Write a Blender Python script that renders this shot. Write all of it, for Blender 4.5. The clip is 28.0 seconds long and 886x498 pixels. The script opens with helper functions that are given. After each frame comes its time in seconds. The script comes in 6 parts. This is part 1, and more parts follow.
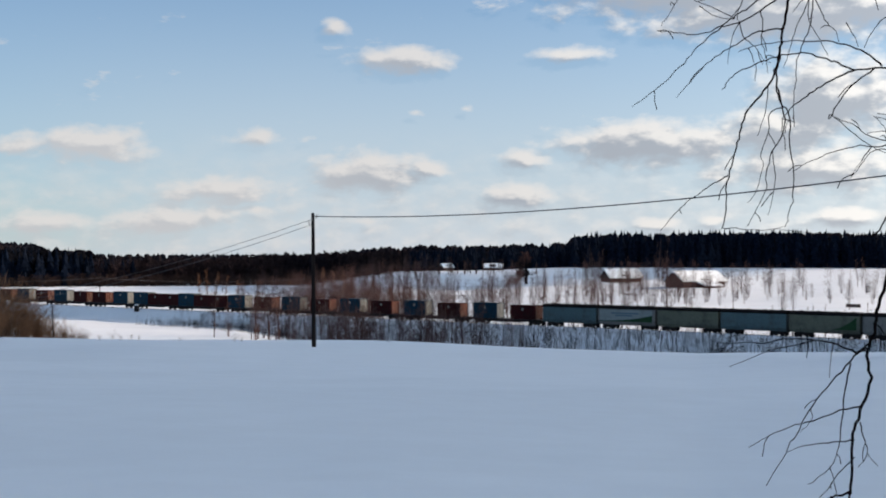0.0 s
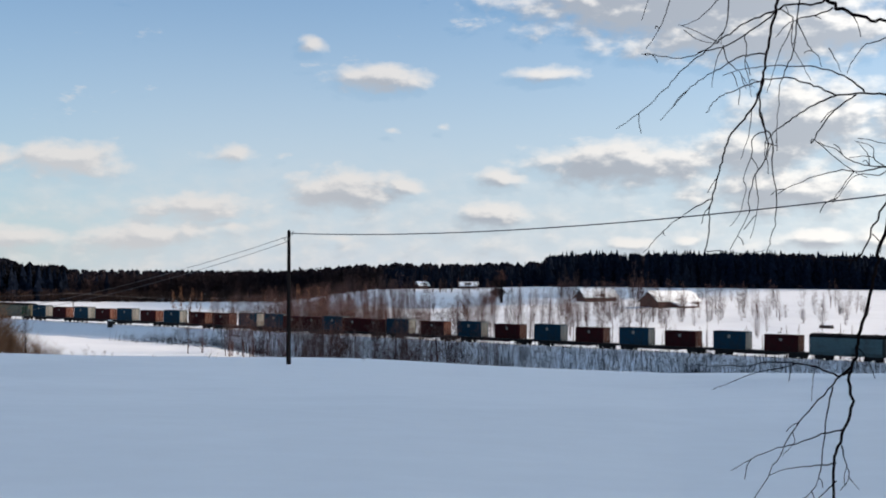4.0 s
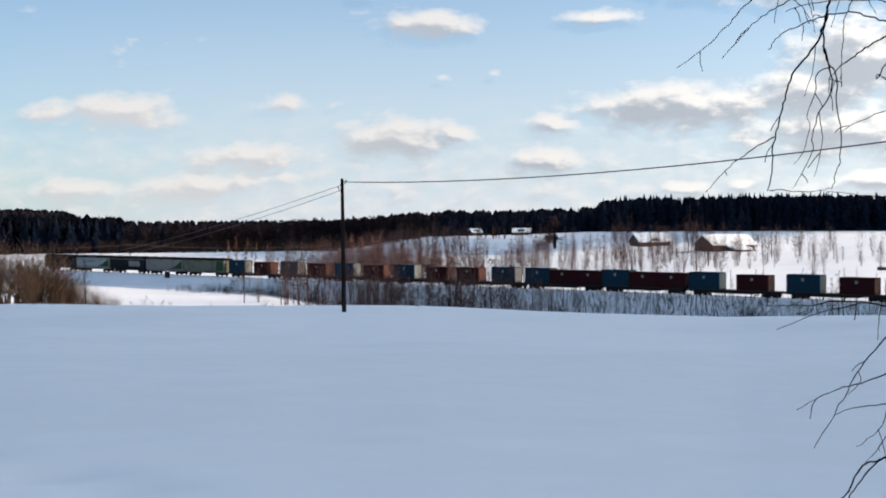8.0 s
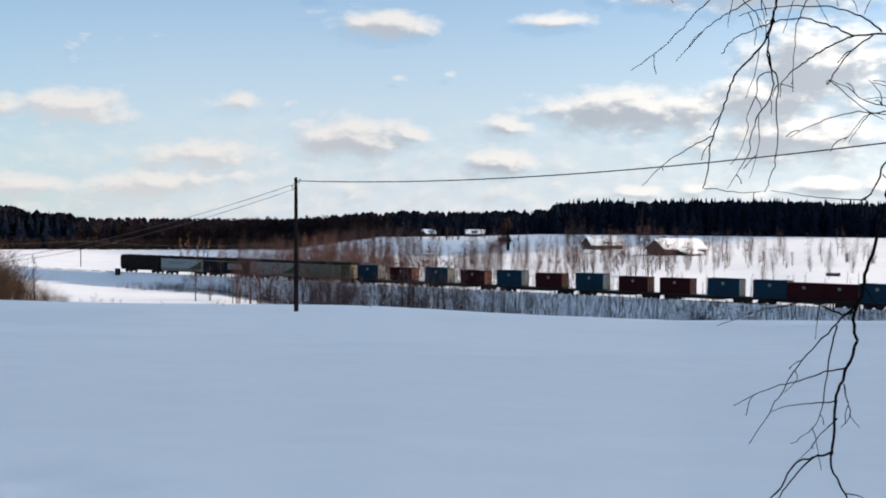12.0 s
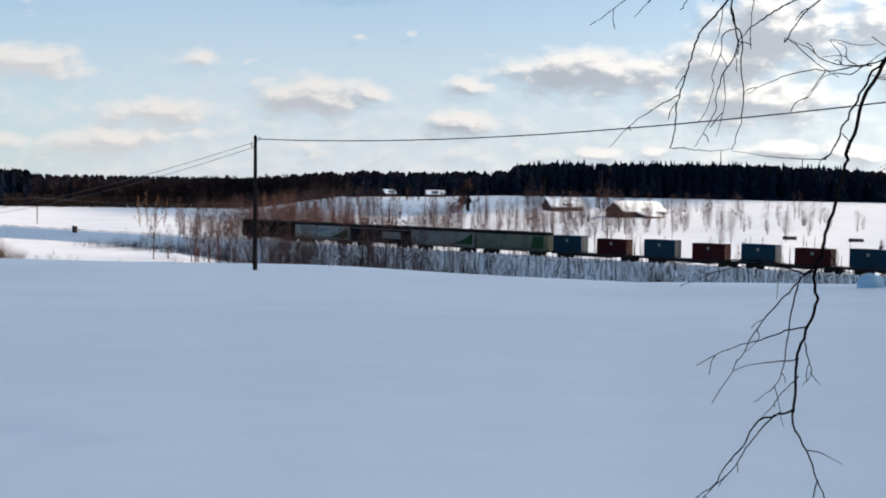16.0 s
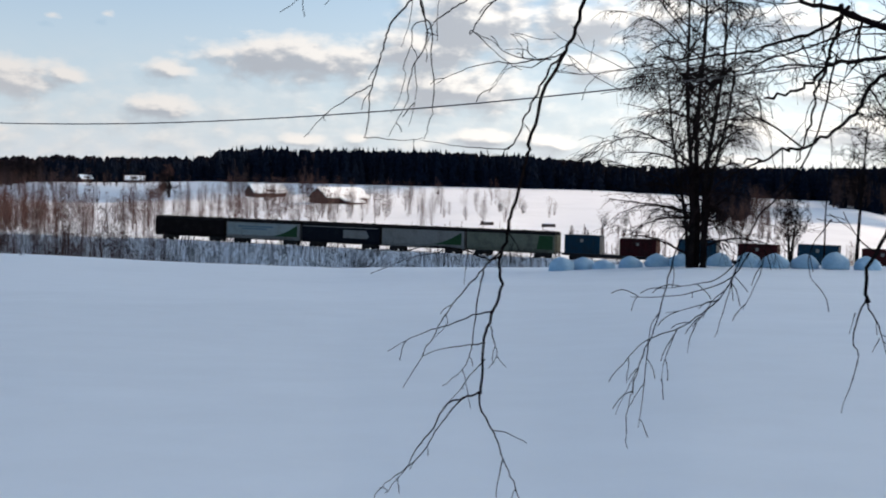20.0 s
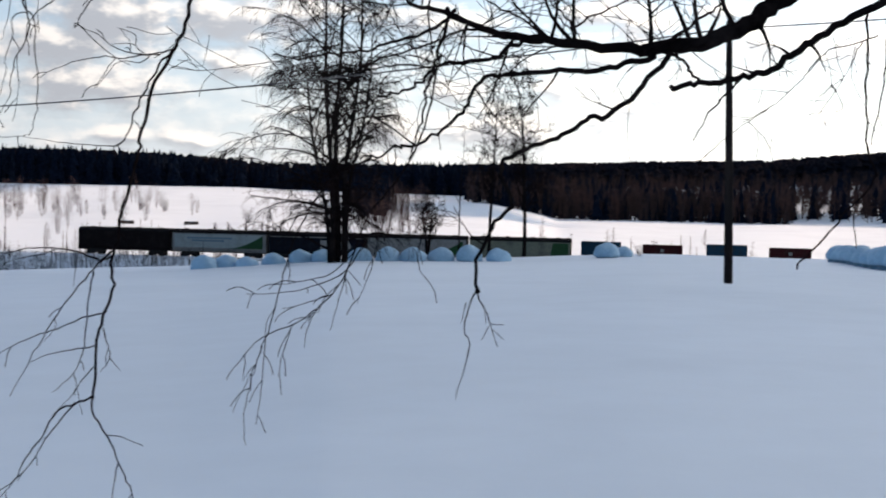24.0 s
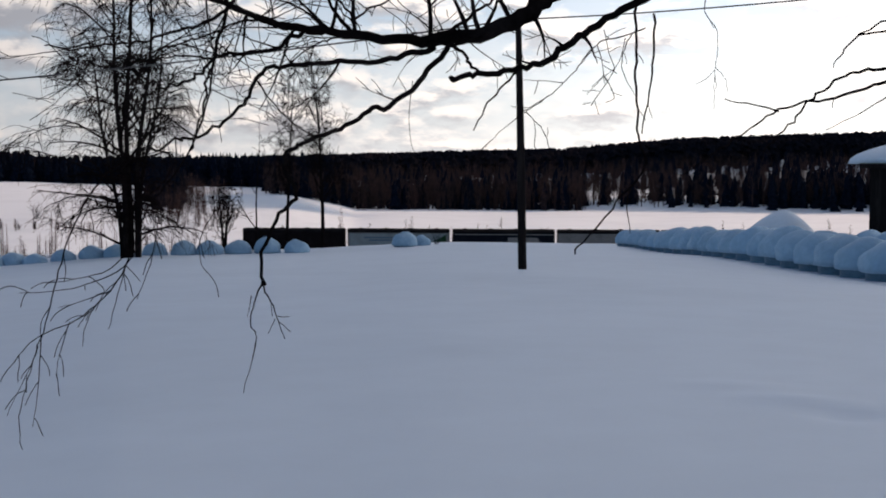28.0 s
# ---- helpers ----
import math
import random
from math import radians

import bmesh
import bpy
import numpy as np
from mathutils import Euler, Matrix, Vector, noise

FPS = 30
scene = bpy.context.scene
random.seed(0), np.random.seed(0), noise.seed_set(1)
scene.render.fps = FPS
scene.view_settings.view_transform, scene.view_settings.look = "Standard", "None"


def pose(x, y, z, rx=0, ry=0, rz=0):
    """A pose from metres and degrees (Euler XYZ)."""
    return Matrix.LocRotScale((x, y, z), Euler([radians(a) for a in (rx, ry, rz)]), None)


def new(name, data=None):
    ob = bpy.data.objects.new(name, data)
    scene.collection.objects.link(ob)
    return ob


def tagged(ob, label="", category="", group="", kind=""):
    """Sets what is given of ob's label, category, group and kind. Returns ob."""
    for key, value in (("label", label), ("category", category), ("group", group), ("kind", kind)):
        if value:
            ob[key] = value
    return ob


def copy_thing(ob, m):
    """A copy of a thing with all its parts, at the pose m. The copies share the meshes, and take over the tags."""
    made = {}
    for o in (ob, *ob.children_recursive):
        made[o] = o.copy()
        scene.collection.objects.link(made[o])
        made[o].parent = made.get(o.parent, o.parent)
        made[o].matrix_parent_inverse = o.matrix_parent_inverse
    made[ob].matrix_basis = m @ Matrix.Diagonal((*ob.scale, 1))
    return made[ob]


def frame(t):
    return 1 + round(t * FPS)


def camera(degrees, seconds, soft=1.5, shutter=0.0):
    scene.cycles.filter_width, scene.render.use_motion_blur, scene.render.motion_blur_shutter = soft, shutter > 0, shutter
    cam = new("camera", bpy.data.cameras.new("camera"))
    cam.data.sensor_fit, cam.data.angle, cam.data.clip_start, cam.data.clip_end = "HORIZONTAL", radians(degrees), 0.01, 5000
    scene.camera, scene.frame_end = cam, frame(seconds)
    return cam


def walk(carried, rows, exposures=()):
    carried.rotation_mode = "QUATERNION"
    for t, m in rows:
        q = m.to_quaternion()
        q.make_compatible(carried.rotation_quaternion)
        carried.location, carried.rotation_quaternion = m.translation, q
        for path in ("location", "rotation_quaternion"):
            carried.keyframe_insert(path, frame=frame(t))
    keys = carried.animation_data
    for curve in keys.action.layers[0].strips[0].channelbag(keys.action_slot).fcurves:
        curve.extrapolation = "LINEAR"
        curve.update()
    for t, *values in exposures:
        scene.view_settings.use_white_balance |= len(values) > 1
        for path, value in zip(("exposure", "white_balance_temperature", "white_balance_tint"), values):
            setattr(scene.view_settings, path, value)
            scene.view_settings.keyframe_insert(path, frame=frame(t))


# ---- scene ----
cam = camera(37.42, 28.0, soft=1.9, shutter=0.3)
PATH = [
    (0.0, pose(-0.041, -0.000, 14.015, 90.280, -0.000, 0.000)),
    (0.5, pose(-0.045, 0.000, 14.019, 90.363, -0.131, -0.270)),
    (1.0, pose(-0.046, 0.001, 14.014, 89.805, -0.091, -0.692)),
    (1.5, pose(-0.053, 0.001, 14.014, 89.743, -0.088, -1.172)),
    (2.0, pose(-0.055, 0.001, 14.015, 89.997, -0.123, -1.342)),
    (2.5, pose(-0.061, 0.001, 14.016, 90.138, -0.397, -1.355)),
    (3.0, pose(-0.070, 0.001, 14.018, 90.320, -0.686, -0.979)),
    (3.5, pose(-0.071, 0.001, 14.021, 90.555, -0.614, -1.092)),
    (4.0, pose(-0.072, 0.001, 14.024, 91.076, -0.468, -1.077)),
    (4.5, pose(-0.082, -0.000, 14.023, 90.358, -0.195, 0.204)),
    (6.5, pose(-0.090, -0.002, 14.018, 89.878, -0.014, 1.460)),
    (7.0, pose(-0.093, -0.002, 14.015, 89.312, 0.249, 1.220)),
    (7.5, pose(-0.098, -0.002, 14.010, 88.795, 0.158, 1.184)),
    (8.0, pose(-0.101, -0.002, 14.010, 88.751, 0.319, 1.240)),
    (8.5, pose(-0.101, -0.001, 14.011, 88.880, 0.099, 0.746)),
    (9.0, pose(-0.102, -0.001, 14.013, 89.164, -0.077, 0.655)),
    (9.5, pose(-0.100, -0.001, 14.015, 89.388, -0.090, 0.379)),
    (10.0, pose(-0.103, -0.000, 14.015, 89.684, -0.071, 0.099)),
    (10.5, pose(-0.097, -0.000, 14.012, 89.321, 0.170, 0.088)),
    (11.0, pose(-0.097, 0.000, 14.009, 89.120, -0.081, -0.120)),
    (11.5, pose(-0.098, 0.001, 14.007, 88.860, -0.344, -0.467)),
    (12.0, pose(-0.099, 0.001, 14.002, 88.789, -0.469, -0.787)),
    (12.5, pose(-0.102, 0.001, 14.002, 88.812, -0.392, -0.740)),
    (14.5, pose(-0.105, 0.003, 13.995, 88.824, -0.952, -1.485)),
    (15.0, pose(-0.092, 0.003, 13.992, 88.483, -1.107, -1.975)),
    (15.5, pose(-0.089, 0.003, 13.984, 87.941, -0.847, -2.200)),
    (16.0, pose(-0.088, 0.004, 13.977, 87.082, -1.023, -2.524)),
    (16.5, pose(-0.092, 0.006, 13.973, 86.805, -1.142, -3.542)),
    (17.0, pose(-0.101, 0.008, 13.971, 87.036, -1.612, -4.716)),
    (17.5, pose(-0.090, 0.011, 13.981, 87.379, -1.496, -6.786)),
    (18.0, pose(-0.078, 0.012, 13.984, 87.872, -1.278, -8.850)),
    (18.5, pose(-0.069, 0.012, 13.981, 87.274, -1.431, -9.904)),
    (19.0, pose(-0.067, 0.014, 13.982, 86.907, -1.606, -11.589)),
    (19.5, pose(-0.050, 0.012, 13.981, 86.769, -1.514, -13.003)),
    (20.0, pose(-0.040, 0.011, 13.984, 86.740, -1.319, -15.438)),
    (20.5, pose(-0.030, 0.009, 13.983, 86.906, -1.374, -17.171)),
    (22.5, pose(0.002, -0.001, 13.985, 87.324, -0.488, -22.324)),
    (23.0, pose(0.018, -0.008, 13.983, 87.217, -0.854, -24.204)),
    (23.5, pose(0.042, -0.022, 13.985, 86.807, -0.774, -27.416)),
    (24.0, pose(0.061, -0.037, 13.988, 86.911, -1.036, -30.945)),
    (24.5, pose(0.076, -0.051, 13.989, 87.120, -0.987, -33.845)),
    (25.0, pose(0.090, -0.065, 13.993, 87.439, -0.715, -35.815)),
    (25.5, pose(0.096, -0.072, 13.991, 87.190, -0.473, -37.125)),
    (26.0, pose(0.102, -0.079, 13.993, 86.614, -0.551, -37.998)),
    (26.5, pose(0.105, -0.085, 13.994, 86.241, -0.598, -39.105)),
    (27.0, pose(0.104, -0.087, 13.995, 86.476, -0.682, -39.889)),
    (27.5, pose(0.106, -0.089, 13.993, 86.434, -0.499, -39.880)),
    (28.0, pose(0.105, -0.087, 13.992, 86.589, -0.289, -39.759)),
]
EXPOSURES = [(0.0, 0.48, 6420, 8), (4.5, 0.57, 6420, 8), (7.0, 0.71, 6460, 8), (15.0, 0.69, 6460, 8), (17.0, 0.64, 6540, 8), (20.0, 0.60, 6580, 9), (23.0, 0.56, 6640, 10), (24.0, 0.59, 6680, 11), (25.0, -0.06, 6660, 15), (28.0, -0.02, 6700, 15)]
walk(cam, PATH, EXPOSURES)

# ---- world and sun ----
SUN_AZ, SUN_EL = 82.0, 19.0          # degrees to the right of the first view, and up
TO_SUN = Vector((math.sin(radians(SUN_AZ)) * math.cos(radians(SUN_EL)),
                 math.cos(radians(SUN_AZ)) * math.cos(radians(SUN_EL)), math.sin(radians(SUN_EL))))
sun = new("sun", bpy.data.lights.new("sun", "SUN"))
sun.data.energy, sun.data.angle, sun.data.color = 5.0, radians(0.6), (1.0, 0.72, 0.53)
sun.matrix_world = Matrix.Translation((0, 0, 300)) @ TO_SUN.to_track_quat("Z", "Y").to_matrix().to_4x4()


class Nodes:
    """Short hands for a node tree."""

    def __init__(self, tree):
        self.t = tree

    def add(self, kind):
        return self.t.nodes.new(kind)

    def put(self, sock, v):
        if hasattr(v, "is_linked"):
            self.t.links.new(v, sock)
        elif v is not None:
            sock.default_value = v

    def math(self, op, a, b=None, c=None, clamp=False):
        n = self.add("ShaderNodeMath")
        n.operation, n.use_clamp = op, clamp
        for s, v in zip(n.inputs, (a, b, c)):
            self.put(s, v)
        return n.outputs[0]

    def vec(self, op, a, b=None, c=None):
        n = self.add("ShaderNodeVectorMath")
        n.operation = op
        self.put(n.inputs[0], a)
        self.put(n.inputs[1], b)
        self.put(n.inputs[2], c)
        return n.outputs["Value"] if op in ("LENGTH", "DOT_PRODUCT") else n.outputs[0]

    def noise(self, vector, scale, detail=4.0, rough=0.55, dims="3D"):
        n = self.add("ShaderNodeTexNoise")
        n.noise_dimensions = dims
        self.put(n.inputs["Vector"], vector)
        n.inputs["Scale"].default_value, n.inputs["Detail"].default_value, n.inputs["Roughness"].default_value = scale, detail, rough
        return n.outputs["Fac"]

    def ramp(self, v, lo, hi, a=0.0, b=1.0, smooth=True):
        n = self.add("ShaderNodeMapRange")
        n.interpolation_type = "SMOOTHSTEP" if smooth else "LINEAR"
        for s, x in zip(n.inputs, (v, lo, hi, a, b)):
            self.put(s, x)
        return n.outputs[0]

    def mix(self, f, a, b, blend="MIX"):
        n = self.add("ShaderNodeMix")
        n.data_type, n.blend_type = "RGBA", blend
        self.put(n.inputs[0], f)
        self.put(n.inputs[6], a)
        self.put(n.inputs[7], b)
        return n.outputs[2]


def rgb(r, g, b):
    return (r, g, b, 1.0)


# clouds: degrees left of the first view, degrees up, half width, half height, weight
FIELD_CLOUDS = [(14.9, 4.7, 2.1, 0.69, 1.0), (17.7, 4.6, 1.5, 0.62, 0.8), (8.2, 5.1, 1.6, 0.54, 0.6), (4.7, 9.9, 1.0, 0.62, 0.5), (1.6, 8.5, 2.1, 0.54, 1.0),
                (1.2, 6.2, 0.6, 0.25, 0.4), (-1.0, 6.4, 0.7, 0.3, 0.45), (3.2, 3.6, 2.35, 0.84, 1.0), (0.7, 3.8, 1.0, 0.45, 0.9), (9.4, 2.8, 2.6, 0.56, 0.95),
                (16.9, 1.5, 2.5, 0.62, 0.75), (11.8, 1.6, 3.2, 0.69, 0.85), (3.6, 1.5, 2.0, 0.35, 0.45), (8.0, 2.0, 1.5, 0.4, 0.5)]
BARN_CLOUDS = [(-5.7, 8.7, 1.85, 0.45, 0.7), (-12.0, 11.8, 6.5, 1.2, 1.2), (-14.9, 10.3, 5.0, 0.9, 1.25), (-3.5, 4.2, 1.3, 0.45, 0.85),
               (-9.0, 4.8, 3.7, 0.84, 1.05), (-8.0, 5.2, 1.5, 0.64, 1.0), (-3.4, 2.6, 1.45, 0.54, 1.0), (-16.7, 6.7, 2.7, 1.5, 1.1), (-14.7, 5.3, 2.5, 0.95, 1.05),
               (-15.8, 3.7, 3.9, 0.94, 1.0), (-17.0, 1.6, 2.0, 0.45, 0.9), (-9.2, 1.4, 1.25, 0.37, 0.8), (-11.6, 1.5, 1.0, 0.3, 0.6), (-20.0, 1.5, 2.2, 0.42, 0.8)]
SUN_CLOUDS = [(-21.6, 6.7, 3.0, 1.0, 1.0), (-21.9, 4.8, 1.5, 0.8, 0.9), (-24.7, 7.0, 2.2, 0.74, 0.9), (-31.2, 3.8, 1.7, 0.59, 0.75), (-31.2, 6.7, 2.7, 0.74, 0.8),
              (-35.9, 4.0, 1.25, 0.5, 0.8), (-33.7, 2.1, 2.7, 0.74, 1.0), (-40.1, 2.5, 1.1, 0.37, 0.8), (-44.4, 6.1, 1.7, 0.74, 0.9), (-43.0, 7.3, 1.5, 0.5, 0.7),
              (-40.1, 1.2, 3.0, 0.35, 0.7), (-28.8, 2.0, 2.0, 0.74, 0.9), (-37.6, 5.3, 1.5, 0.62, 0.7), (-54.4, 6.1, 0.84, 0.25, 0.6), (-46.3, 1.6, 1.0, 0.3, 0.7), (-50.6, 1.6, 1.5, 0.25, 0.5)]
CLOUDS = FIELD_CLOUDS + BARN_CLOUDS + SUN_CLOUDS


def make_world():
    world = bpy.data.worlds.new("winter_sky")
    scene.world = world
    world.use_nodes = True
    world.node_tree.nodes.clear()
    n = Nodes(world.node_tree)
    sky = n.add("ShaderNodeTexSky")
    sky.sky_type, sky.sun_disc = "NISHITA", False
    sky.sun_elevation, sky.sun_rotation = radians(SUN_EL), radians(SUN_AZ)
    sky.altitude, sky.air_density, sky.dust_density, sky.ozone_density = 100.0, 1.0, 0.3, 3.0
    coord = n.add("ShaderNodeTexCoord").outputs["Generated"]
    split = n.add("ShaderNodeSeparateXYZ")
    n.put(split.inputs[0], coord)
    x, y, z = split.outputs
    az = n.math("MULTIPLY", n.math("ARCTAN2", n.math("MULTIPLY", x, -1.0), y), 180 / math.pi)
    el = n.math("MULTIPLY", n.math("ARCSINE", z), 180 / math.pi)

    def field(lift, shift):
        pos = n.add("ShaderNodeCombineXYZ")
        n.put(pos.inputs[0], n.math("ADD", az, shift))
        n.put(pos.inputs[1], n.math("ADD", el, lift))
        p = pos.outputs[0]
        best = None
        for a, e, w, h, weight in CLOUDS:
            sx, sy = 0.80 / w, 0.76 / h
            d = n.vec("LENGTH", n.vec("MULTIPLY_ADD", p, (sx, sy, 0), (-a * sx, -e * sy, 0)))
            d = n.math("SUBTRACT", weight, d)
            best = d if best is None else n.math("MAXIMUM", best, d)
        puff = n.noise(n.vec("MULTIPLY", p, (0.72, 1.30, 1.0)), 1.0, 6.0, 0.54)
        edge = n.math("MULTIPLY_ADD", n.math("SUBTRACT", puff, 0.47), 2.7, n.math("MAXIMUM", n.math("MULTIPLY", best, 1.7), -1.8))
        # broken cloud thickens towards the sun's side and overhead
        wide = n.noise(n.vec("MULTIPLY", p, (0.22, 0.62, 1.0)), 1.0, 8.0, 0.62)
        cover = n.ramp(az, -17.0, -32.0, 0.0, 0.13)
        over = n.ramp(el, 13.0, 30.0, 0.0, 0.06)
        cover = n.math("ADD", cover, over)
        broken = n.math("MULTIPLY", n.math("ADD", n.math("SUBTRACT", wide, 0.62), cover), 7.0)
        veil = n.math("MULTIPLY", n.ramp(el, 6.0, 0.8, 0.0, 1.0), n.math("MULTIPLY", n.math("SUBTRACT", puff, 0.43), 2.3))
        return n.math("MAXIMUM", n.math("MAXIMUM", edge, broken), veil)

    here, above = field(0.0, 0.0), field(0.36, -0.30)
    mask = n.ramp(here, -0.35, 1.15)
    belly = n.math("MULTIPLY", n.ramp(n.math("MULTIPLY_ADD", here, -0.58, above), -0.2, 0.66), n.ramp(az, 14.0, -4.0, 0.5, 1.0))
    # light gathers round the sun
    glow = n.math("MAXIMUM", n.vec("DOT_PRODUCT", coord, tuple(TO_SUN)), 0.0)
    glow = n.math("POWER", glow, 4.2)
    blue = n.mix(1.0, sky.outputs[0], rgb(*SKY_TINT), "MULTIPLY")
    sunward = n.ramp(n.vec("DOT_PRODUCT", coord, tuple(TO_SUN)), -0.6, 0.1, 0.0, 1.0)
    base = n.mix(n.math("MULTIPLY", n.ramp(el, -2.0, 14.5, 0.90, 0.06), sunward), blue, n.mix(n.math("POWER", glow, 0.8), rgb(*HAZE), rgb(*HAZE_SUN)))
    veiled = n.math("POWER", glow, 0.5)
    white = n.mix(veiled, rgb(*CLOUD_LIT), rgb(*CLOUD_SUN))
    grey = n.mix(n.math("POWER", glow, 0.7), rgb(*CLOUD_BELLY), rgb(*CLOUD_BELLY_SUN))
    cloud = n.mix(belly, white, grey)
    col = n.mix(n.math("MULTIPLY", mask, 0.9), base, cloud)
    halo = n.mix(1.0, col, n.mix(n.math("POWER", glow, 2.5), rgb(0, 0, 0), rgb(*HALO)), "ADD")
    bg = n.add("ShaderNodeBackground")
    n.put(bg.inputs[0], halo)
    bg.inputs[1].default_value = SKY_STRENGTH
    n.t.links.new(bg.outputs[0], n.add("ShaderNodeOutputWorld").inputs[0])


SKY_STRENGTH = 0.075
SKY_TINT = (0.73, 1.09, 1.31)
HAZE = (6.0, 6.35, 7.2)
HAZE_SUN = (26.0, 25.3, 24.1)
CLOUD_LIT = (7.2, 6.8, 6.6)
CLOUD_SUN = (24.0, 22.8, 21.0)
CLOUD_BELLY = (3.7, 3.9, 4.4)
CLOUD_BELLY_SUN = (12.5, 12.4, 12.5)
HALO = (10.0, 9.8, 9.3)
make_world()


# ---- materials ----
def material(name, base, rough=0.8, metal=0.0, spots=None, scale=3.0, fine=25.0, fine_amount=0.25, bump=0.2, bump_scale=None,
             coords="Object", vary=0.0, spot_range=(0.45, 0.65), stretch=(1, 1, 1), spec=0.3):
    m = bpy.data.materials.new(name)
    m.use_nodes = True
    n = Nodes(m.node_tree)
    bsdf = m.node_tree.nodes["Principled BSDF"]
    tc = n.add("ShaderNodeTexCoord").outputs[coords]
    v = n.vec("MULTIPLY", tc, stretch)
    big = n.noise(v, scale, 5.0, 0.6)
    small = n.noise(v, fine, 4.0, 0.6)
    col = rgb(*base)
    if spots:
        col = n.mix(n.ramp(big, *spot_range), col, rgb(*spots))
    shade = n.ramp(small, 0.25, 0.75, 1.0 - fine_amount, 1.0 + fine_amount)
    if vary:
        info = n.add("ShaderNodeObjectInfo")
        shade = n.math("MULTIPLY", shade, n.ramp(info.outputs["Random"], 0, 1, 1 - vary, 1 + vary, False))
    grey = n.add("ShaderNodeCombineXYZ")
    for s in grey.inputs:
        n.put(s, shade)
    n.put(bsdf.inputs["Base Color"], n.mix(1.0, col, grey.outputs[0], "MULTIPLY"))
    bsdf.inputs["Roughness"].default_value, bsdf.inputs["Metallic"].default_value = rough, metal
    bsdf.inputs["Specular IOR Level"].default_value = spec
    if bump:
        b = n.add("ShaderNodeBump")
        b.inputs["Strength"].default_value = bump
        b.inputs["Distance"].default_value = 0.05
        n.put(b.inputs["Height"], n.noise(v, bump_scale or fine, 5.0, 0.65))
        n.put(bsdf.inputs["Normal"], b.outputs[0])
    return m


M = {}
M["snow"] = material("snow", (0.665, 0.735, 0.795), 0.75, spots=(0.62, 0.69, 0.75), scale=0.05, fine=0.9, fine_amount=0.02, bump=0.25, bump_scale=0.45, spec=0.2)
M["cap"] = material("snow_cap", (0.72, 0.80, 0.86), 0.8, scale=0.6, fine=4.0, fine_amount=0.03, bump=0.25, bump_scale=2.0, spec=0.2)
M["wood_pole"] = material("pole_wood", (0.014, 0.0115, 0.0115), 0.9, spec=0.03, spots=(0.024, 0.019, 0.018), scale=1.5, fine=18, fine_amount=0.3, bump=0.4, stretch=(3, 3, 0.25))
M["wire"] = material("cable", (0.035, 0.035, 0.04), 0.5, fine_amount=0.1, bump=0)
M["metal"] = material("dark_iron", (0.012, 0.012, 0.013), 0.7, 0.1, spec=0.12, spots=(0.022, 0.016, 0.014), scale=2.5, bump=0.15)
M["porcelain"] = material("insulator", (0.45, 0.42, 0.38), 0.25, fine_amount=0.05, bump=0)
M["bark"] = material("dark_bark", (0.008, 0.0065, 0.0065), 0.95, spec=0.0, spots=(0.016, 0.0125, 0.012), scale=2.0, fine=14, fine_amount=0.4, bump=0.6)
M["twig"] = material("twig_bark", (0.008, 0.006, 0.006), 0.95, spec=0.0, spots=(0.015, 0.010, 0.010), scale=6.0, fine=30, fine_amount=0.25, bump=0.2)
M["birch"] = material("birch_bark", (0.16, 0.145, 0.14), 0.8, spots=(0.03, 0.026, 0.026), scale=1.6, fine=9, fine_amount=0.3, bump=0.3, stretch=(1, 1, 2.2))
M["far_twig"] = material("red_brown_twigs", (0.070, 0.045, 0.041), 0.9, spec=0.0, spots=(0.044, 0.032, 0.031), scale=0.8, fine=5, fine_amount=0.3, bump=0, vary=0.3)
M["sapling"] = material("brown_sapling_twigs", (0.085, 0.053, 0.048), 0.9, spec=0.0, spots=(0.06, 0.04, 0.038), scale=0.05, fine=1.0, fine_amount=0.3, bump=0)
# Snow of the caps, darkened and blued: their shaded sides are put into colour.
M["bale_snow"] = material("blue_shaded_bale_snow", (0.30, 0.46, 0.59), 0.7, spots=(0.36, 0.52, 0.64), scale=1.2, fine=5.0, fine_amount=0.06, bump=0.35, bump_scale=3.0, spec=0.2, vary=0.06)
M["alder"] = material("dark_alder_stems", (0.012, 0.011, 0.013), 0.95, spec=0.0, spots=(0.022, 0.018, 0.018), scale=0.8, fine=5, fine_amount=0.3, bump=0, vary=0.3)
M["willow"] = material("orange_willow_twigs", (0.19, 0.095, 0.048), 0.85, spots=(0.12, 0.070, 0.044), scale=0.9, fine=5, fine_amount=0.3, bump=0, vary=0.2)
M["russet"] = material("russet_twigs", (0.12, 0.058, 0.042), 0.9, spec=0.0, spots=(0.075, 0.042, 0.034), scale=0.5, fine=4, fine_amount=0.3, bump=0)
# Near-black and blue: shade inside the wood and distance haze, put into colour.
M["spruce"] = material("hazed_spruce_needles", (0.0045, 0.0078, 0.016), 1.0, spots=(0.0072, 0.0105, 0.018), scale=0.04, fine=0.8, fine_amount=0.45, bump=0, spec=0.0)
# A darker spruce colour, in place of shade on the smooth crowns.
M["dark_spruce"] = material("shaded_spruce_needles", (0.0022, 0.0028, 0.0045), 1.0, spots=(0.004, 0.0045, 0.006), scale=0.05, fine=0.8, fine_amount=0.4, bump=0, spec=0.0)
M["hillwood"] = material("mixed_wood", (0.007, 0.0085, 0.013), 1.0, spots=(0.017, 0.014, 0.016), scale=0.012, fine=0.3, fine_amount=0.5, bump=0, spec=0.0)
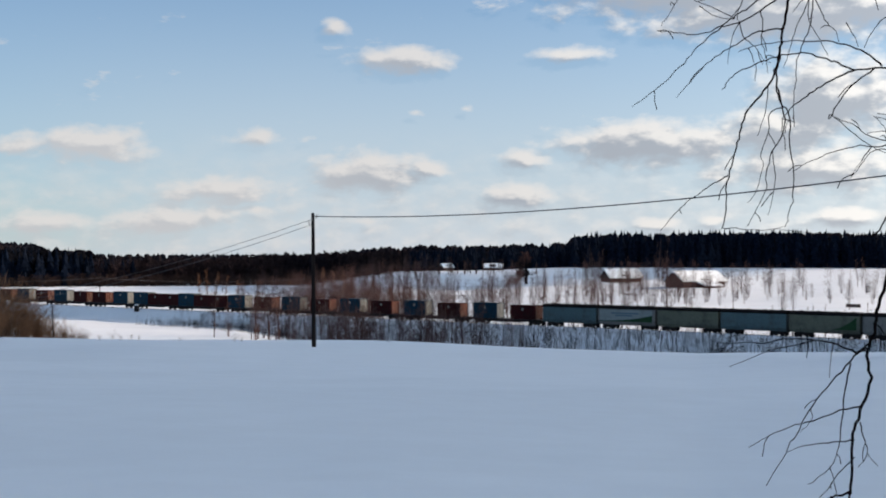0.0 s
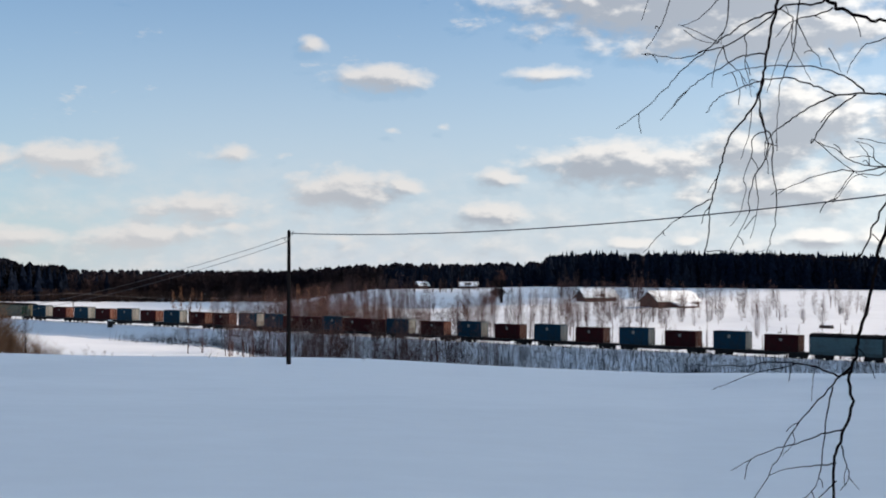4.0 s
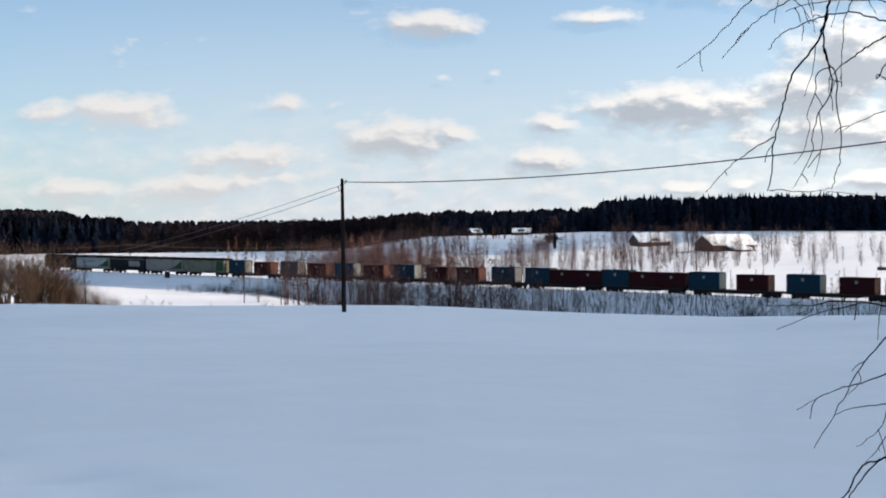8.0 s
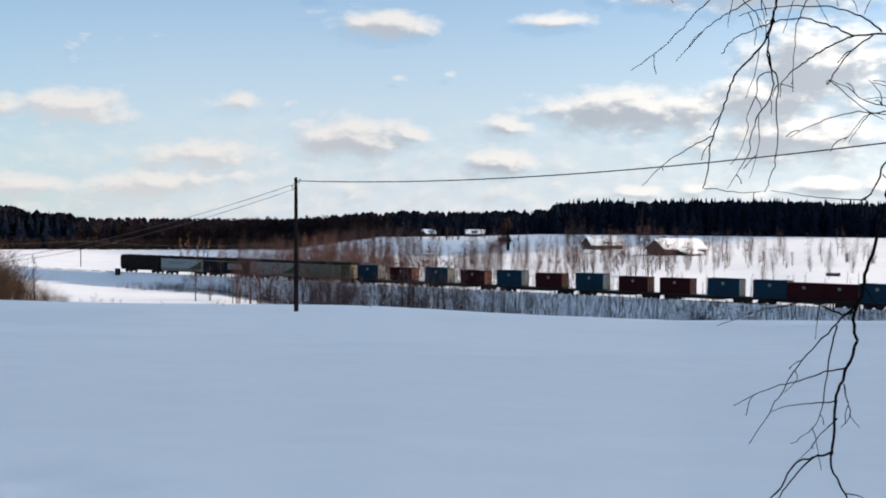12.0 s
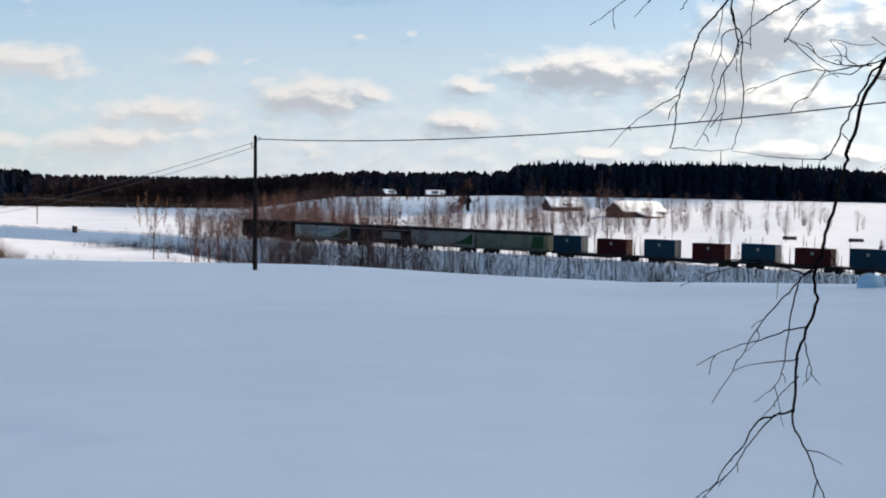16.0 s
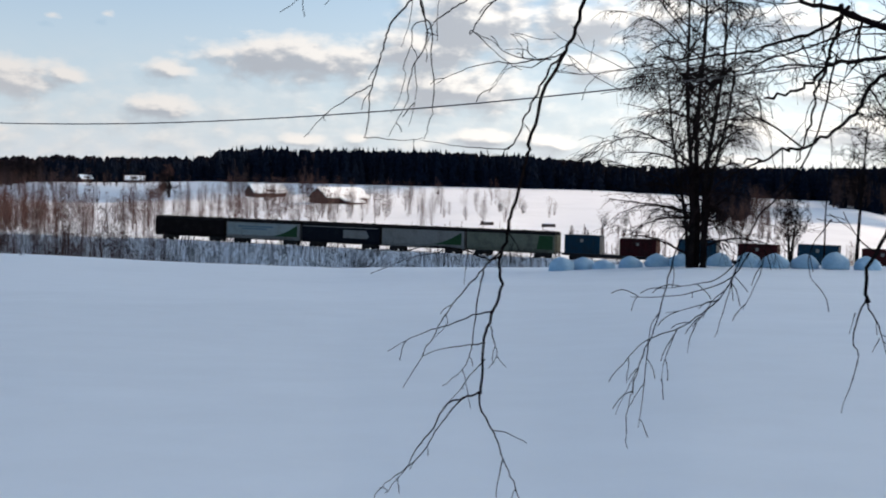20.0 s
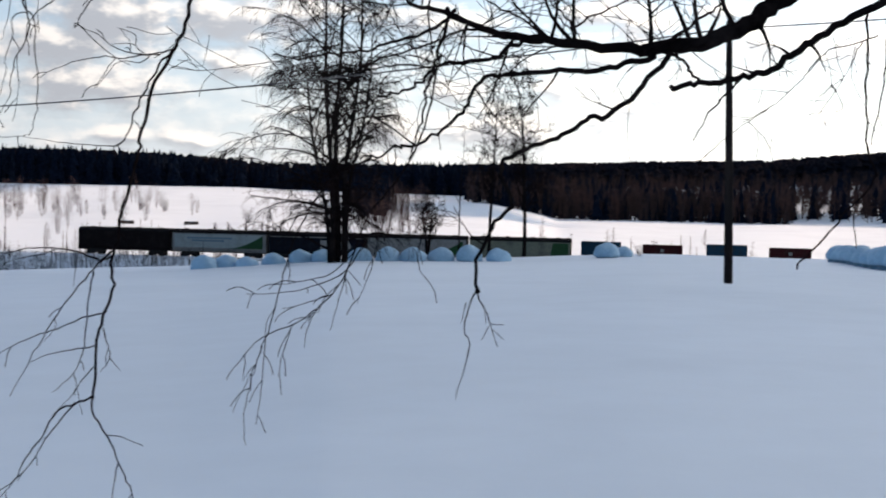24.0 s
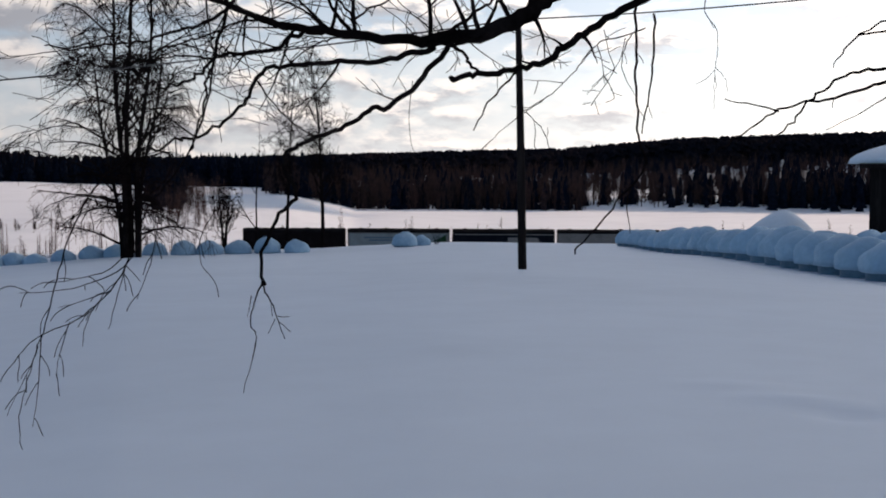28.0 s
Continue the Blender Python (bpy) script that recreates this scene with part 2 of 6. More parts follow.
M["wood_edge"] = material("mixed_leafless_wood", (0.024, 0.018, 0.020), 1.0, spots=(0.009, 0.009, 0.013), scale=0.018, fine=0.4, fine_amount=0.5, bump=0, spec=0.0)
M["brown_wood"] = material("bare_birch_wood", (0.058, 0.036, 0.032), 0.95, spots=(0.028, 0.021, 0.020), scale=0.02, fine=0.8, fine_amount=0.4, bump=0, spec=0.0)
M["foot_wood"] = material("dark_undergrowth", (0.020, 0.015, 0.015), 1.0, spots=(0.034, 0.024, 0.022), scale=0.03, fine=0.6, fine_amount=0.4, bump=0, spec=0.0)
M["barn_red"] = material("weathered_red_boards", (0.060, 0.030, 0.026), 0.85, spots=(0.045, 0.028, 0.024), scale=1.2, fine=8, fine_amount=0.35, bump=0.3, stretch=(4, 4, 0.4))
M["grey_boards"] = material("grey_boards", (0.070, 0.056, 0.051), 0.9, spots=(0.048, 0.037, 0.033), scale=1.2, fine=8, fine_amount=0.35, bump=0.3, stretch=(4, 4, 0.4))
M["shed_boards"] = material("tarred_boards", (0.014, 0.012, 0.012), 0.9, spots=(0.024, 0.02, 0.019), scale=1.2, fine=8, fine_amount=0.35, bump=0.3, stretch=(4, 4, 0.4), spec=0.05)
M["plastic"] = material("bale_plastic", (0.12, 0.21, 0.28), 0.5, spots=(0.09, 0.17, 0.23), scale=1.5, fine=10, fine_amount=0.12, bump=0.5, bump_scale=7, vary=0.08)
M["c_blue"] = material("blue_container_paint", (0.009, 0.032, 0.055), 0.6, spec=0.03, spots=(0.015, 0.029, 0.040), scale=0.9, fine=7, fine_amount=0.2, bump=0.1, vary=0.22)
M["c_red"] = material("red_container_paint", (0.036, 0.008, 0.009), 0.65, spec=0.03, spots=(0.028, 0.011, 0.011), scale=0.9, fine=7, fine_amount=0.25, bump=0.1, vary=0.25)
# Door colours lighter than the sides: sun on the ends, put into colour.
M["lit_end_blue"] = material("sunlit_blue_container_doors", (0.15, 0.165, 0.165), 0.7, spec=0.05, spots=(0.10, 0.115, 0.115), scale=0.9, fine=7, fine_amount=0.15, bump=0.1, vary=0.3)
M["lit_end_red"] = material("sunlit_red_container_doors", (0.090, 0.042, 0.032), 0.7, spec=0.05, spots=(0.065, 0.034, 0.028), scale=0.9, fine=7, fine_amount=0.2, bump=0.1, vary=0.3)
M["w_dark"] = material("dark_brown_wagon_paint", (0.006, 0.0042, 0.0045), 0.6, spec=0.04, spots=(0.011, 0.008, 0.008), scale=0.7, fine=5, fine_amount=0.25, bump=0.1)
M["w_navy"] = material("navy_wagon_paint", (0.004, 0.0055, 0.010), 0.55, spec=0.04, spots=(0.007, 0.009, 0.013), scale=0.7, fine=5, fine_amount=0.25, bump=0.1)
M["w_grey"] = material("dusty_grey_wagon_paint", (0.165, 0.16, 0.152), 0.7, spec=0.04, spots=(0.13, 0.125, 0.115), scale=0.5, fine=4, fine_amount=0.2, bump=0.1)
M["w_teal"] = material("teal_grey_wagon_paint", (0.075, 0.115, 0.125), 0.65, spec=0.04, spots=(0.065, 0.085, 0.088), scale=0.5, fine=4, fine_amount=0.2, bump=0.1)
M["w_olive"] = material("olive_grey_wagon_paint", (0.112, 0.118, 0.09), 0.7, spec=0.04, spots=(0.078, 0.078, 0.064), scale=0.5, fine=4, fine_amount=0.2, bump=0.1)
M["w_roof"] = material("sooty_roof", (0.006, 0.0055, 0.006), 0.8, spec=0.04, spots=(0.011, 0.010, 0.010), scale=0.8, fine=5, fine_amount=0.25, bump=0.15)
M["l_white"] = material("white_livery", (0.20, 0.23, 0.23), 0.6, spec=0.12, spots=(0.17, 0.19, 0.185), scale=0.5, fine=4, fine_amount=0.12, bump=0)
M["l_green"] = material("green_livery", (0.012, 0.042, 0.015), 0.6, spec=0.12, spots=(0.02, 0.05, 0.02), scale=0.5, fine=4, fine_amount=0.15, bump=0)
M["l_blue"] = material("blue_lettering", (0.09, 0.13, 0.16), 0.55, fine_amount=0.1, bump=0)
M["steel"] = material("worn_rail_steel", (0.25, 0.21, 0.19), 0.35, 0.8, spots=(0.16, 0.11, 0.09), scale=2, bump=0)
M["cloud"] = material("cloud_vapour", (0.9, 0.9, 0.9), 1.0, scale=0.01, fine=0.05, fine_amount=0.03, bump=0, spec=0.0)


# ---- mesh helpers ----
class Geo:
    """Gathers vertices and faces of one mesh."""

    def __init__(self):
        self.v, self.f = [], []

    def box(self, x0, x1, y0, y1, z0, z1, top=1.0):
        i = len(self.v)
        cx, cy = (x0 + x1) / 2, (y0 + y1) / 2
        for z, k in ((z0, 1.0), (z1, top)):
            for x, y in ((x0, y0), (x1, y0), (x1, y1), (x0, y1)):
                self.v.append((cx + (x - cx) * k, cy + (y - cy) * k, z))
        for a, b, c, d in ((3, 2, 1, 0), (4, 5, 6, 7), (0, 1, 5, 4), (1, 2, 6, 5), (2, 3, 7, 6), (3, 0, 4, 7)):
            self.f.append((i + a, i + b, i + c, i + d))
        return self

    def tube(self, path, radii, sides=5, cap=True):
        n = len(path)
        pts = [Vector(p) for p in path]
        base = len(self.v)
        side = None
        for k in range(n):
            d = (pts[min(k + 1, n - 1)] - pts[max(k - 1, 0)])
            d = d.normalized() if d.length > 1e-9 else Vector((0, 0, 1))
            if side is None:
                side = d.orthogonal().normalized()
            side = (side - d * side.dot(d))
            side = side.normalized() if side.length > 1e-6 else d.orthogonal().normalized()
            up = d.cross(side)
            r = radii[k] if hasattr(radii, "__len__") else radii
            for j in range(sides):
                a = 2 * math.pi * j / sides
                self.v.append(tuple(pts[k] + (side * math.cos(a) + up * math.sin(a)) * r))
        for k in range(n - 1):
            for j in range(sides):
                a, b = base + k * sides + j, base + k * sides + (j + 1) % sides
                self.f.append((a, b, b + sides, a + sides))
        if cap and sides > 2:
            self.f.append(tuple(base + j for j in reversed(range(sides))))
            self.f.append(tuple(base + (n - 1) * sides + j for j in range(sides)))
        return self

    def prism(self, outline, y0, y1):
        """An outline of (x, z) drawn out along y."""
        i, n = len(self.v), len(outline)
        self.v += [(x, y0, z) for x, z in outline] + [(x, y1, z) for x, z in outline]
        self.f.append(tuple(range(i, i + n)))
        self.f.append(tuple(reversed(range(i + n, i + 2 * n))))
        for k in range(n):
            a, b = i + k, i + (k + 1) % n
            self.f.append((b, a, a + n, b + n))
        return self

    def loft(self, outline, x0, x1):
        """An outline of (y, z) drawn out along x."""
        i, n = len(self.v), len(outline)
        self.v += [(x0, y, z) for y, z in outline] + [(x1, y, z) for y, z in outline]
        self.f.append(tuple(reversed(range(i, i + n))))
        self.f.append(tuple(range(i + n, i + 2 * n)))
        for k in range(n):
            a, b = i + k, i + (k + 1) % n
            self.f.append((a, b, b + n, a + n))
        return self

    def wheel(self, x, y, z, r, w, sides=14):
        return self.tube([(x, y - w / 2, z), (x, y + w / 2, z)], r, sides)

    def lump(self, centre, size, seed, rough=0.12, rings=7, sides=12, low=-1.0):
        """An uneven rounded lump; low cuts its underside flat."""
        i = len(self.v)
        off = Vector((seed * 7.3, seed * 3.1, 0))
        for k in range(rings + 1):
            e = math.pi * (k / rings - 0.5)
            for j in range(sides):
                a = 2 * math.pi * j / sides
                d = Vector((math.cos(e) * math.cos(a), math.cos(e) * math.sin(a), math.sin(e)))
                r = 1 + rough * noise.noise(d * 1.7 + off) * 2
                self.v.append((centre[0] + d.x * r * size[0], centre[1] + d.y * r * size[1], centre[2] + max(d.z * r, low) * size[2]))
        for k in range(rings):
            for j in range(sides):
                a, b = i + k * sides + j, i + k * sides + (j + 1) % sides
                self.f.append((a, b, b + sides, a + sides))
        return self

    def mesh(self, name, mat, smooth=False):
        me = bpy.data.meshes.new(name)
        me.from_pydata(self.v, [], self.f)
        me.materials.append(mat)
        if smooth:
            me.polygons.foreach_set("use_smooth", [True] * len(me.polygons))
        me.update()
        return me


def part(name, geo, mat, parent, label="", smooth=False):
    ob = new(name, geo.mesh(name, M[mat], smooth))
    ob.parent = parent
    return tagged(ob, label)


def thing(name, label, category, m=None, group=""):
    ob = new(name)
    ob.empty_display_size = 0.5
    ob.matrix_world = m or Matrix()
    return tagged(ob, label, category, group)


def at(az, r, z=0.0):
    """The place r metres off in the direction az degrees left of the first view."""
    return Vector((-math.sin(radians(az)) * r, math.cos(radians(az)) * r, z))


# ---- the lie of the land ----
EYE = 14.0
TRACK = np.array((-217.04, 456.7))             # where the train's tail stands at the start
ALONG = np.array((0.75837, -0.65183))
ACROSS = np.array((-0.65183, -0.75837))        # towards the farm
SPEED = 15.244
RAIL_Z = 0.38                                  # foot of the wheels
CREST_AZ = (-70, -58, -47, -40, -34, -26.5, -20, -11, -3, 2, 7, 13, 19, 40)
CREST_EL = (-3.1, -3.1, -3.08, -3.11, -3.42, -3.56, -3.92, -4.19, -3.94, -3.77, -3.70, -3.52, -3.41, -3.4)
CREST_R = (90, 90, 90, 85, 76, 74, 84, 86, 92, 95, 96, 96, 95, 95)
FIELD_AZ = (-70, -36, -33, -26, -22, -5, -2, 2, 6, 60)
FIELD_Z = (-1.0, -1.0, 6.0, 7.0, 8.4, 8.4, 7.2, 6.5, 0.4, 0.0)
FIELD_R = (505, 505, 590, 600, 600, 600, 600, 600, 600, 600)
TOP_AZ = (-60, -54.5, -50, -45, -41, -33, -23, -21.7, -18, -15, -7.2, -5.8, -5.3, -1.6, 2, 5.5, 7.5, 12, 15, 15.1, 16.7, 17.4, 19, 30)
TOP_EL = (1.75, 1.6, 1.46, 1.06, 0.95, 0.74, 0.58, 0.8, 1.02, 1.07, 1.04, 0.92, 0.55, 0.38, 0.25, 0.18, 0.05, -0.12, -0.13, 0.34, 0.34, 0.62, 0.70, 0.72)


def smooth_step(t):
    t = np.clip(t, 0, 1)
    return t * t * (3 - 2 * t)


def land(x, y):
    """Height of the snow."""
    x, y = np.asarray(x, float), np.asarray(y, float)
    r = np.hypot(x, y) + 1e-6
    az = np.degrees(np.arctan2(-x, y))
    rc = np.interp(az, CREST_AZ, CREST_R)
    zc = EYE + rc * np.tan(np.radians(np.interp(az, CREST_AZ, CREST_EL)))
    near = 12.4 + (zc - 12.4) * r / rc
    low = np.interp(az, (-70, 3.5, 9, 40), (-5.6, -5.6, -2.2, -2.2)) + 0.25 * np.sin(x * 0.05 + 1.0) * np.cos(y * 0.043)
    drop = smooth_step((r - rc) / 62.0)
    near = near * (1 - drop) + low * drop
    near = near + 0.10 * np.sin(x * 0.21 + 0.7 * np.sin(y * 0.13)) * np.sin(y * 0.17 + 1.3) * np.clip(r / 25, 0, 1)
    # drifts close to the yard
    for a0, r0, wa, wr, hgt in ((-55.5, 11.9, 2.5, 0.30, 0.05), (-57.8, 11.2, 1.6, 0.28, -0.06), (-53.0, 12.8, 2.4, 0.35, 0.03), (18.5, 11.5, 3.0, 0.5, -0.10), (15.5, 10.6, 3.0, 0.4, -0.07), (17.5, 12.6, 4.0, 0.5, 0.06)):
        near = near + hgt * np.exp(-((az - a0) / wa) ** 2 - ((r - r0) / wr) ** 2)
    n = (x - TRACK[0]) * ACROSS[0] + (y - TRACK[1]) * ACROSS[1]
    bank = np.interp(n, (-60, -9, -4.2, -3.3, -2.2, -1.8, 1.8, 2.2, 3.8, 11.0, 60), (-3.0, -2.0, -1.2, 0.0, 0.1, -0.22, -0.22, 0.22, 0.15, -5.2, -6.2)) + RAIL_Z
    here = np.maximum(near, bank)
    # beyond the railway
    cosang = np.maximum((-x * ACROSS[0] - y * ACROSS[1]) / r, 0.2)
    rt = 204.9 / cosang
    rf = np.maximum(np.interp(az, FIELD_AZ, FIELD_R), rt + 60)
    zf = np.interp(az, FIELD_AZ, FIELD_Z)
    w = np.clip((r - rt - 10) / (rf - rt - 10), 0, 1)
    field = -1.6 + (zf + 1.6) * w + 0.5 * np.sin(az * 0.9 + r * 0.011) * w * (1 - w) * 4 * 0.5
    back = EYE + 1250 * np.tan(np.radians(np.interp(az, TOP_AZ, TOP_EL) - 0.1)) - 15
    field = field + (np.maximum(back, zf) - zf) * smooth_step((r - rf - 15) / 640.0)
    field = field + 3.2 * smooth_step((r - 508) / 45.0) * (1 - smooth_step((r - 580) / 160.0)) * smooth_step((az + 62) / 2.5) * smooth_step((-44.5 - az) / 2.5)
    t = smooth_step((-n - 4.0) / 14.0)
    far = np.maximum(bank, -1.9) * (1 - t) + field * t
    return np.where(n > -4.0, here, np.where(n < -4.0, far, here))


def ground_z(p):
    return float(land(p[0], p[1]))


def make_ground():
    az = np.concatenate((np.arange(-180, -66, 4.0), np.arange(-66, 26, 0.3), np.arange(26, 180, 4.0)))
    r = np.concatenate((np.arange(0.6, 8, 1.6), np.arange(8, 15, 0.22), np.arange(15, 70, 1.3), np.arange(70, 165, 2.4), np.arange(165, 420, 1.7),
                        np.arange(420, 680, 6), np.arange(680, 1400, 25), (1500, 1700, 2000, 2500, 3200, 4200)))
    A, R = np.meshgrid(np.radians(az), r)
    X, Y = -np.sin(A) * R, np.cos(A) * R
    Z = land(X, Y)
    nr, na = X.shape
    verts = np.stack((X.ravel(), Y.ravel(), Z.ravel()), 1).tolist() + [(0, 0, 12.4)]
    faces = []
    for i in range(nr - 1):
        for j in range(na):
            k = (j + 1) % na
            faces.append((i * na + k, i * na + j, (i + 1) * na + j, (i + 1) * na + k))
    c = nr * na
    faces += [(c, j, (j + 1) % na) for j in range(na)]
    me = bpy.data.meshes.new("ground")
    me.from_pydata(verts, [], faces)
    me.materials.append(M["snow"])
    me.polygons.foreach_set("use_smooth", [True] * len(me.polygons))
    me.update()
    tagged(new("ground", me), "smooth snow-covered fields falling to a railway embankment", "snow", kind="structure")


make_ground()


# ---- trees ----
def limb(geo, start, way, length, radius, rng, depth, bend=0.25, droop=0.0, sides=4, kids=4, spread=0.7, lift=0.25, ends=None, tip=0.004, steps=5):
    """A crooked tapering branch with side branches, going depth levels deep."""
    p, d = Vector(start), Vector(way).normalized()
    path, rad = [p.copy()], [radius]
    for k in range(steps):
        d = (d + Vector((rng.uniform(-1, 1), rng.uniform(-1, 1), rng.uniform(-1, 1))) * bend + Vector((0, 0, lift - droop))).normalized()
        p = p + d * length / steps
        path.append(p.copy())
        rad.append(max(radius * (1 - 0.85 * (k + 1) / steps), tip))
    geo.tube(path, rad, sides if depth else 3, cap=False)
    if depth:
        for k in range(kids):
            f = rng.uniform(0.25, 1.0)
            i = min(int(f * steps), steps - 1)
            q = path[i].lerp(path[i + 1], f * steps - i)
            dd = (path[i + 1] - path[i]).normalized()
            turn = Vector((rng.uniform(-1, 1), rng.uniform(-1, 1), rng.uniform(-0.6, 0.8)))
            turn = (turn - dd * turn.dot(dd)).normalized()
            limb(ends or geo, q, dd * (1 - spread) + turn * spread, length * rng.uniform(0.35, 0.6), rad[i] * 0.55, rng, depth - 1,
                 bend, droop * 1.6, 3, kids, spread, lift * 0.6, ends, tip, max(3, steps - 1))


def bare_tree(name, label, height, seed, m, bark="bark", twig="far_twig", trunks=1, depth=2, kids=5, limbs=14, width=0.28, tip=0.006,
              droop=0.05, thick=0.016, low=0.25, group="", lean=0.05):
    """A leafless tree: trunk and crown of branches."""
    rng = random.Random(seed)
    tree = thing(name, label, "tree", m, group)
    for s in range(trunks):
        trunk, crown = Geo(), Geo()
        a = 2 * math.pi * s / max(trunks, 1) + rng.uniform(0, 1)
        out = 0.0 if trunks == 1 else 0.10
        d = Vector((math.cos(a) * out + rng.uniform(-lean, lean), math.sin(a) * out + rng.uniform(-lean, lean), 1))
        h = height * (1 if s == 0 else rng.uniform(0.75, 0.98))
        p = Vector((math.cos(a), math.sin(a), 0)) * (0.0 if trunks == 1 else height * 0.014)
        path, rad, steps = [p + Vector((0, 0, -0.5))], [height * thick * 1.15], 9
        for k in range(steps):
            d = (d.normalized() + Vector((rng.uniform(-1, 1), rng.uniform(-1, 1), 0)) * 0.06 + Vector((0, 0, 0.05))).normalized()
            p = p + d * h / steps
            path.append(p.copy())
            rad.append(height * thick * (1 - 0.93 * (k + 1) / steps))
        trunk.tube(path, rad, 7)
        for k in range(limbs):
            f = low + (1 - low) * (k + rng.random()) / limbs
            i = min(int(f * steps), steps - 1)
            q = path[i].lerp(path[i + 1], f * steps - i)
            b = rng.uniform(0, 2 * math.pi)
            lng = height * width * (1.2 - 0.8 * f) * rng.uniform(0.5, 1.35)
            limb(crown, q, (math.cos(b), math.sin(b), rng.uniform(0.35, 1.0)), lng, rad[i] * 0.45, rng, depth, 0.2, droop, 4, kids, 0.6, 0.16, None, tip)
        part("trunk", trunk, bark, tree)
        part("crown", crown, twig, tree, "leafless crown of fine twigs")
    return tree


def weeping_birch(name, label, height, seed, m, stems, twig="twig"):
    """A leafless birch of several stems; long limbs rise, arch over and let fine twigs hang."""
    rng = random.Random(seed)
    tree = thing(name, label, "tree", m)

    def shoot(g, start, way, length, r0, r1, sag, steps, wild, sides):
        p, d = Vector(start), Vector(way).normalized()
        path, rad = [p.copy()], [r0]
        for k in range(steps):
            f = (k + 1) / steps
            d = (d + Vector((rng.uniform(-1, 1), rng.uniform(-1, 1), rng.uniform(-1, 1))) * wild - Vector((0, 0, sag * f))).normalized()
            p = p + d * length / steps
            path.append(p.copy())
            rad.append(r0 + (r1 - r0) * f ** 0.8)
        g.tube(path, rad, sides, cap=False)
        return path, rad

    for dx, dy, lean, h, thick in stems:
        trunk, crown = Geo(), Geo()
        path, rad, steps = [], [], 14
        for k in range(steps + 1):
            f = k / steps
            path.append(Vector((dx + lean * height * f ** 1.2 + 0.13 * math.sin(f * 9 + seed + dx * 5), dy + 0.12 * math.sin(f * 7 + dx), -0.5 + h * f)))
            rad.append(thick * (1 - 0.88 * f) + 0.012)
        trunk.tube(path, rad, 8)
        count = 20
        for k in range(count):
            f = 0.10 + 0.86 * (k + rng.random()) / count
            i = min(int(f * steps), steps - 1)
            q = path[i].lerp(path[i + 1], f * steps - i)
            b = rng.uniform(0, 2 * math.pi)
            low = f < 0.3
            lng = height * (0.22 if low else 0.29) * (1.12 - 0.34 * f) * rng.uniform(0.6, 1.2)
            arm, ar = shoot(crown, q, (math.cos(b), math.sin(b), rng.uniform(0.0, 0.7) if low else rng.uniform(0.5, 1.5)), lng, min(rad[i] * 0.6, 0.075), 0.019, 0.09 if low else 0.16, 9, 0.17, 5)
            for c in range(6 if low else 8):
                e = rng.uniform(0.2, 1.0)
                u = min(int(e * 9), 8)
                w = (arm[u + 1] - arm[u]).normalized() + Vector((rng.uniform(-1, 1), rng.uniform(-1, 1), rng.uniform(-0.4, 0.9))) * 0.9
                spray, sr = shoot(crown, arm[u], w, lng * rng.uniform(0.28, 0.55), max(ar[u] * 0.5, 0.016), 0.012, 0.24, 6, 0.16, 3)
                for t in range(7):
                    v = rng.randrange(1, 6)
                    w = (spray[v + 1] - spray[v]).normalized() * 0.6 + Vector((rng.uniform(-1, 1), rng.uniform(-1, 1), rng.uniform(-0.8, 0.5))) * 0.7
                    shoot(crown, spray[v], w, rng.uniform(0.5, 1.3), 0.011, 0.0085, 0.2 if low else 0.42, 4, 0.16, 3)
        part("trunk", trunk, "bark", tree, "", True)
        part("crown", crown, twig, tree, "leafless crown of drooping twigs")
    return tree


def shrub(name, label, height, seed, m, twig="far_twig", stems=16, tip=0.006, group="", kids=4, flare=0.45, foot=0.18):
    rng = random.Random(seed)
    g = Geo()
    bush = new(name)
    for k in range(stems):
        a = rng.uniform(0, 2 * math.pi)
        s = Vector((math.cos(a), math.sin(a), 0)) * rng.uniform(0, height * foot)
        limb(g, s + Vector((0, 0, -0.3)), (math.cos(a) * flare * rng.uniform(0.4, 1.0), math.sin(a) * flare * rng.uniform(0.4, 1.0), 1), height * rng.uniform(0.6, 1.05), height * 0.007 + tip, rng, 1, 0.16, 0.0, 3, kids, 0.5, 0.2, None, tip, 4)
    bush.matrix_world = m
    tagged(bush, label, "shrub", group)
    part("crown", g, twig, bush)
    return bush


def stand(p, turn=0.0, size=1.0):
    """A pose on the snow."""
    return Matrix.LocRotScale((p[0], p[1], ground_z(p)), Euler((0, 0, turn)), (size, size, size))


def put(ob, p, turn, size):
    c = copy_thing(ob, stand(p, turn, size))
    c.scale = (size, size, size)
    return c


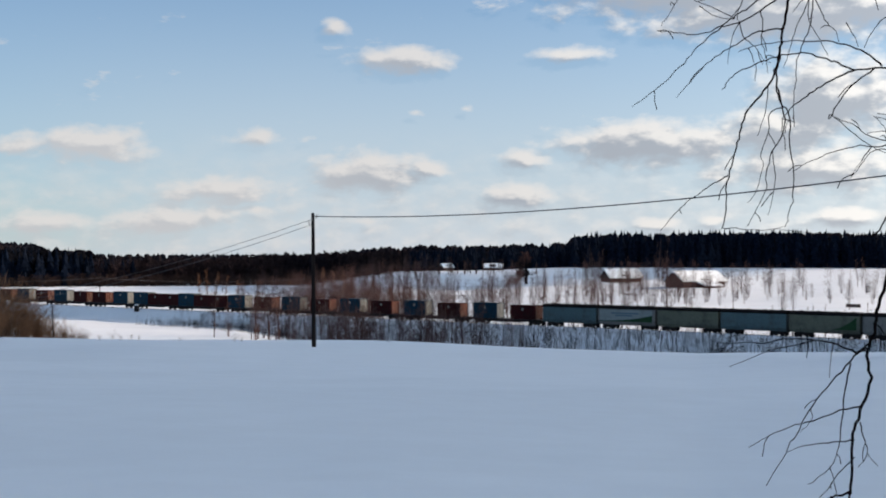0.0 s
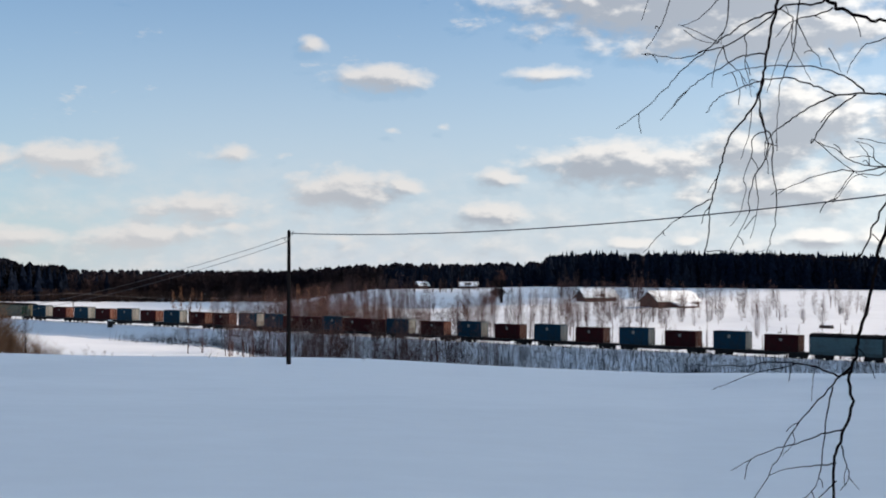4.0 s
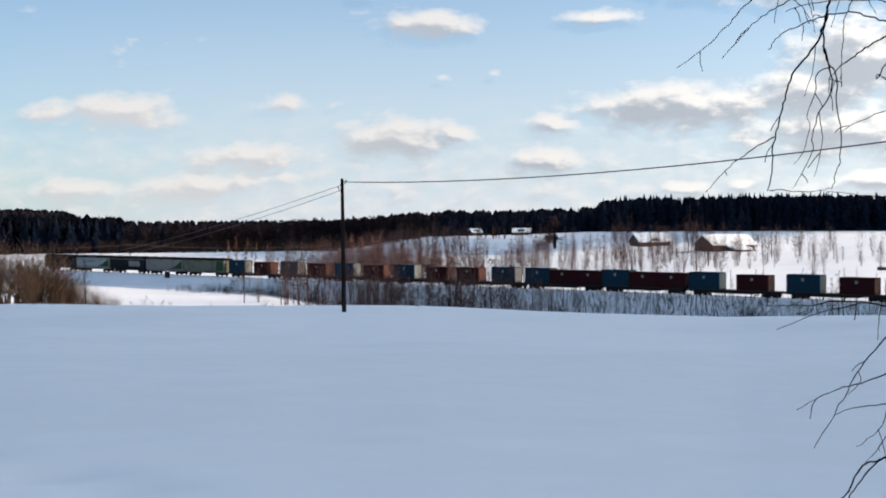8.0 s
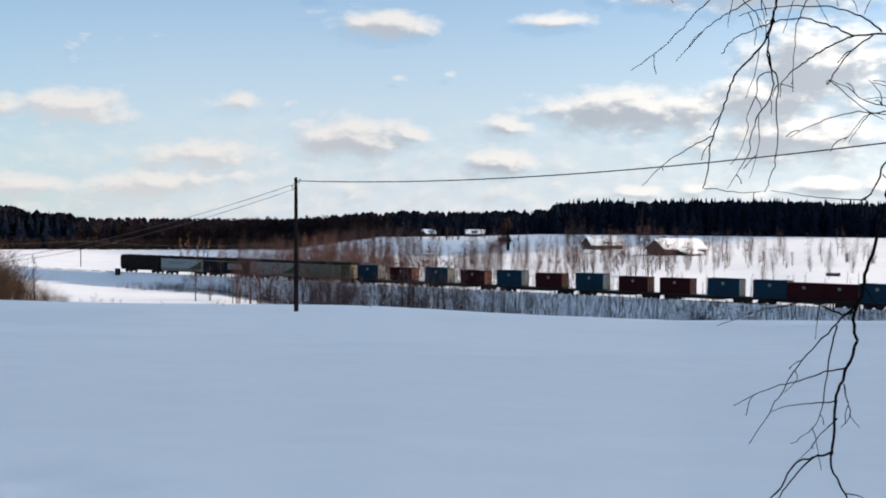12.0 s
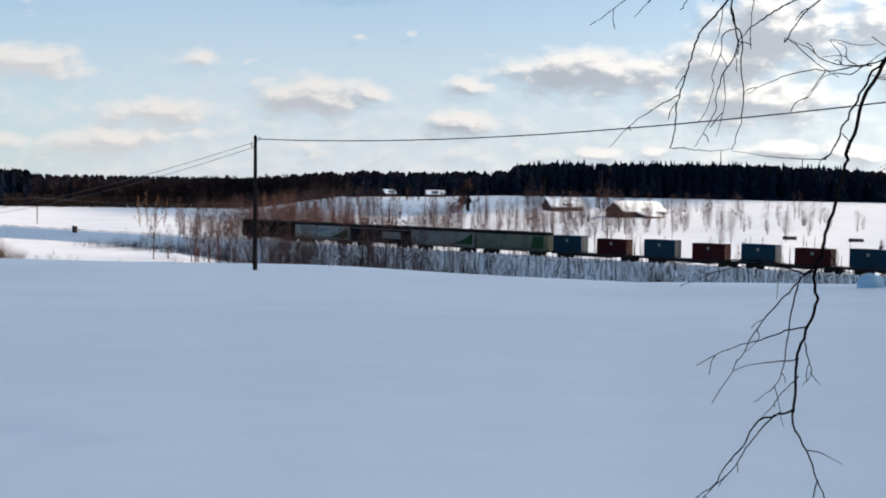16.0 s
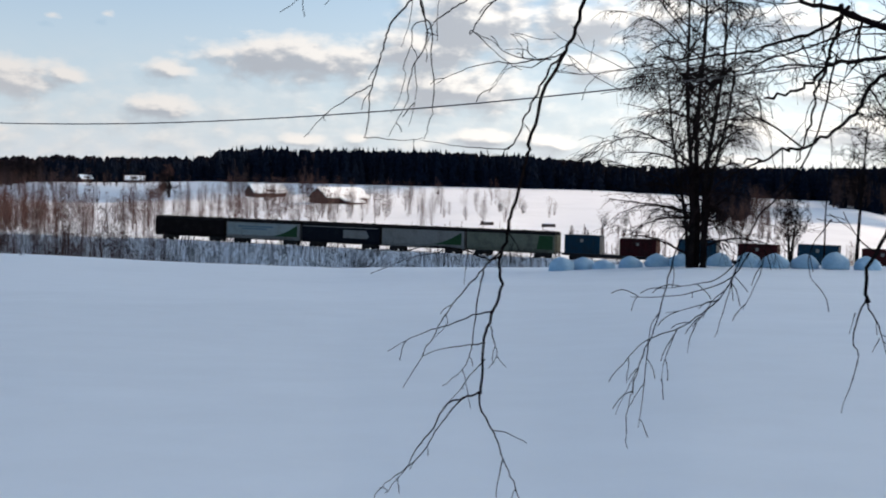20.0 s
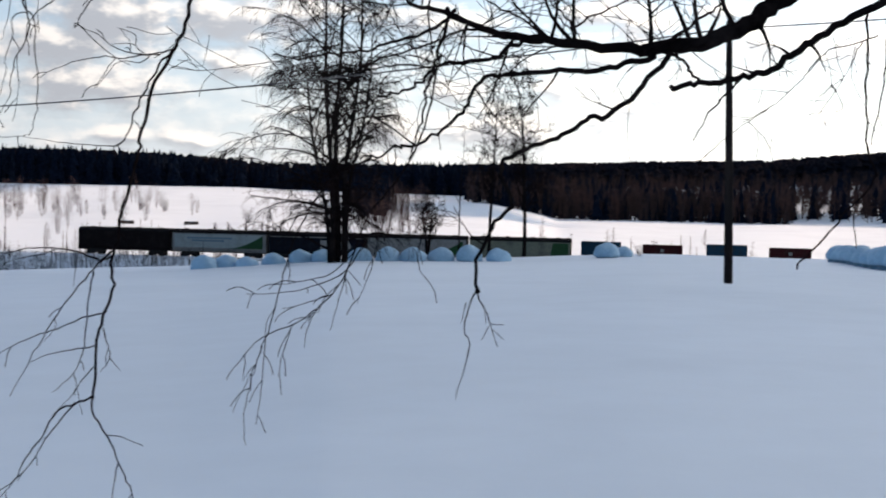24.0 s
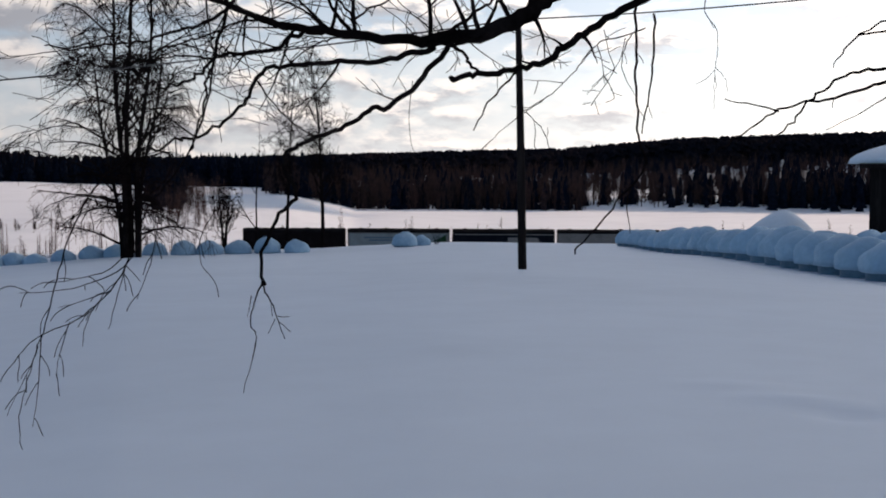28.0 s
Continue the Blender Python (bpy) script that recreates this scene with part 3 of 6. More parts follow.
def spruces(name, label, places, mat, tiers=7, sides=7, seed=5, slim=0.17):
    """A far wood, each tree a ragged stack of skirts."""
    rng = random.Random(seed)
    v, f = [], []
    for x, y, h in places:
        z = ground_z((x, y)) - 0.5
        w = h * slim * rng.uniform(0.75, 1.25)
        for k in range(tiers):
            z0 = z + h * (0.03 + 0.85 * k / tiers) + rng.uniform(-0.3, 0.3)
            z1 = z + h * min(1.0, 0.03 + 0.85 * k / tiers + 0.30)
            if k == tiers - 1:
                z1 = z + h
            rr = w * (1.0 - 0.82 * k / tiers) * rng.uniform(0.8, 1.2)
            i = len(v)
            v.append((x + rng.uniform(-0.1, 0.1), y, z1))
            a0 = rng.uniform(0, 6.28)
            for j in range(sides):
                a = a0 + 2 * math.pi * j / sides
                q = rr * rng.uniform(0.5, 1.25)
                v.append((x + math.cos(a) * q, y + math.sin(a) * q, z0 + rng.uniform(-0.5, 0.3)))
            f += [(i, i + 1 + j, i + 1 + (j + 1) % sides) for j in range(sides)]
    g = Geo()
    g.v, g.f = v, f
    tagged(new(name, g.mesh(name, M[mat])), label, "forest", kind="stuff")


def bare_wood(name, label, places, mat, seed=8, stem=0.16, wide=0.07, category="forest", sprays=34, low=0.12, rise=(0.5, 1.0), reach=(0.3, 0.8), size=0.38, rounded=False):
    """Far leafless trees: a thin stem and a spray of fine slivers each."""
    rng = random.Random(seed)
    g = Geo()
    for x, y, h in places:
        z = ground_z((x, y)) - 0.4
        g.tube([(x, y, z), (x + rng.uniform(-0.2, 0.2), y, z + h)], [stem, stem * 0.25], 3, False)
        for k in range(2 if rounded else 0):
            a = rng.uniform(0, 6.28)
            g.tube([(x + 0.2 * math.cos(a), y + 0.2 * math.sin(a), z), (x + h * 0.09 * math.cos(a), y + h * 0.09 * math.sin(a), z + h * rng.uniform(0.6, 0.9))], [stem * 0.7, stem * 0.2], 3, False)
        for k in range(sprays):
            f = rng.uniform(low, 0.95)
            a, b = rng.uniform(0, 6.28), rng.uniform(*reach)
            lng = h * size * (math.sin(math.pi * (0.06 + 0.9 * (f - low) / (0.95 - low))) ** 0.6 if rounded else 1 - 0.68 * f) * rng.uniform(0.5, 1.2)
            i = len(g.v)
            z0 = z + h * f
            w = wide
            u = rng.uniform(0.0, 0.65) * lng * b if rounded else 0.0
            x0, y0 = x + math.cos(a) * u, y + math.sin(a) * u
            g.v += [(x0, y0, z0 + 0.4 * u - w), (x0, y0, z0 + 0.4 * u + w), (x + math.cos(a) * lng * b, y + math.sin(a) * lng * b, z0 + lng * rng.uniform(*rise)),
                    (x + math.cos(a + 0.5) * lng * b * 0.9, y + math.sin(a + 0.5) * lng * b * 0.9, z0 + lng * (rise[0] - 0.3 + 0.5 * rng.random()))]
            g.f += [(i, i + 1, i + 2), (i, i + 3, i + 1)]
    tagged(new(name, g.mesh(name, M[mat])), label, category, kind="stuff")


def crowns(name, label, places, mat, seed=14):
    """A far wood of rounded, uneven crowns."""
    rng = random.Random(seed)
    g = Geo()
    for x, y, h in places:
        z = ground_z((x, y))
        i, w = len(g.v), h * rng.uniform(0.20, 0.34)
        g.v.append((x, y, z + h))
        for zz, k in ((0.86, 0.55), (0.62, 1.0), (0.25, 0.9), (0.0, 0.5)):
            a0 = rng.uniform(0, 6.28)
            for j in range(6):
                a = a0 + j * math.pi / 3
                q = w * k * rng.uniform(0.7, 1.25)
                g.v.append((x + math.cos(a) * q, y + math.sin(a) * q, z + h * (zz + rng.uniform(-0.05, 0.05))))
        for j in range(6):
            m = (j + 1) % 6
            g.f.append((i, i + 1 + j, i + 1 + m))
            for t in range(3):
                a, b = i + 1 + t * 6, i + 7 + t * 6
                g.f += [(a + j, b + j, b + m), (a + j, b + m, a + m)]
    tagged(new(name, g.mesh(name, M[mat])), label, "forest", kind="stuff")


def make_forests():
    rng = random.Random(11)
    front, hill, brown, mixed, foot, block = [], [], [], [], [], []
    az = -64.0
    while az < 27:
        rf = float(np.interp(az, FIELD_AZ, FIELD_R))
        if az > -35:
            for row in range(6):
                a, r = az + rng.uniform(-0.2, 0.2), rf + 8 + row * 9 + rng.uniform(-5, 5)
                p = at(a, r)
                h = EYE + r * math.tan(radians(min(0.26, float(np.interp(a, TOP_AZ, TOP_EL))) if a > 13 else float(np.interp(a, TOP_AZ, TOP_EL)))) - ground_z(p) + 0.5
                (mixed if 1.5 < a < 15 else block if a > 15 and row % 2 else front).append((p.x, p.y, max(h, 5) * rng.choice((0.70, 0.78, 0.85, 0.90, 0.94, 0.97, 1.05))))
            az += 0.21
            if -1.0 < az < 8 and rng.random() < 0.8:
                p = at(az + rng.uniform(-0.3, 0.3), rf - rng.uniform(-18, 10) - (35 if az < 4 else 0))
                brown.append((p.x, p.y, rng.uniform(5, 10)))
            if az > 1.5:
                for k in range(5):
                    p = at(az + rng.uniform(-0.15, 0.15), rf + rng.uniform(-7, 9))
                    foot.append((p.x, p.y, rng.uniform(3.0, 6.5)))
            if -3.2 < az < 1.5:
                p = at(az + rng.uniform(-0.3, 0.3), rng.uniform(560, 592))
                brown.append((p.x, p.y, rng.uniform(3.5, 7)))
            if 13.2 < az < 15.2:
                for row in range(3):
                    p = at(az + rng.uniform(-0.2, 0.2), rf + 10 + row * 12)
                    front.append((p.x, p.y, rng.uniform(12.0, 13.6)))
        else:
            for row in range(3):
                r = rf + row * 9 + rng.uniform(-4, 4) + (24 if -60 < az < -46 else 0)
                p = at(az + rng.uniform(-0.3, 0.3), r)
                (front if rng.random() < (0.5 if -59 < az < -49 else 0.13) else brown).append((p.x, p.y, rng.uniform(7, 14)))
            az += 0.30
    for a in (-48.1, -51.2, -52.0, -53.1, -54.0, -54.4, -55.6, -56.0, -56.4, -56.9, -57.4, -58.3):
        p = at(a + rng.uniform(-0.1, 0.1), rng.uniform(518, 540))
        front.append((p.x, p.y, rng.uniform(11, 15)))
    for k in range(60):
        p = at(-56.2 + rng.gauss(0, 1.3), rng.uniform(525, 580))
        front.append((p.x, p.y, rng.uniform(10, 15)))
    for k in range(46):
        p = at(rng.uniform(-28.7, -26.9), rng.uniform(395, 560))
        front.append((p.x, p.y, rng.uniform(8, 13)))
    for k in range(8700):
        a = rng.uniform(-64, -32) if k < 7500 else rng.uniform(-32, 26)
        r = 510 + 790 * rng.random() ** 1.5 if k < 7500 else rng.uniform(900, 1300)
        p = at(a, r)
        if -60 < a < -46 and (r < 530 or 575 < r < 690 and rng.random() < 0.85):
            continue
        if k < 7500 and r < 860 and k % 6:
            brown.append((p.x, p.y, rng.uniform(9, 14)))
        elif k < 7500 and r < 860:
            front.append((p.x, p.y, rng.uniform(9, 15)))
        else:
            hill.append((p.x, p.y, rng.uniform(13, 15.5)))
    for k in range(420):
        p = at(rng.uniform(15.5, 24), rng.uniform(760, 1300))
        hill.append((p.x, p.y, rng.uniform(12, 15)))
    crowns("dark_wood", "dense dark rounded spruces beyond the railway", block, "dark_spruce", 15)
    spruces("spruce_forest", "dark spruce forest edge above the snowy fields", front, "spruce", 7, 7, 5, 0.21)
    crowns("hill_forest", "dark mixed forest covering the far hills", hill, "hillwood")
    bare_wood("bare_forest", "brown leafless birch wood along the field edge", brown, "brown_wood", 8, 0.12, 0.07, "forest", 40, 0.15, (0.3, 0.9), (0.4, 0.9), 0.28, True)
    bare_wood("forest_undergrowth", "dark leafless undergrowth along the wood's edge", foot, "foot_wood", 10, 0.1, 0.10, "scrub", 46, 0.0, (0.2, 0.8), (0.5, 1.0), 0.5, True)
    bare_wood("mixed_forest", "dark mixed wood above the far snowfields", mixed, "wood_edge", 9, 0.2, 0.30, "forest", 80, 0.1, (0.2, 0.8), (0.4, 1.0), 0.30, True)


make_forests()


# ---- unseen cloud added before the sun ----
def make_shade_cloud():
    """Unseen banks of cloud, added to shade the farm and a stretch of the far slope; the fields between are lit."""
    side = TO_SUN.cross(Vector((0, 0, 1))).normalized()
    rng = random.Random(3)
    g = Geo()
    mid = Vector((-34.0, 538.0, 6.0)) + TO_SUN * 1500
    for k in range(14):
        f = -1 + 2 * k / 13
        s = 10 + 7 * (1 - f * f) + rng.uniform(-2, 2)
        g.lump(mid + side * f * 95 + Vector((0, 0, -f * 14 + rng.uniform(-3, 3))), (s * 1.3, s * 1.3, s), k + 40, 0.2, 8, 14)
    mid = Vector((92.0, 594.0, 8.0)) + TO_SUN * 1500
    for k in range(12):
        f = -1 + 2 * k / 11
        s = 11 + 7 * (1 - f * f) + rng.uniform(-2, 2)
        g.lump(mid + side * f * 88 + Vector((0, 0, f * 6 + rng.uniform(-3, 3))), (s * 1.3, s * 1.3, s), k + 70, 0.2, 8, 14)
    mid = Vector((428.0, 335.0, 3.0)) + TO_SUN * 1500
    for k in range(14):
        f = -1 + 2 * k / 13
        s = 7.5 + 1.5 * (1 - f * f) + rng.uniform(-0.8, 0.8)
        g.lump(mid + Vector((f * 52, -f * 67, rng.uniform(-1, 1))), (s * 1.3, s * 1.3, s), k + 90, 0.15, 8, 14)
    mid = Vector((12.0, 48.0, 8.0)) + TO_SUN * 1500
    for k in range(26):
        f = -1 + 2 * k / 25
        c = mid + side * f * 128 + Vector((0, 0, rng.uniform(-9, 9) * (1 - f * f)))
        s = 19 + 10 * (1 - f * f) + rng.uniform(-3, 3)
        g.lump(c, (s * 1.2, s * 1.2, s), k, 0.2, 8, 14)
    for k in range(6):
        q = at(-30.6 - 0.8 * k, 500 - 14 * k)
        g.lump(Vector((q.x, q.y, 6.0)) + TO_SUN * 1500, (14.0, 14.0, 10.0), k + 150, 0.12, 8, 14)
    # one more added bank: the shade's far edge lies along the rails
    for k in range(17):
        q = TRACK + ALONG * (296 + 12 * k) + ACROSS * 33
        g.lump(Vector((q[0], q[1], 0.0)) + TO_SUN * 1500, (19.2, 19.2, 16.0), k + 120, 0.03, 8, 14)
    tagged(new("shade_cloud", g.mesh("shade_cloud", M["cloud"], True)), "unseen cloud banks added to shade the land", "cloud", kind="structure")


make_shade_cloud()


# ---- poles and wires ----
def utility_pole(name, label, p, height, lean, radius=0.13):
    pole = thing(name, label, "pole", Matrix.Translation((p[0], p[1], ground_z(p))))
    g = Geo()
    g.tube([(0, 0, -1.0), (lean * 0.4, 0, height * 0.4), (lean, 0, height)], [radius * 1.1, radius, radius * 0.72], 12)
    part("shaft", g, "wood_pole", pole)
    g = Geo()
    g.tube([(lean, 0, height), (lean, 0, height + 0.07)], [radius * 0.78, radius * 0.25], 12)
    part("cap", g, "metal", pole)
    for k, z in enumerate((height - 0.25, height - 0.62)):
        g = Geo()
        s = -1 if k else 1
        g.tube([(lean, 0, z), (lean + s * 0.22, 0, z), (lean + s * 0.24, 0, z + 0.12)], 0.018, 6)
        hook = part("hook", g, "metal", pole)
        g = Geo()
        x = lean + s * 0.24
        g.tube([(x, 0, z + 0.1), (x, 0, z + 0.15), (x, 0, z + 0.2), (x, 0, z + 0.24)], [0.035, 0.05, 0.04, 0.02], 8)
        part("insulator", g, "porcelain", hook)
    return pole


POLE_A, POLE_B, POLE_C = at(5.66, 79.0), at(-43.48, 41.0), at(19.3, 128.0)
utility_pole("telephone_pole", "weathered dark wooden pole in the snowfield", POLE_A, 8.0, -0.07)
utility_pole("telephone_pole", "tall dark wooden pole standing in deep snow", POLE_B, 7.95, -0.30, 0.125)
utility_pole("telephone_pole", "thin wooden pole behind the willow bushes", POLE_C, 8.2, 0.05)
utility_pole("telephone_pole", "far thin wooden pole on the open snow", at(14.7, 430), 8.4, 0.0)


def cable(name, label, a, b, sag, radius):
    a, b = Vector(a), Vector(b)
    g = Geo()
    g.tube([a.lerp(b, k / 24) - Vector((0, 0, sag * 4 * (k / 24) * (1 - k / 24))) for k in range(25)], radius, 5)
    tagged(new(name, g.mesh(name, M["wire"], True)), label, "cable")


def top(p, h, dx=0.0):
    return Vector((p[0] + dx, p[1], ground_z(p) + h))


cable("overhead_cable", "thick black overhead cable between two wooden poles", top(POLE_A, 7.85), top(POLE_B, 7.75, -0.28), 1.15, 0.028)
cable("overhead_cable", "thin black overhead cable sagging across the field", top(POLE_A, 7.7), top(POLE_C, 8.0), 0.75, 0.015)
cable("overhead_cable", "thin black overhead cable sagging across the field", top(POLE_A, 7.4), top(POLE_C, 7.7), 0.85, 0.015)
FAR_POLE = at(14.7, 430)
for x in (-0.24, 0.24):
    cable("overhead_cable", "thin far cable strung past the dark wood", top(FAR_POLE, 8.1, x), at(22.5, 420, ground_z(at(22.5, 420)) + 8.1), 0.7, 0.035)
    cable("overhead_cable", "thin far cable strung past the dark wood", top(FAR_POLE, 8.1, x), at(6.2, 480, ground_z(at(6.2, 480)) + 6.0), 1.2, 0.035)
cable("overhead_cable", "black overhead cable running to the farmhouse", top(POLE_B, 7.75, -0.28), at(-76, 36, 19.6), 0.35, 0.022)


# ---- railway ----
def rail_place(s, n=0.0, z=RAIL_Z):
    """s metres along the track from the tail's first place, n metres towards the farm."""
    q = TRACK + ALONG * s + ACROSS * n
    return Vector((q[0], q[1], z))


HEADING = math.degrees(math.atan2(ALONG[1], ALONG[0]))


def make_rails():
    for n in (-0.76, 0.76):
        g = Geo()
        g.box(-420, 900, -0.035, 0.035, -0.03, 0.0)
        g.box(-420, 900, -0.012, 0.012, -0.14, -0.03)
        g.box(-420, 900, -0.075, 0.075, -0.17, -0.14)
        ob = new("rail", g.mesh("rail", M["steel"]))
        ob.matrix_world = Matrix.Translation(rail_place(0, n)) @ Matrix.Rotation(radians(HEADING), 4, "Z")
        tagged(ob, "long steel rail on the snowy embankment", "rail", kind="structure")
    g = Geo()
    for k in range(900):
        x = -300 + k * 0.9
        g.box(x - 0.13, x + 0.13, -1.35, 1.35, -0.46, -0.17)
    ob = new("sleepers", g.mesh("sleepers", M["w_roof"]))
    ob.matrix_world = Matrix.Translation(rail_place(0)) @ Matrix.Rotation(radians(HEADING), 4, "Z")
    tagged(ob, "half-buried railway sleepers", "sleeper", kind="stuff")


make_rails()


def trackside_box():
    q = rail_place(188, 4.6)
    b = thing("trackside_cabinet", "small dark steel cabinet on the embankment", "cabinet", Matrix.Translation((q.x, q.y, ground_z(q) - 0.1)) @ Matrix.Rotation(radians(HEADING), 4, "Z"))
    g = Geo()
    g.box(-0.6, 0.6, -0.35, 0.35, 0, 1.5)
    part("body", g, "metal", b)
    g = Geo()
    g.box(-0.66, 0.66, -0.41, 0.41, 1.5, 1.62, 0.9)
    part("lid", g, "metal", b)
    g = Geo()
    g.box(-0.6, 0.6, -0.36, 0.36, 1.62, 1.78, 0.8)
    part("snow_cap", g, "cap", b)


trackside_box()


def bogie(parent, x):
    g = Geo()
    for s in (-1, 1):
        g.prism([(x - 1.25, 0.42), (x - 1.25, 0.62), (x - 0.5, 0.86), (x + 0.5, 0.86), (x + 1.25, 0.62), (x + 1.25, 0.42), (x + 0.5, 0.34), (x - 0.5, 0.34)],
                s * 1.02 - 0.07, s * 1.02 + 0.07)
    g.box(x - 0.25, x + 0.25, -1.0, 1.0, 0.55, 0.9)
    b = part("bogie", g, "metal", parent)
    for dx in (-0.92, 0.92):
        g = Geo()
        for s in (-0.76, 0.76):
            g.wheel(x + dx, s, 0.46, 0.46, 0.13)
            g.wheel(x + dx, s * 1.22, 0.46, 0.14, 0.2, 8)
        g.wheel(x + dx, 0, 0.46, 0.08, 1.5, 8)
        part("wheelset", g, "metal", b)
    return b


def buffers(parent, x0, x1, z=1.05):
    for x, s in ((x0, -1), (x1, 1)):
        for y in (-0.87, 0.87):
            g = Geo()
            g.tube([(x, y, z), (x + s * 0.22, y, z), (x + s * 0.22, y, z), (x + s * 0.26, y, z)], [0.08, 0.08, 0.22, 0.22], 10)
            part("buffer", g, "metal", parent)
        g = Geo()
        g.box(min(x, x + s * 0.3), max(x, x + s * 0.3), -0.09, 0.09, z - 0.1, z + 0.1)
        part("coupler", g, "metal", parent)


def box_wagon(name, label, length, paint, livery="", top_z=4.55, group="", low=0.95):
    """A long covered wagon: curved roof, ribbed sides, tucked-in sill, two bogies."""
    w = thing(name, label, "railway wagon", None, group)
    h, hw = length / 2, 1.5
    eaves = top_z - 0.55
    g = Geo()
    g.loft([(-hw + 0.28, low), (hw - 0.28, low), (hw, low + 0.55), (hw, eaves), (-hw, eaves), (-hw, low + 0.55)], -h, h)
    part("body", g, paint, w, smooth=False)
    g = Geo()
    arc = [(hw + 0.04, eaves - 0.06)] + [(math.cos(a) * (hw + 0.04), eaves + math.sin(a) * 0.55) for a in [math.pi * k / 10 for k in range(11)]] + [(-hw - 0.04, eaves - 0.06)]
    g.loft(arc, -h - 0.02, h + 0.02)
    roof = part("roof", g, "w_roof", w, "sooty curved roof")
    for k in range(4):
        g = Geo()
        x = -h + length * (k + 0.5) / 4
        g.tube([(x, 0, top_z - 0.08), (x, 0, top_z + 0.07)], [0.34, 0.3], 12)
        part("hatch", g, "w_roof", roof)
    # the doors' seams and posts on the side
    count = max(4, int(length / 2.6))
    for k in range(count + 1):
        x = -h + 0.05 + (length - 0.1) * k / count
        for s in (-1, 1):
            g = Geo()
            g.box(x - 0.045, x + 0.045, s * hw - 0.03, s * hw + 0.03, low + 0.55, eaves - 0.08)
            part("post", g, paint, w)
    g = Geo()
    g.box(-h + 0.2, h - 0.2, -0.5, 0.5, 0.8, low + 0.02)
    for s in (-1, 1):
        g.box(-h, h, s * 1.18 - 0.06, s * 1.18 + 0.06, 0.86, low + 0.12)
    part("underframe", g, "metal", w)
    for s in (-1, 1):
        g = Geo()
        x = s * (h + 0.05)
        for y in (-0.95, -0.55):
            g.tube([(x, y, 1.0), (x, y, eaves)], 0.02, 5)
        for k in range(8):
            g.tube([(x, -0.95, 1.2 + k * 0.33), (x, -0.55, 1.2 + k * 0.33)], 0.014, 4)
        part("ladder", g, "metal", w)
    bogie(w, -h + length * 0.16)
    bogie(w, h - length * 0.16)
    buffers(w, -h, h)
    y0, y1 = -hw - 0.045, -hw - 0.031
    zlo, zhi = low + 0.6, eaves - 0.22
    if livery in ("swoosh", "wedge", "banner"):
        g = Geo()
        x0, x1 = (-h + 0.35, h - 0.5)
        g.prism([(x0, zlo + 0.1), (x1, zlo + 0.1), (x1, zhi), (x0, zhi)], y0, y1)
        if livery != "wedge":
            part("livery_panel", g, "l_white", w, "pale livery panel")
        g = Geo()
        if livery == "banner":
            pts = [(x0, zlo + 0.05)] + [(x0 + (x1 - x0) * k / 8, zlo + 0.16 + 1.15 * (k / 8) ** 2.4) for k in range(9)] + [(x1, zlo + 0.05)]
        else:
            pts = [(h - 0.5, zlo + 0.05), (h - 0.5, zhi - 0.05)] + [(h - 0.5 - length * 0.36 * k / 6, zlo + 0.05 + (zhi - zlo - 0.1) * (1 - k / 6) ** 1.7) for k in range(1, 7)]
        g.prism(pts, y0 - 0.016, y1 - 0.016)
        part("livery_stripe", g, "l_green", w, "green livery stripe")
        if livery != "wedge":
            for k in range(2):
                g = Geo()
                cx = -length * 0.02 if livery == "banner" else -length * 0.1
                g.prism([(cx - length * 0.24 + k * 0.8, zhi - 0.75 - k * 0.42), (cx + length * 0.24 - k * 1.3, zhi - 0.75 - k * 0.42),
                         (cx + length * 0.24 - k * 1.3, zhi - 0.47 - k * 0.42), (cx - length * 0.24 + k * 0.8, zhi - 0.47 - k * 0.42)], y0 - 0.014, y1 - 0.014)
                part("lettering_bar", g, "l_blue", w)
    if livery == "patch":
        g = Geo()
        g.prism([(h - length * 0.46, zlo + 0.35), (h - length * 0.16, zlo + 0.35), (h - length * 0.13, zlo + 0.8), (h - length * 0.17, zhi - 0.5), (h - length * 0.46, zhi - 0.5)], y0, y1)
        part("livery_panel", g, "w_grey", w, "pale grey panel")
        g = Geo()
        g.box(-h + 0.3, h - 0.3, y0, y1, zhi - 0.12, zhi + 0.02)
        part("livery_stripe", g, "w_grey", w)
    if livery == "end":
        g = Geo()
        g.prism([(h - length * 0.20, zlo), (h - 0.3, zlo), (h - 0.3, zhi), (h - length * 0.17, zhi)], y0, y1)
        part("livery_panel", g, "l_green", w, "faded green end panel")
    return w


def flat_wagon(name, label, length, group):
    w = thing(name, label, "railway wagon", None, group)
    h = length / 2
    g = Geo()
    g.box(-h, h, -1.3, 1.3, 1.0, 1.15)
    part("deck", g, "metal", w)
    for s in (-1, 1):
        g = Geo()
        g.prism([(-h, 0.82), (-h, 1.12), (h, 1.12), (h, 0.82), (h * 0.55, 0.72), (h * 0.4, 0.55), (-h * 0.4, 0.55), (-h * 0.55, 0.72)], s * 1.33 - 0.05, s * 1.33 + 0.05)
        part("side_sill", g, "metal", w)
    g = Geo()
    g.box(-h + 0.3, h - 0.3, -0.28, 0.28, 0.72, 1.0)
    part("centre_beam", g, "metal", w)
    bogie(w, -h + 2.3)
    bogie(w, h - 2.3)
    buffers(w, -h, h)
    return w


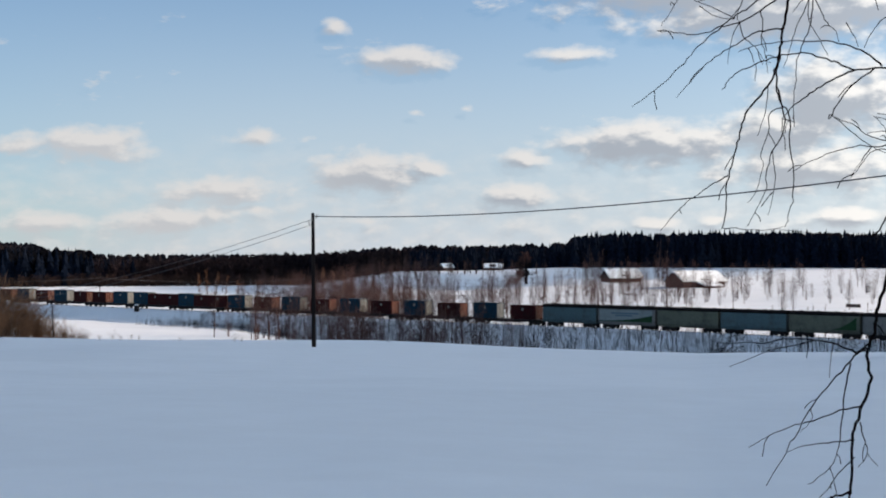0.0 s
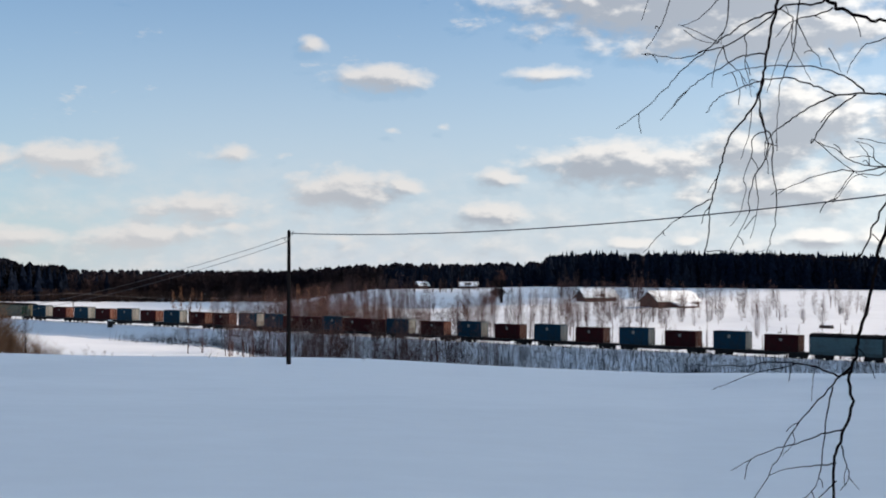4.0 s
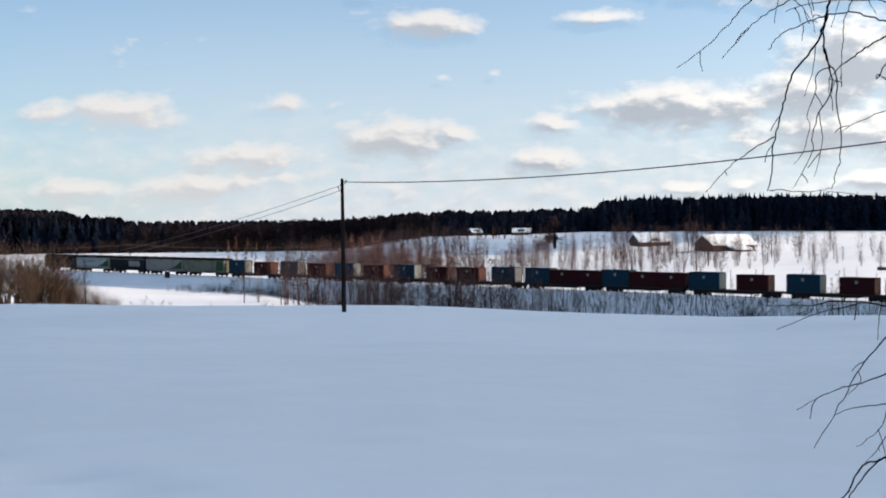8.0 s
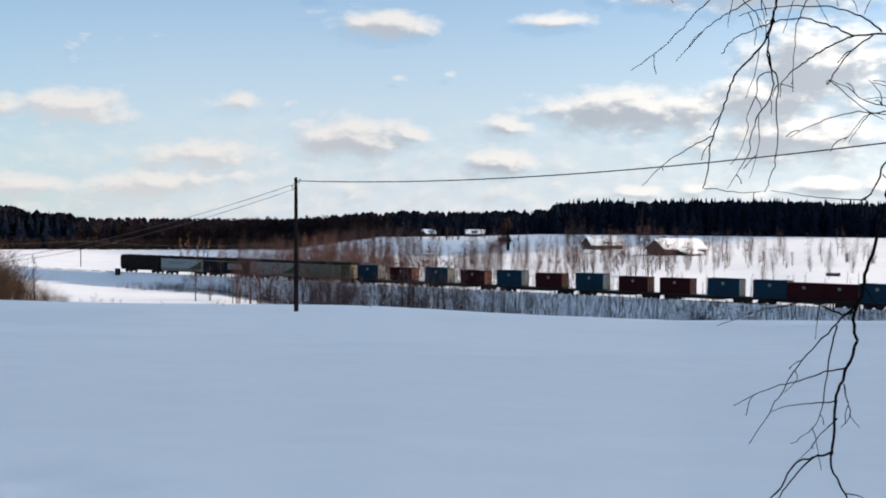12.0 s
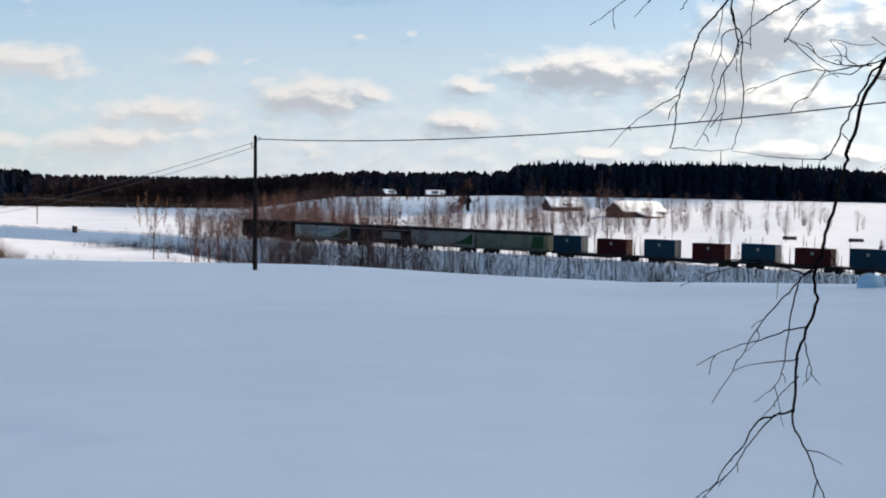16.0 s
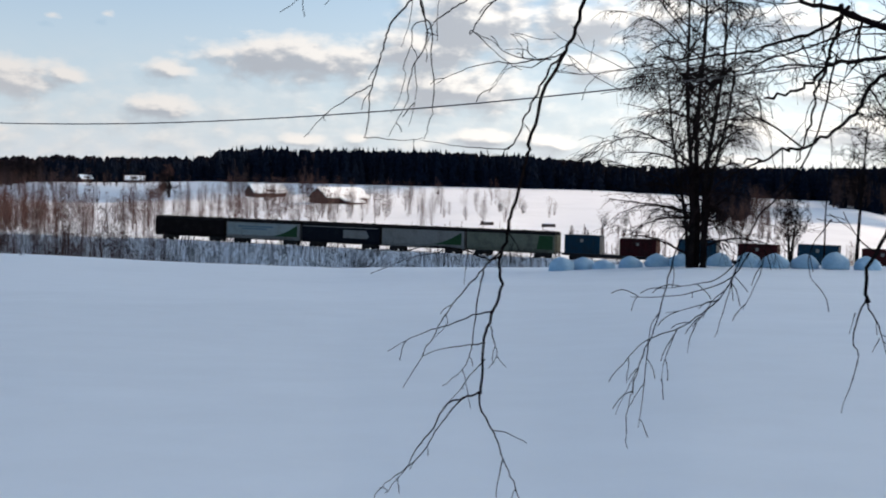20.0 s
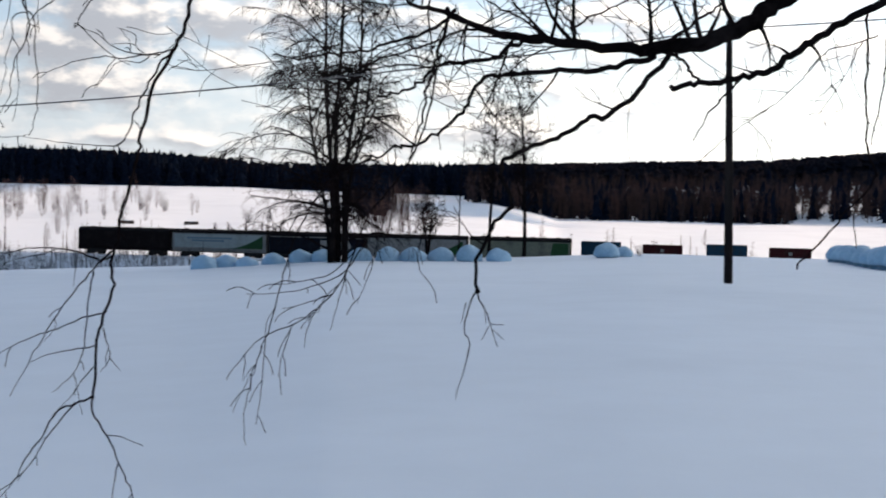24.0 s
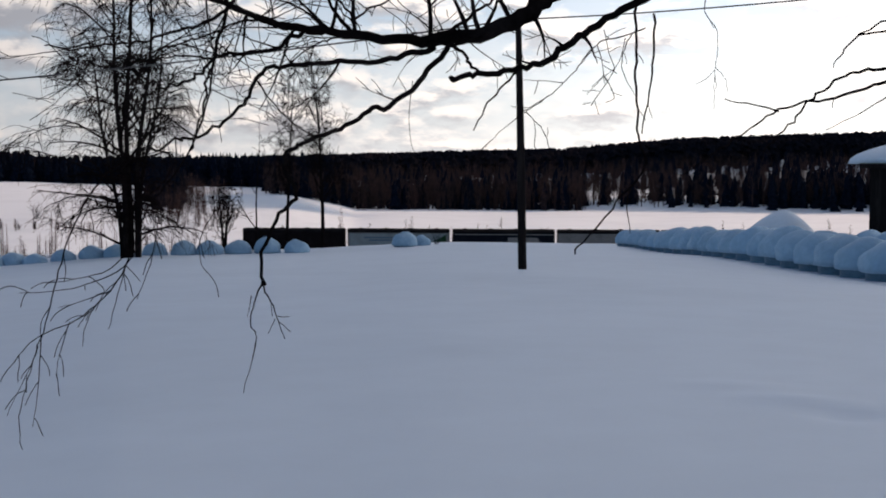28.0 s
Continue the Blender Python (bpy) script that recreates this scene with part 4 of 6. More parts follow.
def container(name, label, paint, ends, group, tall=2.75):
    """A short ribbed container with double doors."""
    c = thing(name, label, "container", None, group)
    L, W = 3.03, 1.22
    g = Geo()
    g.box(-L + 0.08, L - 0.08, -W + 0.06, W - 0.06, 0.12, tall - 0.06)
    part("shell", g, paint, c)
    for s in (-1, 1):
        g = Geo()
        for k in range(14):
            x = -L + 0.34 + k * (2 * L - 0.68) / 13
            g.box(x - 0.11, x + 0.11, s * (W - 0.06) - 0.035, s * (W - 0.06) + 0.035, 0.16, tall - 0.1)
        part("corrugation", g, paint, c)
        g = Geo()
        g.box(-L, L, s * (W - 0.05) - 0.05, s * (W - 0.05) + 0.05, 0.0, 0.16)
        part("bottom_rail", g, paint, c)
        g = Geo()
        g.box(-L, L, s * (W - 0.05) - 0.05, s * (W - 0.05) + 0.05, tall - 0.1, tall)
        part("top_rail", g, paint, c)
        for e in (-1, 1):
            g = Geo()
            g.box(e * (L - 0.07) - 0.07, e * (L - 0.07) + 0.07, s * (W - 0.07) - 0.07, s * (W - 0.07) + 0.07, 0, tall)
            part("corner_post", g, paint, c)
    for s in (-1, 1):
        g = Geo()
        g.box(L - 0.09, L - 0.04, min(s * 0.02, s * 1.08), max(s * 0.02, s * 1.08), 0.17, tall - 0.12)
        door = part("door", g, ends, c, "end door, sunlight put into its colour")
        for y in (0.3, 0.8):
            g = Geo()
            g.tube([(L - 0.02, s * y, 0.2), (L - 0.02, s * y, tall - 0.15)], 0.022, 6)
            part("lock_rod", g, "steel", door)
    g = Geo()
    g.box(-L, L, -W, W, tall - 0.05, tall + 0.004)
    part("roof", g, paint, c)
    g = Geo()
    g.box(-0.3, 0.22, -W - 0.03, -W - 0.018, tall * 0.62, tall * 0.8)
    part("emblem", g, "w_grey", c, "small pale emblem")
    return c


TRAIN = []      # (thing, metres ahead of the tail, height of its base)


def make_train():
    kinds = [("w_dark", "", "dark brown covered freight wagon at the train's tail"),
             ("w_grey", "swoosh", "covered freight wagon with pale side and green stripe"),
             ("w_navy", "patch", "dark navy covered freight wagon with pale panel"),
             ("w_grey", "wedge", "dusty grey covered freight wagon with green wedge"),
             ("w_olive", "end", "olive-grey covered freight wagon with green end")]
    s = 0.0
    for paint, livery, label in kinds:
        w = box_wagon("covered_wagon", label, 15.85, paint, livery, 4.6, "wagons of the train")
        TRAIN.append((w, s + 9.15, 0.0))
        s += 16.38
    first = 83.4
    flat = flat_wagon("flat_wagon", "dark steel container flat wagon", 18.2, "wagons of the train")
    blue = container("freight_container", "blue ribbed steel container on a flat wagon", "c_blue", "lit_end_blue", "containers on the train", 3.02)
    red = container("freight_container", "rust-red ribbed steel container on a flat wagon", "c_red", "lit_end_red", "containers on the train")
    used = set()

    def fresh(ob):
        if ob not in used:
            used.add(ob)
            return ob
        return copy_thing(ob, Matrix())

    plans = ["BR", "BR", "BR", "BR", "RB", "BRR", "BRR", "BR", "BR", "BR", "BR", "BR"]
    for k, plan in enumerate(plans):
        s = first + 18.95 * k + (0.7, 0.9, 0.5, 0.2, -0.7, -1.5, -2.0, -2.0, -2.0, -2.0, -2.0, -2.0)[k]
        TRAIN.append((fresh(flat), s + (9.0 if k < 10 else 8.4), 0.0))
        gap = 9.45 if len(plan) == 2 else 6.1
        for j, c in enumerate(plan):
            TRAIN.append((fresh(blue if c == "B" else red), s + 0.15 + 3.03 + gap * j, 1.17))
    kinds = [("w_teal", "", "slate-grey covered freight wagon"),
             ("w_grey", "banner", "covered wagon with white banner above green curve"),
             ("w_olive", "", "dusty olive-grey covered freight wagon"),
             ("w_teal", "", "slate-grey covered freight wagon"),
             ("w_olive", "wedge", "olive-grey covered freight wagon with green wedge"),
             ("w_grey", "", "dusty grey covered freight wagon")]
    s = 307.55
    for paint, livery, label in kinds:
        w = box_wagon("covered_wagon", label, 12.2, paint, livery, 4.4, "wagons of the train", 0.85)
        TRAIN.append((w, s + 6.1, 0.0))
        s += 12.72


make_train()


# ---- barns and houses ----
def barn(name, label, centre, turn, length, depth, eaves, ridge, wall, lean_to=True):
    b = thing(name, label, "barn", Matrix.Translation((centre[0], centre[1], ground_z(centre) - 0.3)) @ Matrix.Rotation(radians(turn), 4, "Z"))
    h, d = length / 2, depth / 2
    for s in (-1, 1):
        g = Geo()
        g.box(-h, h, s * d - 0.1, s * d + 0.1, 0, eaves)
        part("wall", g, wall, b)
        g = Geo()
        x = s * (h - 0.1)
        i = [(-d + 0.1, 0), (d - 0.1, 0), (d - 0.1, eaves), (0, ridge - 0.05), (-d + 0.1, eaves)]
        g.loft(i, x - 0.09, x + 0.09)
        gable = part("gable", g, wall, b)
        g = Geo()
        g.box(s * h - 0.03 + s * 0.03, s * h + 0.03 + s * 0.03, -0.6, 0.6, eaves * 0.9, eaves * 0.9 + 1.0)
        part("hatch", g, "grey_boards", gable)
    for s in (-1, 1):
        g = Geo()
        o = 0.6
        rise = (ridge - eaves) / d
        g.loft([(0, ridge), (s * (d + o), eaves - rise * o), (s * (d + o), eaves - rise * o + 0.15), (0, ridge + 0.15)], -h - o, h + o)
        roof = part("roof", g, "grey_boards", b)
        g = Geo()
        g.loft([(0, ridge + 0.16), (s * (d + o + 0.05), eaves - rise * o + 0.16), (s * (d + o + 0.02), eaves - rise * o + 0.45), (s * d * 0.5, (ridge + eaves) / 2 + 0.55), (0, ridge + 0.5)], -h - o - 0.05, h + o + 0.05)
        part("roof_snow", g, "cap", roof, "thick blanket of snow")
    g = Geo()
    g.box(-1.5, 1.5, -d - 0.16, -d - 0.1, 0.2, 2.9)
    door = part("door", g, "grey_boards", b, "closed plank doors")
    g = Geo()
    g.box(-0.05, 0.05, -d - 0.2, -d - 0.16, 0.3, 2.8)
    part("door_post", g, "metal", door)
    if lean_to:
        g = Geo()
        x0, x1 = -h * 0.30, h * 0.42
        g.box(x0, x1, -d - 4.0, -d - 0.2, 0, eaves - 1.5)
        part("lean_to", g, wall, b)
        g = Geo()
        g.loft([(-d - 4.6, eaves - 1.6), (-d - 0.1, eaves - 0.5), (-d - 0.1, eaves - 0.1), (-d - 4.7, eaves - 1.15)], x0 - 0.5, x1 + 0.5)
        part("lean_to_snow", g, "cap", b, "snow on the lean-to roof")
    return b


barn("barn", "long weathered red barn with snow on its roof", at(-10.9, 432), 27, 16.6, 9.5, 2.2, 5.0, "barn_red")
barn("barn", "low red-brown wooden barn with snowy roof", at(-7.75, 474), 20, 12.4, 7.5, 1.9, 4.5, "barn_red", False)
barn("farmhouse", "far red farmhouse with snowy roof among trees", at(-0.15, 604), 25, 4.4, 4.2, 2.0, 3.3, "barn_red", False)
barn("farmhouse", "far low red farmhouse with snowy roof", at(-2.2, 600), -8, 7.5, 5.0, 1.5, 2.9, "barn_red", False)


def log_pile(az, r, long, rows):
    """Logs stacked across the view under a crust of snow."""
    p = at(az, r)
    pile = thing("log_pile", "low stack of brown logs under snow on the field", "log pile", Matrix.Translation((p.x, p.y, ground_z(p) - 0.08)) @ Matrix.Rotation(radians(az + 6), 4, "Z"), "log piles on the field")
    rng = random.Random(int(r))
    for k in range(rows):
        for j in range(5 - k):
            g = Geo()
            y, z = (j - (4 - k) / 2) * 0.34, 0.17 + k * 0.29
            g.tube([(-long / 2 + rng.uniform(-0.15, 0.15), y, z), (long / 2 + rng.uniform(-0.15, 0.15), y, z)], [rng.uniform(0.15, 0.18), rng.uniform(0.13, 0.16)], 8)
            part("log", g, "grey_boards", pile)
    g = Geo()
    g.lump((0, 0, 0.17 + (rows - 1) * 0.29 + 0.12), (long * 0.5, 0.62, 0.16), int(az * -3), 0.08, 6, 14, -0.3)
    part("snow_cap", g, "cap", pile, "thin cushion of snow", True)


log_pile(-17.4, 336, 3.2, 3)
log_pile(-20.1, 338, 3.4, 3)


def make_hut():
    c = at(-60.15, 60)
    hut = thing("shed", "dark plank shed with rounded snow on its roof", "shed", Matrix.Translation((c[0], c[1], ground_z(c) - 0.1)) @ Matrix.Rotation(radians(-58), 4, "Z"))
    g = Geo()
    g.box(-2.3, 2.3, -2.6, 2.6, 0, 4.1)
    part("wall", g, "shed_boards", hut)
    for k in range(16):
        for s in (-1, 1):
            g = Geo()
            x = -2.2 + k * 4.4 / 15
            g.box(x - 0.05, x + 0.05, s * 2.63 - 0.025, s * 2.63 + 0.025, 0.02, 4.05)
            part("batten", g, "shed_boards", hut)
    g = Geo()
    g.box(-2.75, 2.75, -3.0, 3.0, 4.1, 4.28)
    roof = part("roof", g, "shed_boards", hut)
    g = Geo()
    g.lump((0, 0, 4.30), (3.15, 3.4, 0.95), 5, 0.03, 14, 32, -0.02)
    part("roof_snow", g, "cap", roof, "rounded cushion of snow", True)


make_hut()


# ---- wrapped bales under snow ----
def tall_bale(seed, label, group):
    """A bale standing on its end under a bulging dome of snow."""
    b = thing("hay_bale", label, "hay bale", None, group)
    g = Geo()
    g.tube([(0, 0, -0.2), (0, 0, 0.1), (0, 0, 0.5), (0, 0, 0.95)], [0.86, 0.9, 0.92, 0.86], 20)
    part("wrap", g, "plastic", b, "dark blue stretched plastic wrap", True)
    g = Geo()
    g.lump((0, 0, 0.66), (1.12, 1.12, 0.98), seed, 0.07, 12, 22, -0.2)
    part("snow_cap", g, "bale_snow", b, "bulging dome of snow, blue shade in its colour", True)
    return b


def make_bales():
    rng = random.Random(21)
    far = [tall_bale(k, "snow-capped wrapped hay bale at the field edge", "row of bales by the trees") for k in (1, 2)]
    fresh = set()

    def place(ms, az, r, size, turn, dz=0.0):
        p = at(az, r)
        ob = rng.choice(ms)
        m = Matrix.LocRotScale((p.x, p.y, ground_z(p) - 0.12 + dz), Euler((0, 0, turn)), None)
        if ob in fresh:
            c = copy_thing(ob, m)
        else:
            fresh.add(ob)
            ob.matrix_world = m
            c = ob
        c.scale = (size, size, size * rng.uniform(0.92, 1.1))

    for az in (-20.7, -21.64, -22.54, -23.68, -24.85, -25.85, -27.43, -28.64, -29.76, -30.97, -32.23, -33.5):
        place(far, az, 70.0 + rng.uniform(-0.3, 0.3), rng.uniform(0.58, 0.66), rng.uniform(0, 6), -0.17 if az < -24 else -0.28)
    place(far, -38.2, 72, 0.64, 0.5, -0.1)
    place(far, -38.95, 73, 0.45, 0.2, -0.1)
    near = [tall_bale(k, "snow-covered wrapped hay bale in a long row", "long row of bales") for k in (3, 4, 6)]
    a, b = at(-60.2, 38.5), at(-47.9, 79.0)
    for k in range(23):
        q = a.lerp(b, (k / 22) ** 0.97)
        az, r = math.degrees(math.atan2(-q.x, q.y)), q.xy.length
        place(near, az, r, rng.uniform(0.86, 0.94) * (1 - 0.25 * (k / 22) ** 1.5), rng.uniform(0, 6))
    a, b = at(-62.2, 41.0), at(-50.2, 77.0)
    for k in range(24):
        q = a.lerp(b, k / 23)
        az, r = math.degrees(math.atan2(-q.x, q.y)), q.xy.length
        place(near, az, r, rng.uniform(0.80, 0.92) * (1 - 0.25 * (k / 23) ** 1.5), rng.uniform(0, 6), 0.0)
    g = Geo()
    for k in range(11):
        f = k / 10
        for j in range(24):
            a = 2 * math.pi * j / 24
            q = 2.4 * (1 - f) * (1 + 0.12 * math.sin(a * 3 + 1)) + 0.02
            g.v.append((math.cos(a) * q, math.sin(a) * q, 2.0 * (1 - (1 - f) ** 1.6)))
    for k in range(10):
        for j in range(24):
            a, b = k * 24 + j, k * 24 + (j + 1) % 24
            g.f.append((a, b, b + 24, a + 24))
    p = at(-54.5, 66)
    ob = new("snow_mound", g.mesh("snow_mound", M["cap"], True))
    ob.location = (p.x, p.y, EYE + 66 * math.tan(radians(-1.58)) - 2.0)
    tagged(ob, "smooth ploughed snow mound behind the bales", "snow mound")


make_bales()


# ---- trees of the farm ----
p = at(-26.45, 66)
weeping_birch("birch_tree", "large leafless birch with several dark trunks", 15.5, 101, stand(p),
              [(-0.22, 0.0, -0.055, 15.5, 0.165), (0.02, 0.2, 0.004, 16.5, 0.17), (0.22, -0.1, 0.07, 15.5, 0.155), (0.2, -0.2, 0.11, 12.5, 0.12), (-0.25, 0.2, -0.12, 11.0, 0.11)])
p = at(-33.05, 76)
bare_tree("birch_tree", "slender leafless birch with thin dark trunk", 10.4, 102, stand(p), "bark", "twig", 1, 2, 6, 40, 0.19, 0.0105, 0.03, 0.0105, 0.28)
p = at(-34.6, 77)
bare_tree("birch_tree", "slender leafless birch with thin dark trunk", 11.4, 103, stand(p), "bark", "twig", 1, 2, 6, 50, 0.19, 0.0105, 0.03, 0.011, 0.22)
p = at(-31.75, 76)
bare_tree("birch_tree", "thin young leafless birch", 7.6, 104, stand(p), "bark", "twig", 1, 1, 5, 14, 0.13, 0.007, 0.03, 0.008, 0.4)
p = at(-30.4, 74)
bare_tree("apple_tree", "small leafless crooked tree by the bales", 3.6, 105, stand(p), "bark", "twig", 2, 2, 5, 16, 0.38, 0.012, 0.0, 0.030, 0.22)


# ---- trees and bushes by the railway ----
def field_tree(p):
    """A pine-like tree: bare trunk, wide flat boughs half-way up, a fuzzy brown top."""
    rng = random.Random(260)
    tree = thing("field_tree", "dark broad tree with flat boughs on the snowy slope", "tree", Matrix.Translation((p.x, p.y, ground_z(p) - 0.2)))
    g = Geo()
    g.tube([(0, 0, 0), (0.1, 0, 4.0), (-0.05, 0, 7.5), (0.05, 0, 11.4)], [0.55, 0.45, 0.30, 0.05], 8)
    part("trunk", g, "alder", tree)
    for k in range(26):
        a, z = rng.uniform(0, 6.28), rng.uniform(2.2, 7.0)
        g = Geo()
        limb(g, Vector((0, 0, z)), (math.cos(a), math.sin(a), 0.12), rng.uniform(2.2, 4.6) * (1.15 - z * 0.06), 0.16, rng, 2, 0.18, 0.05, 4, 6, 0.55, 0.1, None, 0.06, 5)
        part("bough", g, "alder", tree)
    g = Geo()
    for k in range(30):
        a, z = rng.uniform(0, 6.28), rng.uniform(5.4, 10.6)
        limb(g, Vector((0, 0, z)), (math.cos(a), math.sin(a), 0.7), (1.0 - abs(z - 7.4) / 5.5) * rng.uniform(2.0, 4.2), 0.05, rng, 1, 0.2, 0.0, 3, 7, 0.6, 0.25, None, 0.022, 4)
    part("crown", g, "russet", tree)


def make_scrub():
    rng = random.Random(33)
    low = Matrix.Translation((0, 0, -60))
    birches = [bare_tree("young_birch", "leafless young birch standing in the snowfield", 8.0, 200 + k, low, "far_twig", "far_twig", 1, 2, 4, 22, 0.19, 0.012, 0.0, 0.011, 0.12, "young birches by the railway") for k in range(4)]
    bushes = [shrub("alder_bush", "dark leafless alder scrub on the embankment", 3.4, 210 + k, low, "alder", 20, 0.013, "bushes on the embankment") for k in range(3)]
    willow = [shrub("willow_bush", "orange-brown leafless willow bush", 5.0, 220 + k, low, "willow", 46, 0.011, "willow bushes by the field", 8) for k in range(2)]
    used = set()

    def plant(kinds, p, size):
        ob = rng.choice(kinds)
        turn = rng.uniform(0, 6.28)
        if ob in used:
            put(ob, p, turn, size)
        else:
            used.add(ob)
            ob.matrix_world = stand(p, turn, size)

    # near foot of the embankment
    for k in range(13):
        s, n = rng.uniform(250, 372), rng.uniform(6, 20)
        plant(bushes, rail_place(s, n), rng.uniform(0.8, 1.4))
    for k in range(44):
        s, n = rng.uniform(252, 312), rng.uniform(8, 40)
        plant(birches, rail_place(s, n), rng.uniform(0.9, 1.6))
    # far side
    for k in range(22):
        s, n = rng.uniform(290, 480), -rng.uniform(8, 20)
        plant(birches, rail_place(s, n), rng.uniform(0.5, 0.85))
    for k in range(60):
        s, n = rng.uniform(205, 305), -rng.uniform(20, 200)
        plant(birches, rail_place(s, n), rng.uniform(0.7, 1.2))
    for k in range(10):
        s, n = rng.uniform(430, 560), -rng.uniform(20, 120)
        plant(birches, rail_place(s, n), rng.uniform(0.4, 0.8))
    saplings = []
    row = []
    for k in range(105):
        q = rail_place(rng.uniform(282, 470), -rng.uniform(8, 22))
        row.append((q.x, q.y, rng.uniform(3.6, 7.6)))
    bare_wood("birch_row", "slim upright leafless birches beyond the railway", row, "sapling", 15, 0.10, 0.012, "saplings", 90, 0.03, (0.6, 1.2), (0.2, 0.45), 0.30)
    for k in range(30):
        q = rail_place(rng.uniform(280, 520), -rng.uniform(8, 24))
        saplings.append((q.x, q.y, 2.5 + 3.0 * rng.random() ** 2))
    for k in range(60):
        q = rail_place(rng.uniform(150, 330), -rng.uniform(60, 230))
        saplings.append((q.x, q.y, rng.uniform(4, 8.5)))
    for k in range(170):
        q = rail_place(rng.gauss(268, 24), -rng.uniform(14, 150))
        saplings.append((q.x, q.y, rng.uniform(6, 11.5)))
    for k in range(46):
        q = rail_place(rng.uniform(254, 318), rng.uniform(9, 36))
        saplings.append((q.x, q.y, rng.uniform(6, 11)))
    for k in range(24):
        q = at(rng.gauss(3.6, 2.3), rng.uniform(225, 275))
        saplings.append((q.x, q.y, rng.uniform(7, 11)))
    for k in range(100):
        q = at(rng.gauss(3.8, 2.2), rng.uniform(330, 520))
        saplings.append((q.x, q.y, rng.uniform(6, 12)))
    for k in range(260):
        q = at(rng.gauss(3.8, 2.3), rng.uniform(296, 380))
        saplings.append((q.x, q.y, rng.uniform(4.5, 10.5)))
    thick = []
    for k in range(50):
        q = at(rng.gauss(-28.9, 0.9), rng.uniform(300, 430))
        thick.append((q.x, q.y, rng.uniform(5, 10)))
    for k in range(110):
        q = at(rng.gauss(-28.2, 0.9), rng.uniform(360, 560))
        thick.append((q.x, q.y, rng.uniform(6, 11)))
    for az, r in ((-6.25, 500), (-6.55, 506), (-6.8, 502), (-9.2, 494), (-9.45, 480), (-9.7, 484), (-10.2, 490), (-12.2, 450)):
        for k in range(3):
            q = at(az + rng.gauss(0, 0.08), r + rng.uniform(-4, 4))
            thick.append((q.x, q.y, rng.uniform(6.0, 10.0)))
    for az in (-21.0, -21.7, -22.4, -23.2, -23.9, -24.5):
        for k in range(4):
            q = at(az + rng.gauss(0, 0.12), rng.uniform(300, 312))
            thick.append((q.x, q.y, rng.uniform(1.4, 3.0)))
    bare_wood("field_thicket", "brown leafless thicket in the snowy field", thick, "brown_wood", 13, 0.06, 0.025, "scrub", 90, 0.08, (0.2, 0.9), (0.4, 0.9), 0.26, True)
    bare_wood("birch_saplings", "thin leafless birch saplings scattered over the snowfield", saplings, "sapling", 12, 0.075, 0.012, "saplings", 150, 0.1, (0.3, 0.9), (0.5, 1.0), 0.30, True)
    # Scrub of the bank with extra stems, a stand-in for the slope's shade.
    g = Geo()
    for k in range(23000):
        s, n = rng.uniform(205, 424), 4.2 + 15.0 * rng.random() ** 1.1
        if noise.noise(Vector((s * 0.16, n * 0.05, 3.0))) + 0.5 * noise.noise(Vector((s * 0.9, n * 0.2, 7.0))) < rng.uniform(-0.95, 0.35) - (0.7 if s > 300 else 0.0) + max(0.0, (250 - s) / 60) + max(0.0, (s - 408) / 20):
            continue
        q = rail_place(s, n)
        z, h = ground_z(q) - 0.2, 0.8 + 2.6 * rng.random() ** 1.7
        for j in range(4):
            i = len(g.v)
            dx, dy, w = rng.uniform(-0.35, 0.35), rng.uniform(-0.35, 0.35), rng.uniform(0.005, 0.013)
            zz = z + (h * 0.35 * j / 3)
            g.v += [(q.x - w, q.y + w, zz), (q.x + w, q.y - w, zz), (q.x + dx, q.y + dy, z + h * rng.uniform(0.6, 1.0))]
            g.f.append((i, i + 1, i + 2))
    # single dark stems among them
    for k in range(150):
        q = rail_place(rng.uniform(236, 415), rng.uniform(5, 17))
        z, h = ground_z(q) - 0.2, rng.uniform(2.2, 4.6)
        tip = (q.x + rng.uniform(-0.5, 0.5), q.y, z + h)
        g.tube([(q.x, q.y, z), (q.x + rng.uniform(-0.1, 0.1), q.y, z + h * 0.5), tip], [0.07, 0.05, 0.015], 4, False)
        for j in range(5):
            f, a = rng.uniform(0.3, 0.9), rng.uniform(0, 6.28)
            b = Vector((q.x, q.y, z)).lerp(Vector(tip), f)
            g.tube([b, b + Vector((math.cos(a) * 0.4, math.sin(a) * 0.4, 0.75)) * rng.uniform(0.6, 1.4)], [0.02, 0.006], 3, False)
    tagged(new("alder_thicket", g.mesh("alder_thicket", M["alder"])), "dark leafless scrub along the embankment foot, thickened to deepen its shade", "scrub", kind="stuff")
    tan = [bare_tree("young_birch", "tan leafless birch lit by the low sun", 9.0, 230 + k, low, "far_twig", "willow", 1, 2, 5, 26, 0.13, 0.014, 0.0, 0.010, 0.10, "young birches by the railway") for k in range(2)]
    for az, r, size in ((10.5, 400, 1.05), (10.2, 404, 1.2), (9.9, 398, 1.1), (9.5, 405, 0.95), (9.0, 410, 0.8), (6.6, 395, 0.9), (5.2, 390, 1.2), (4.7, 392, 1.05), (4.2, 395, 1.1), (8.0, 402, 0.7)):
        plant(tan, at(az, r), size)
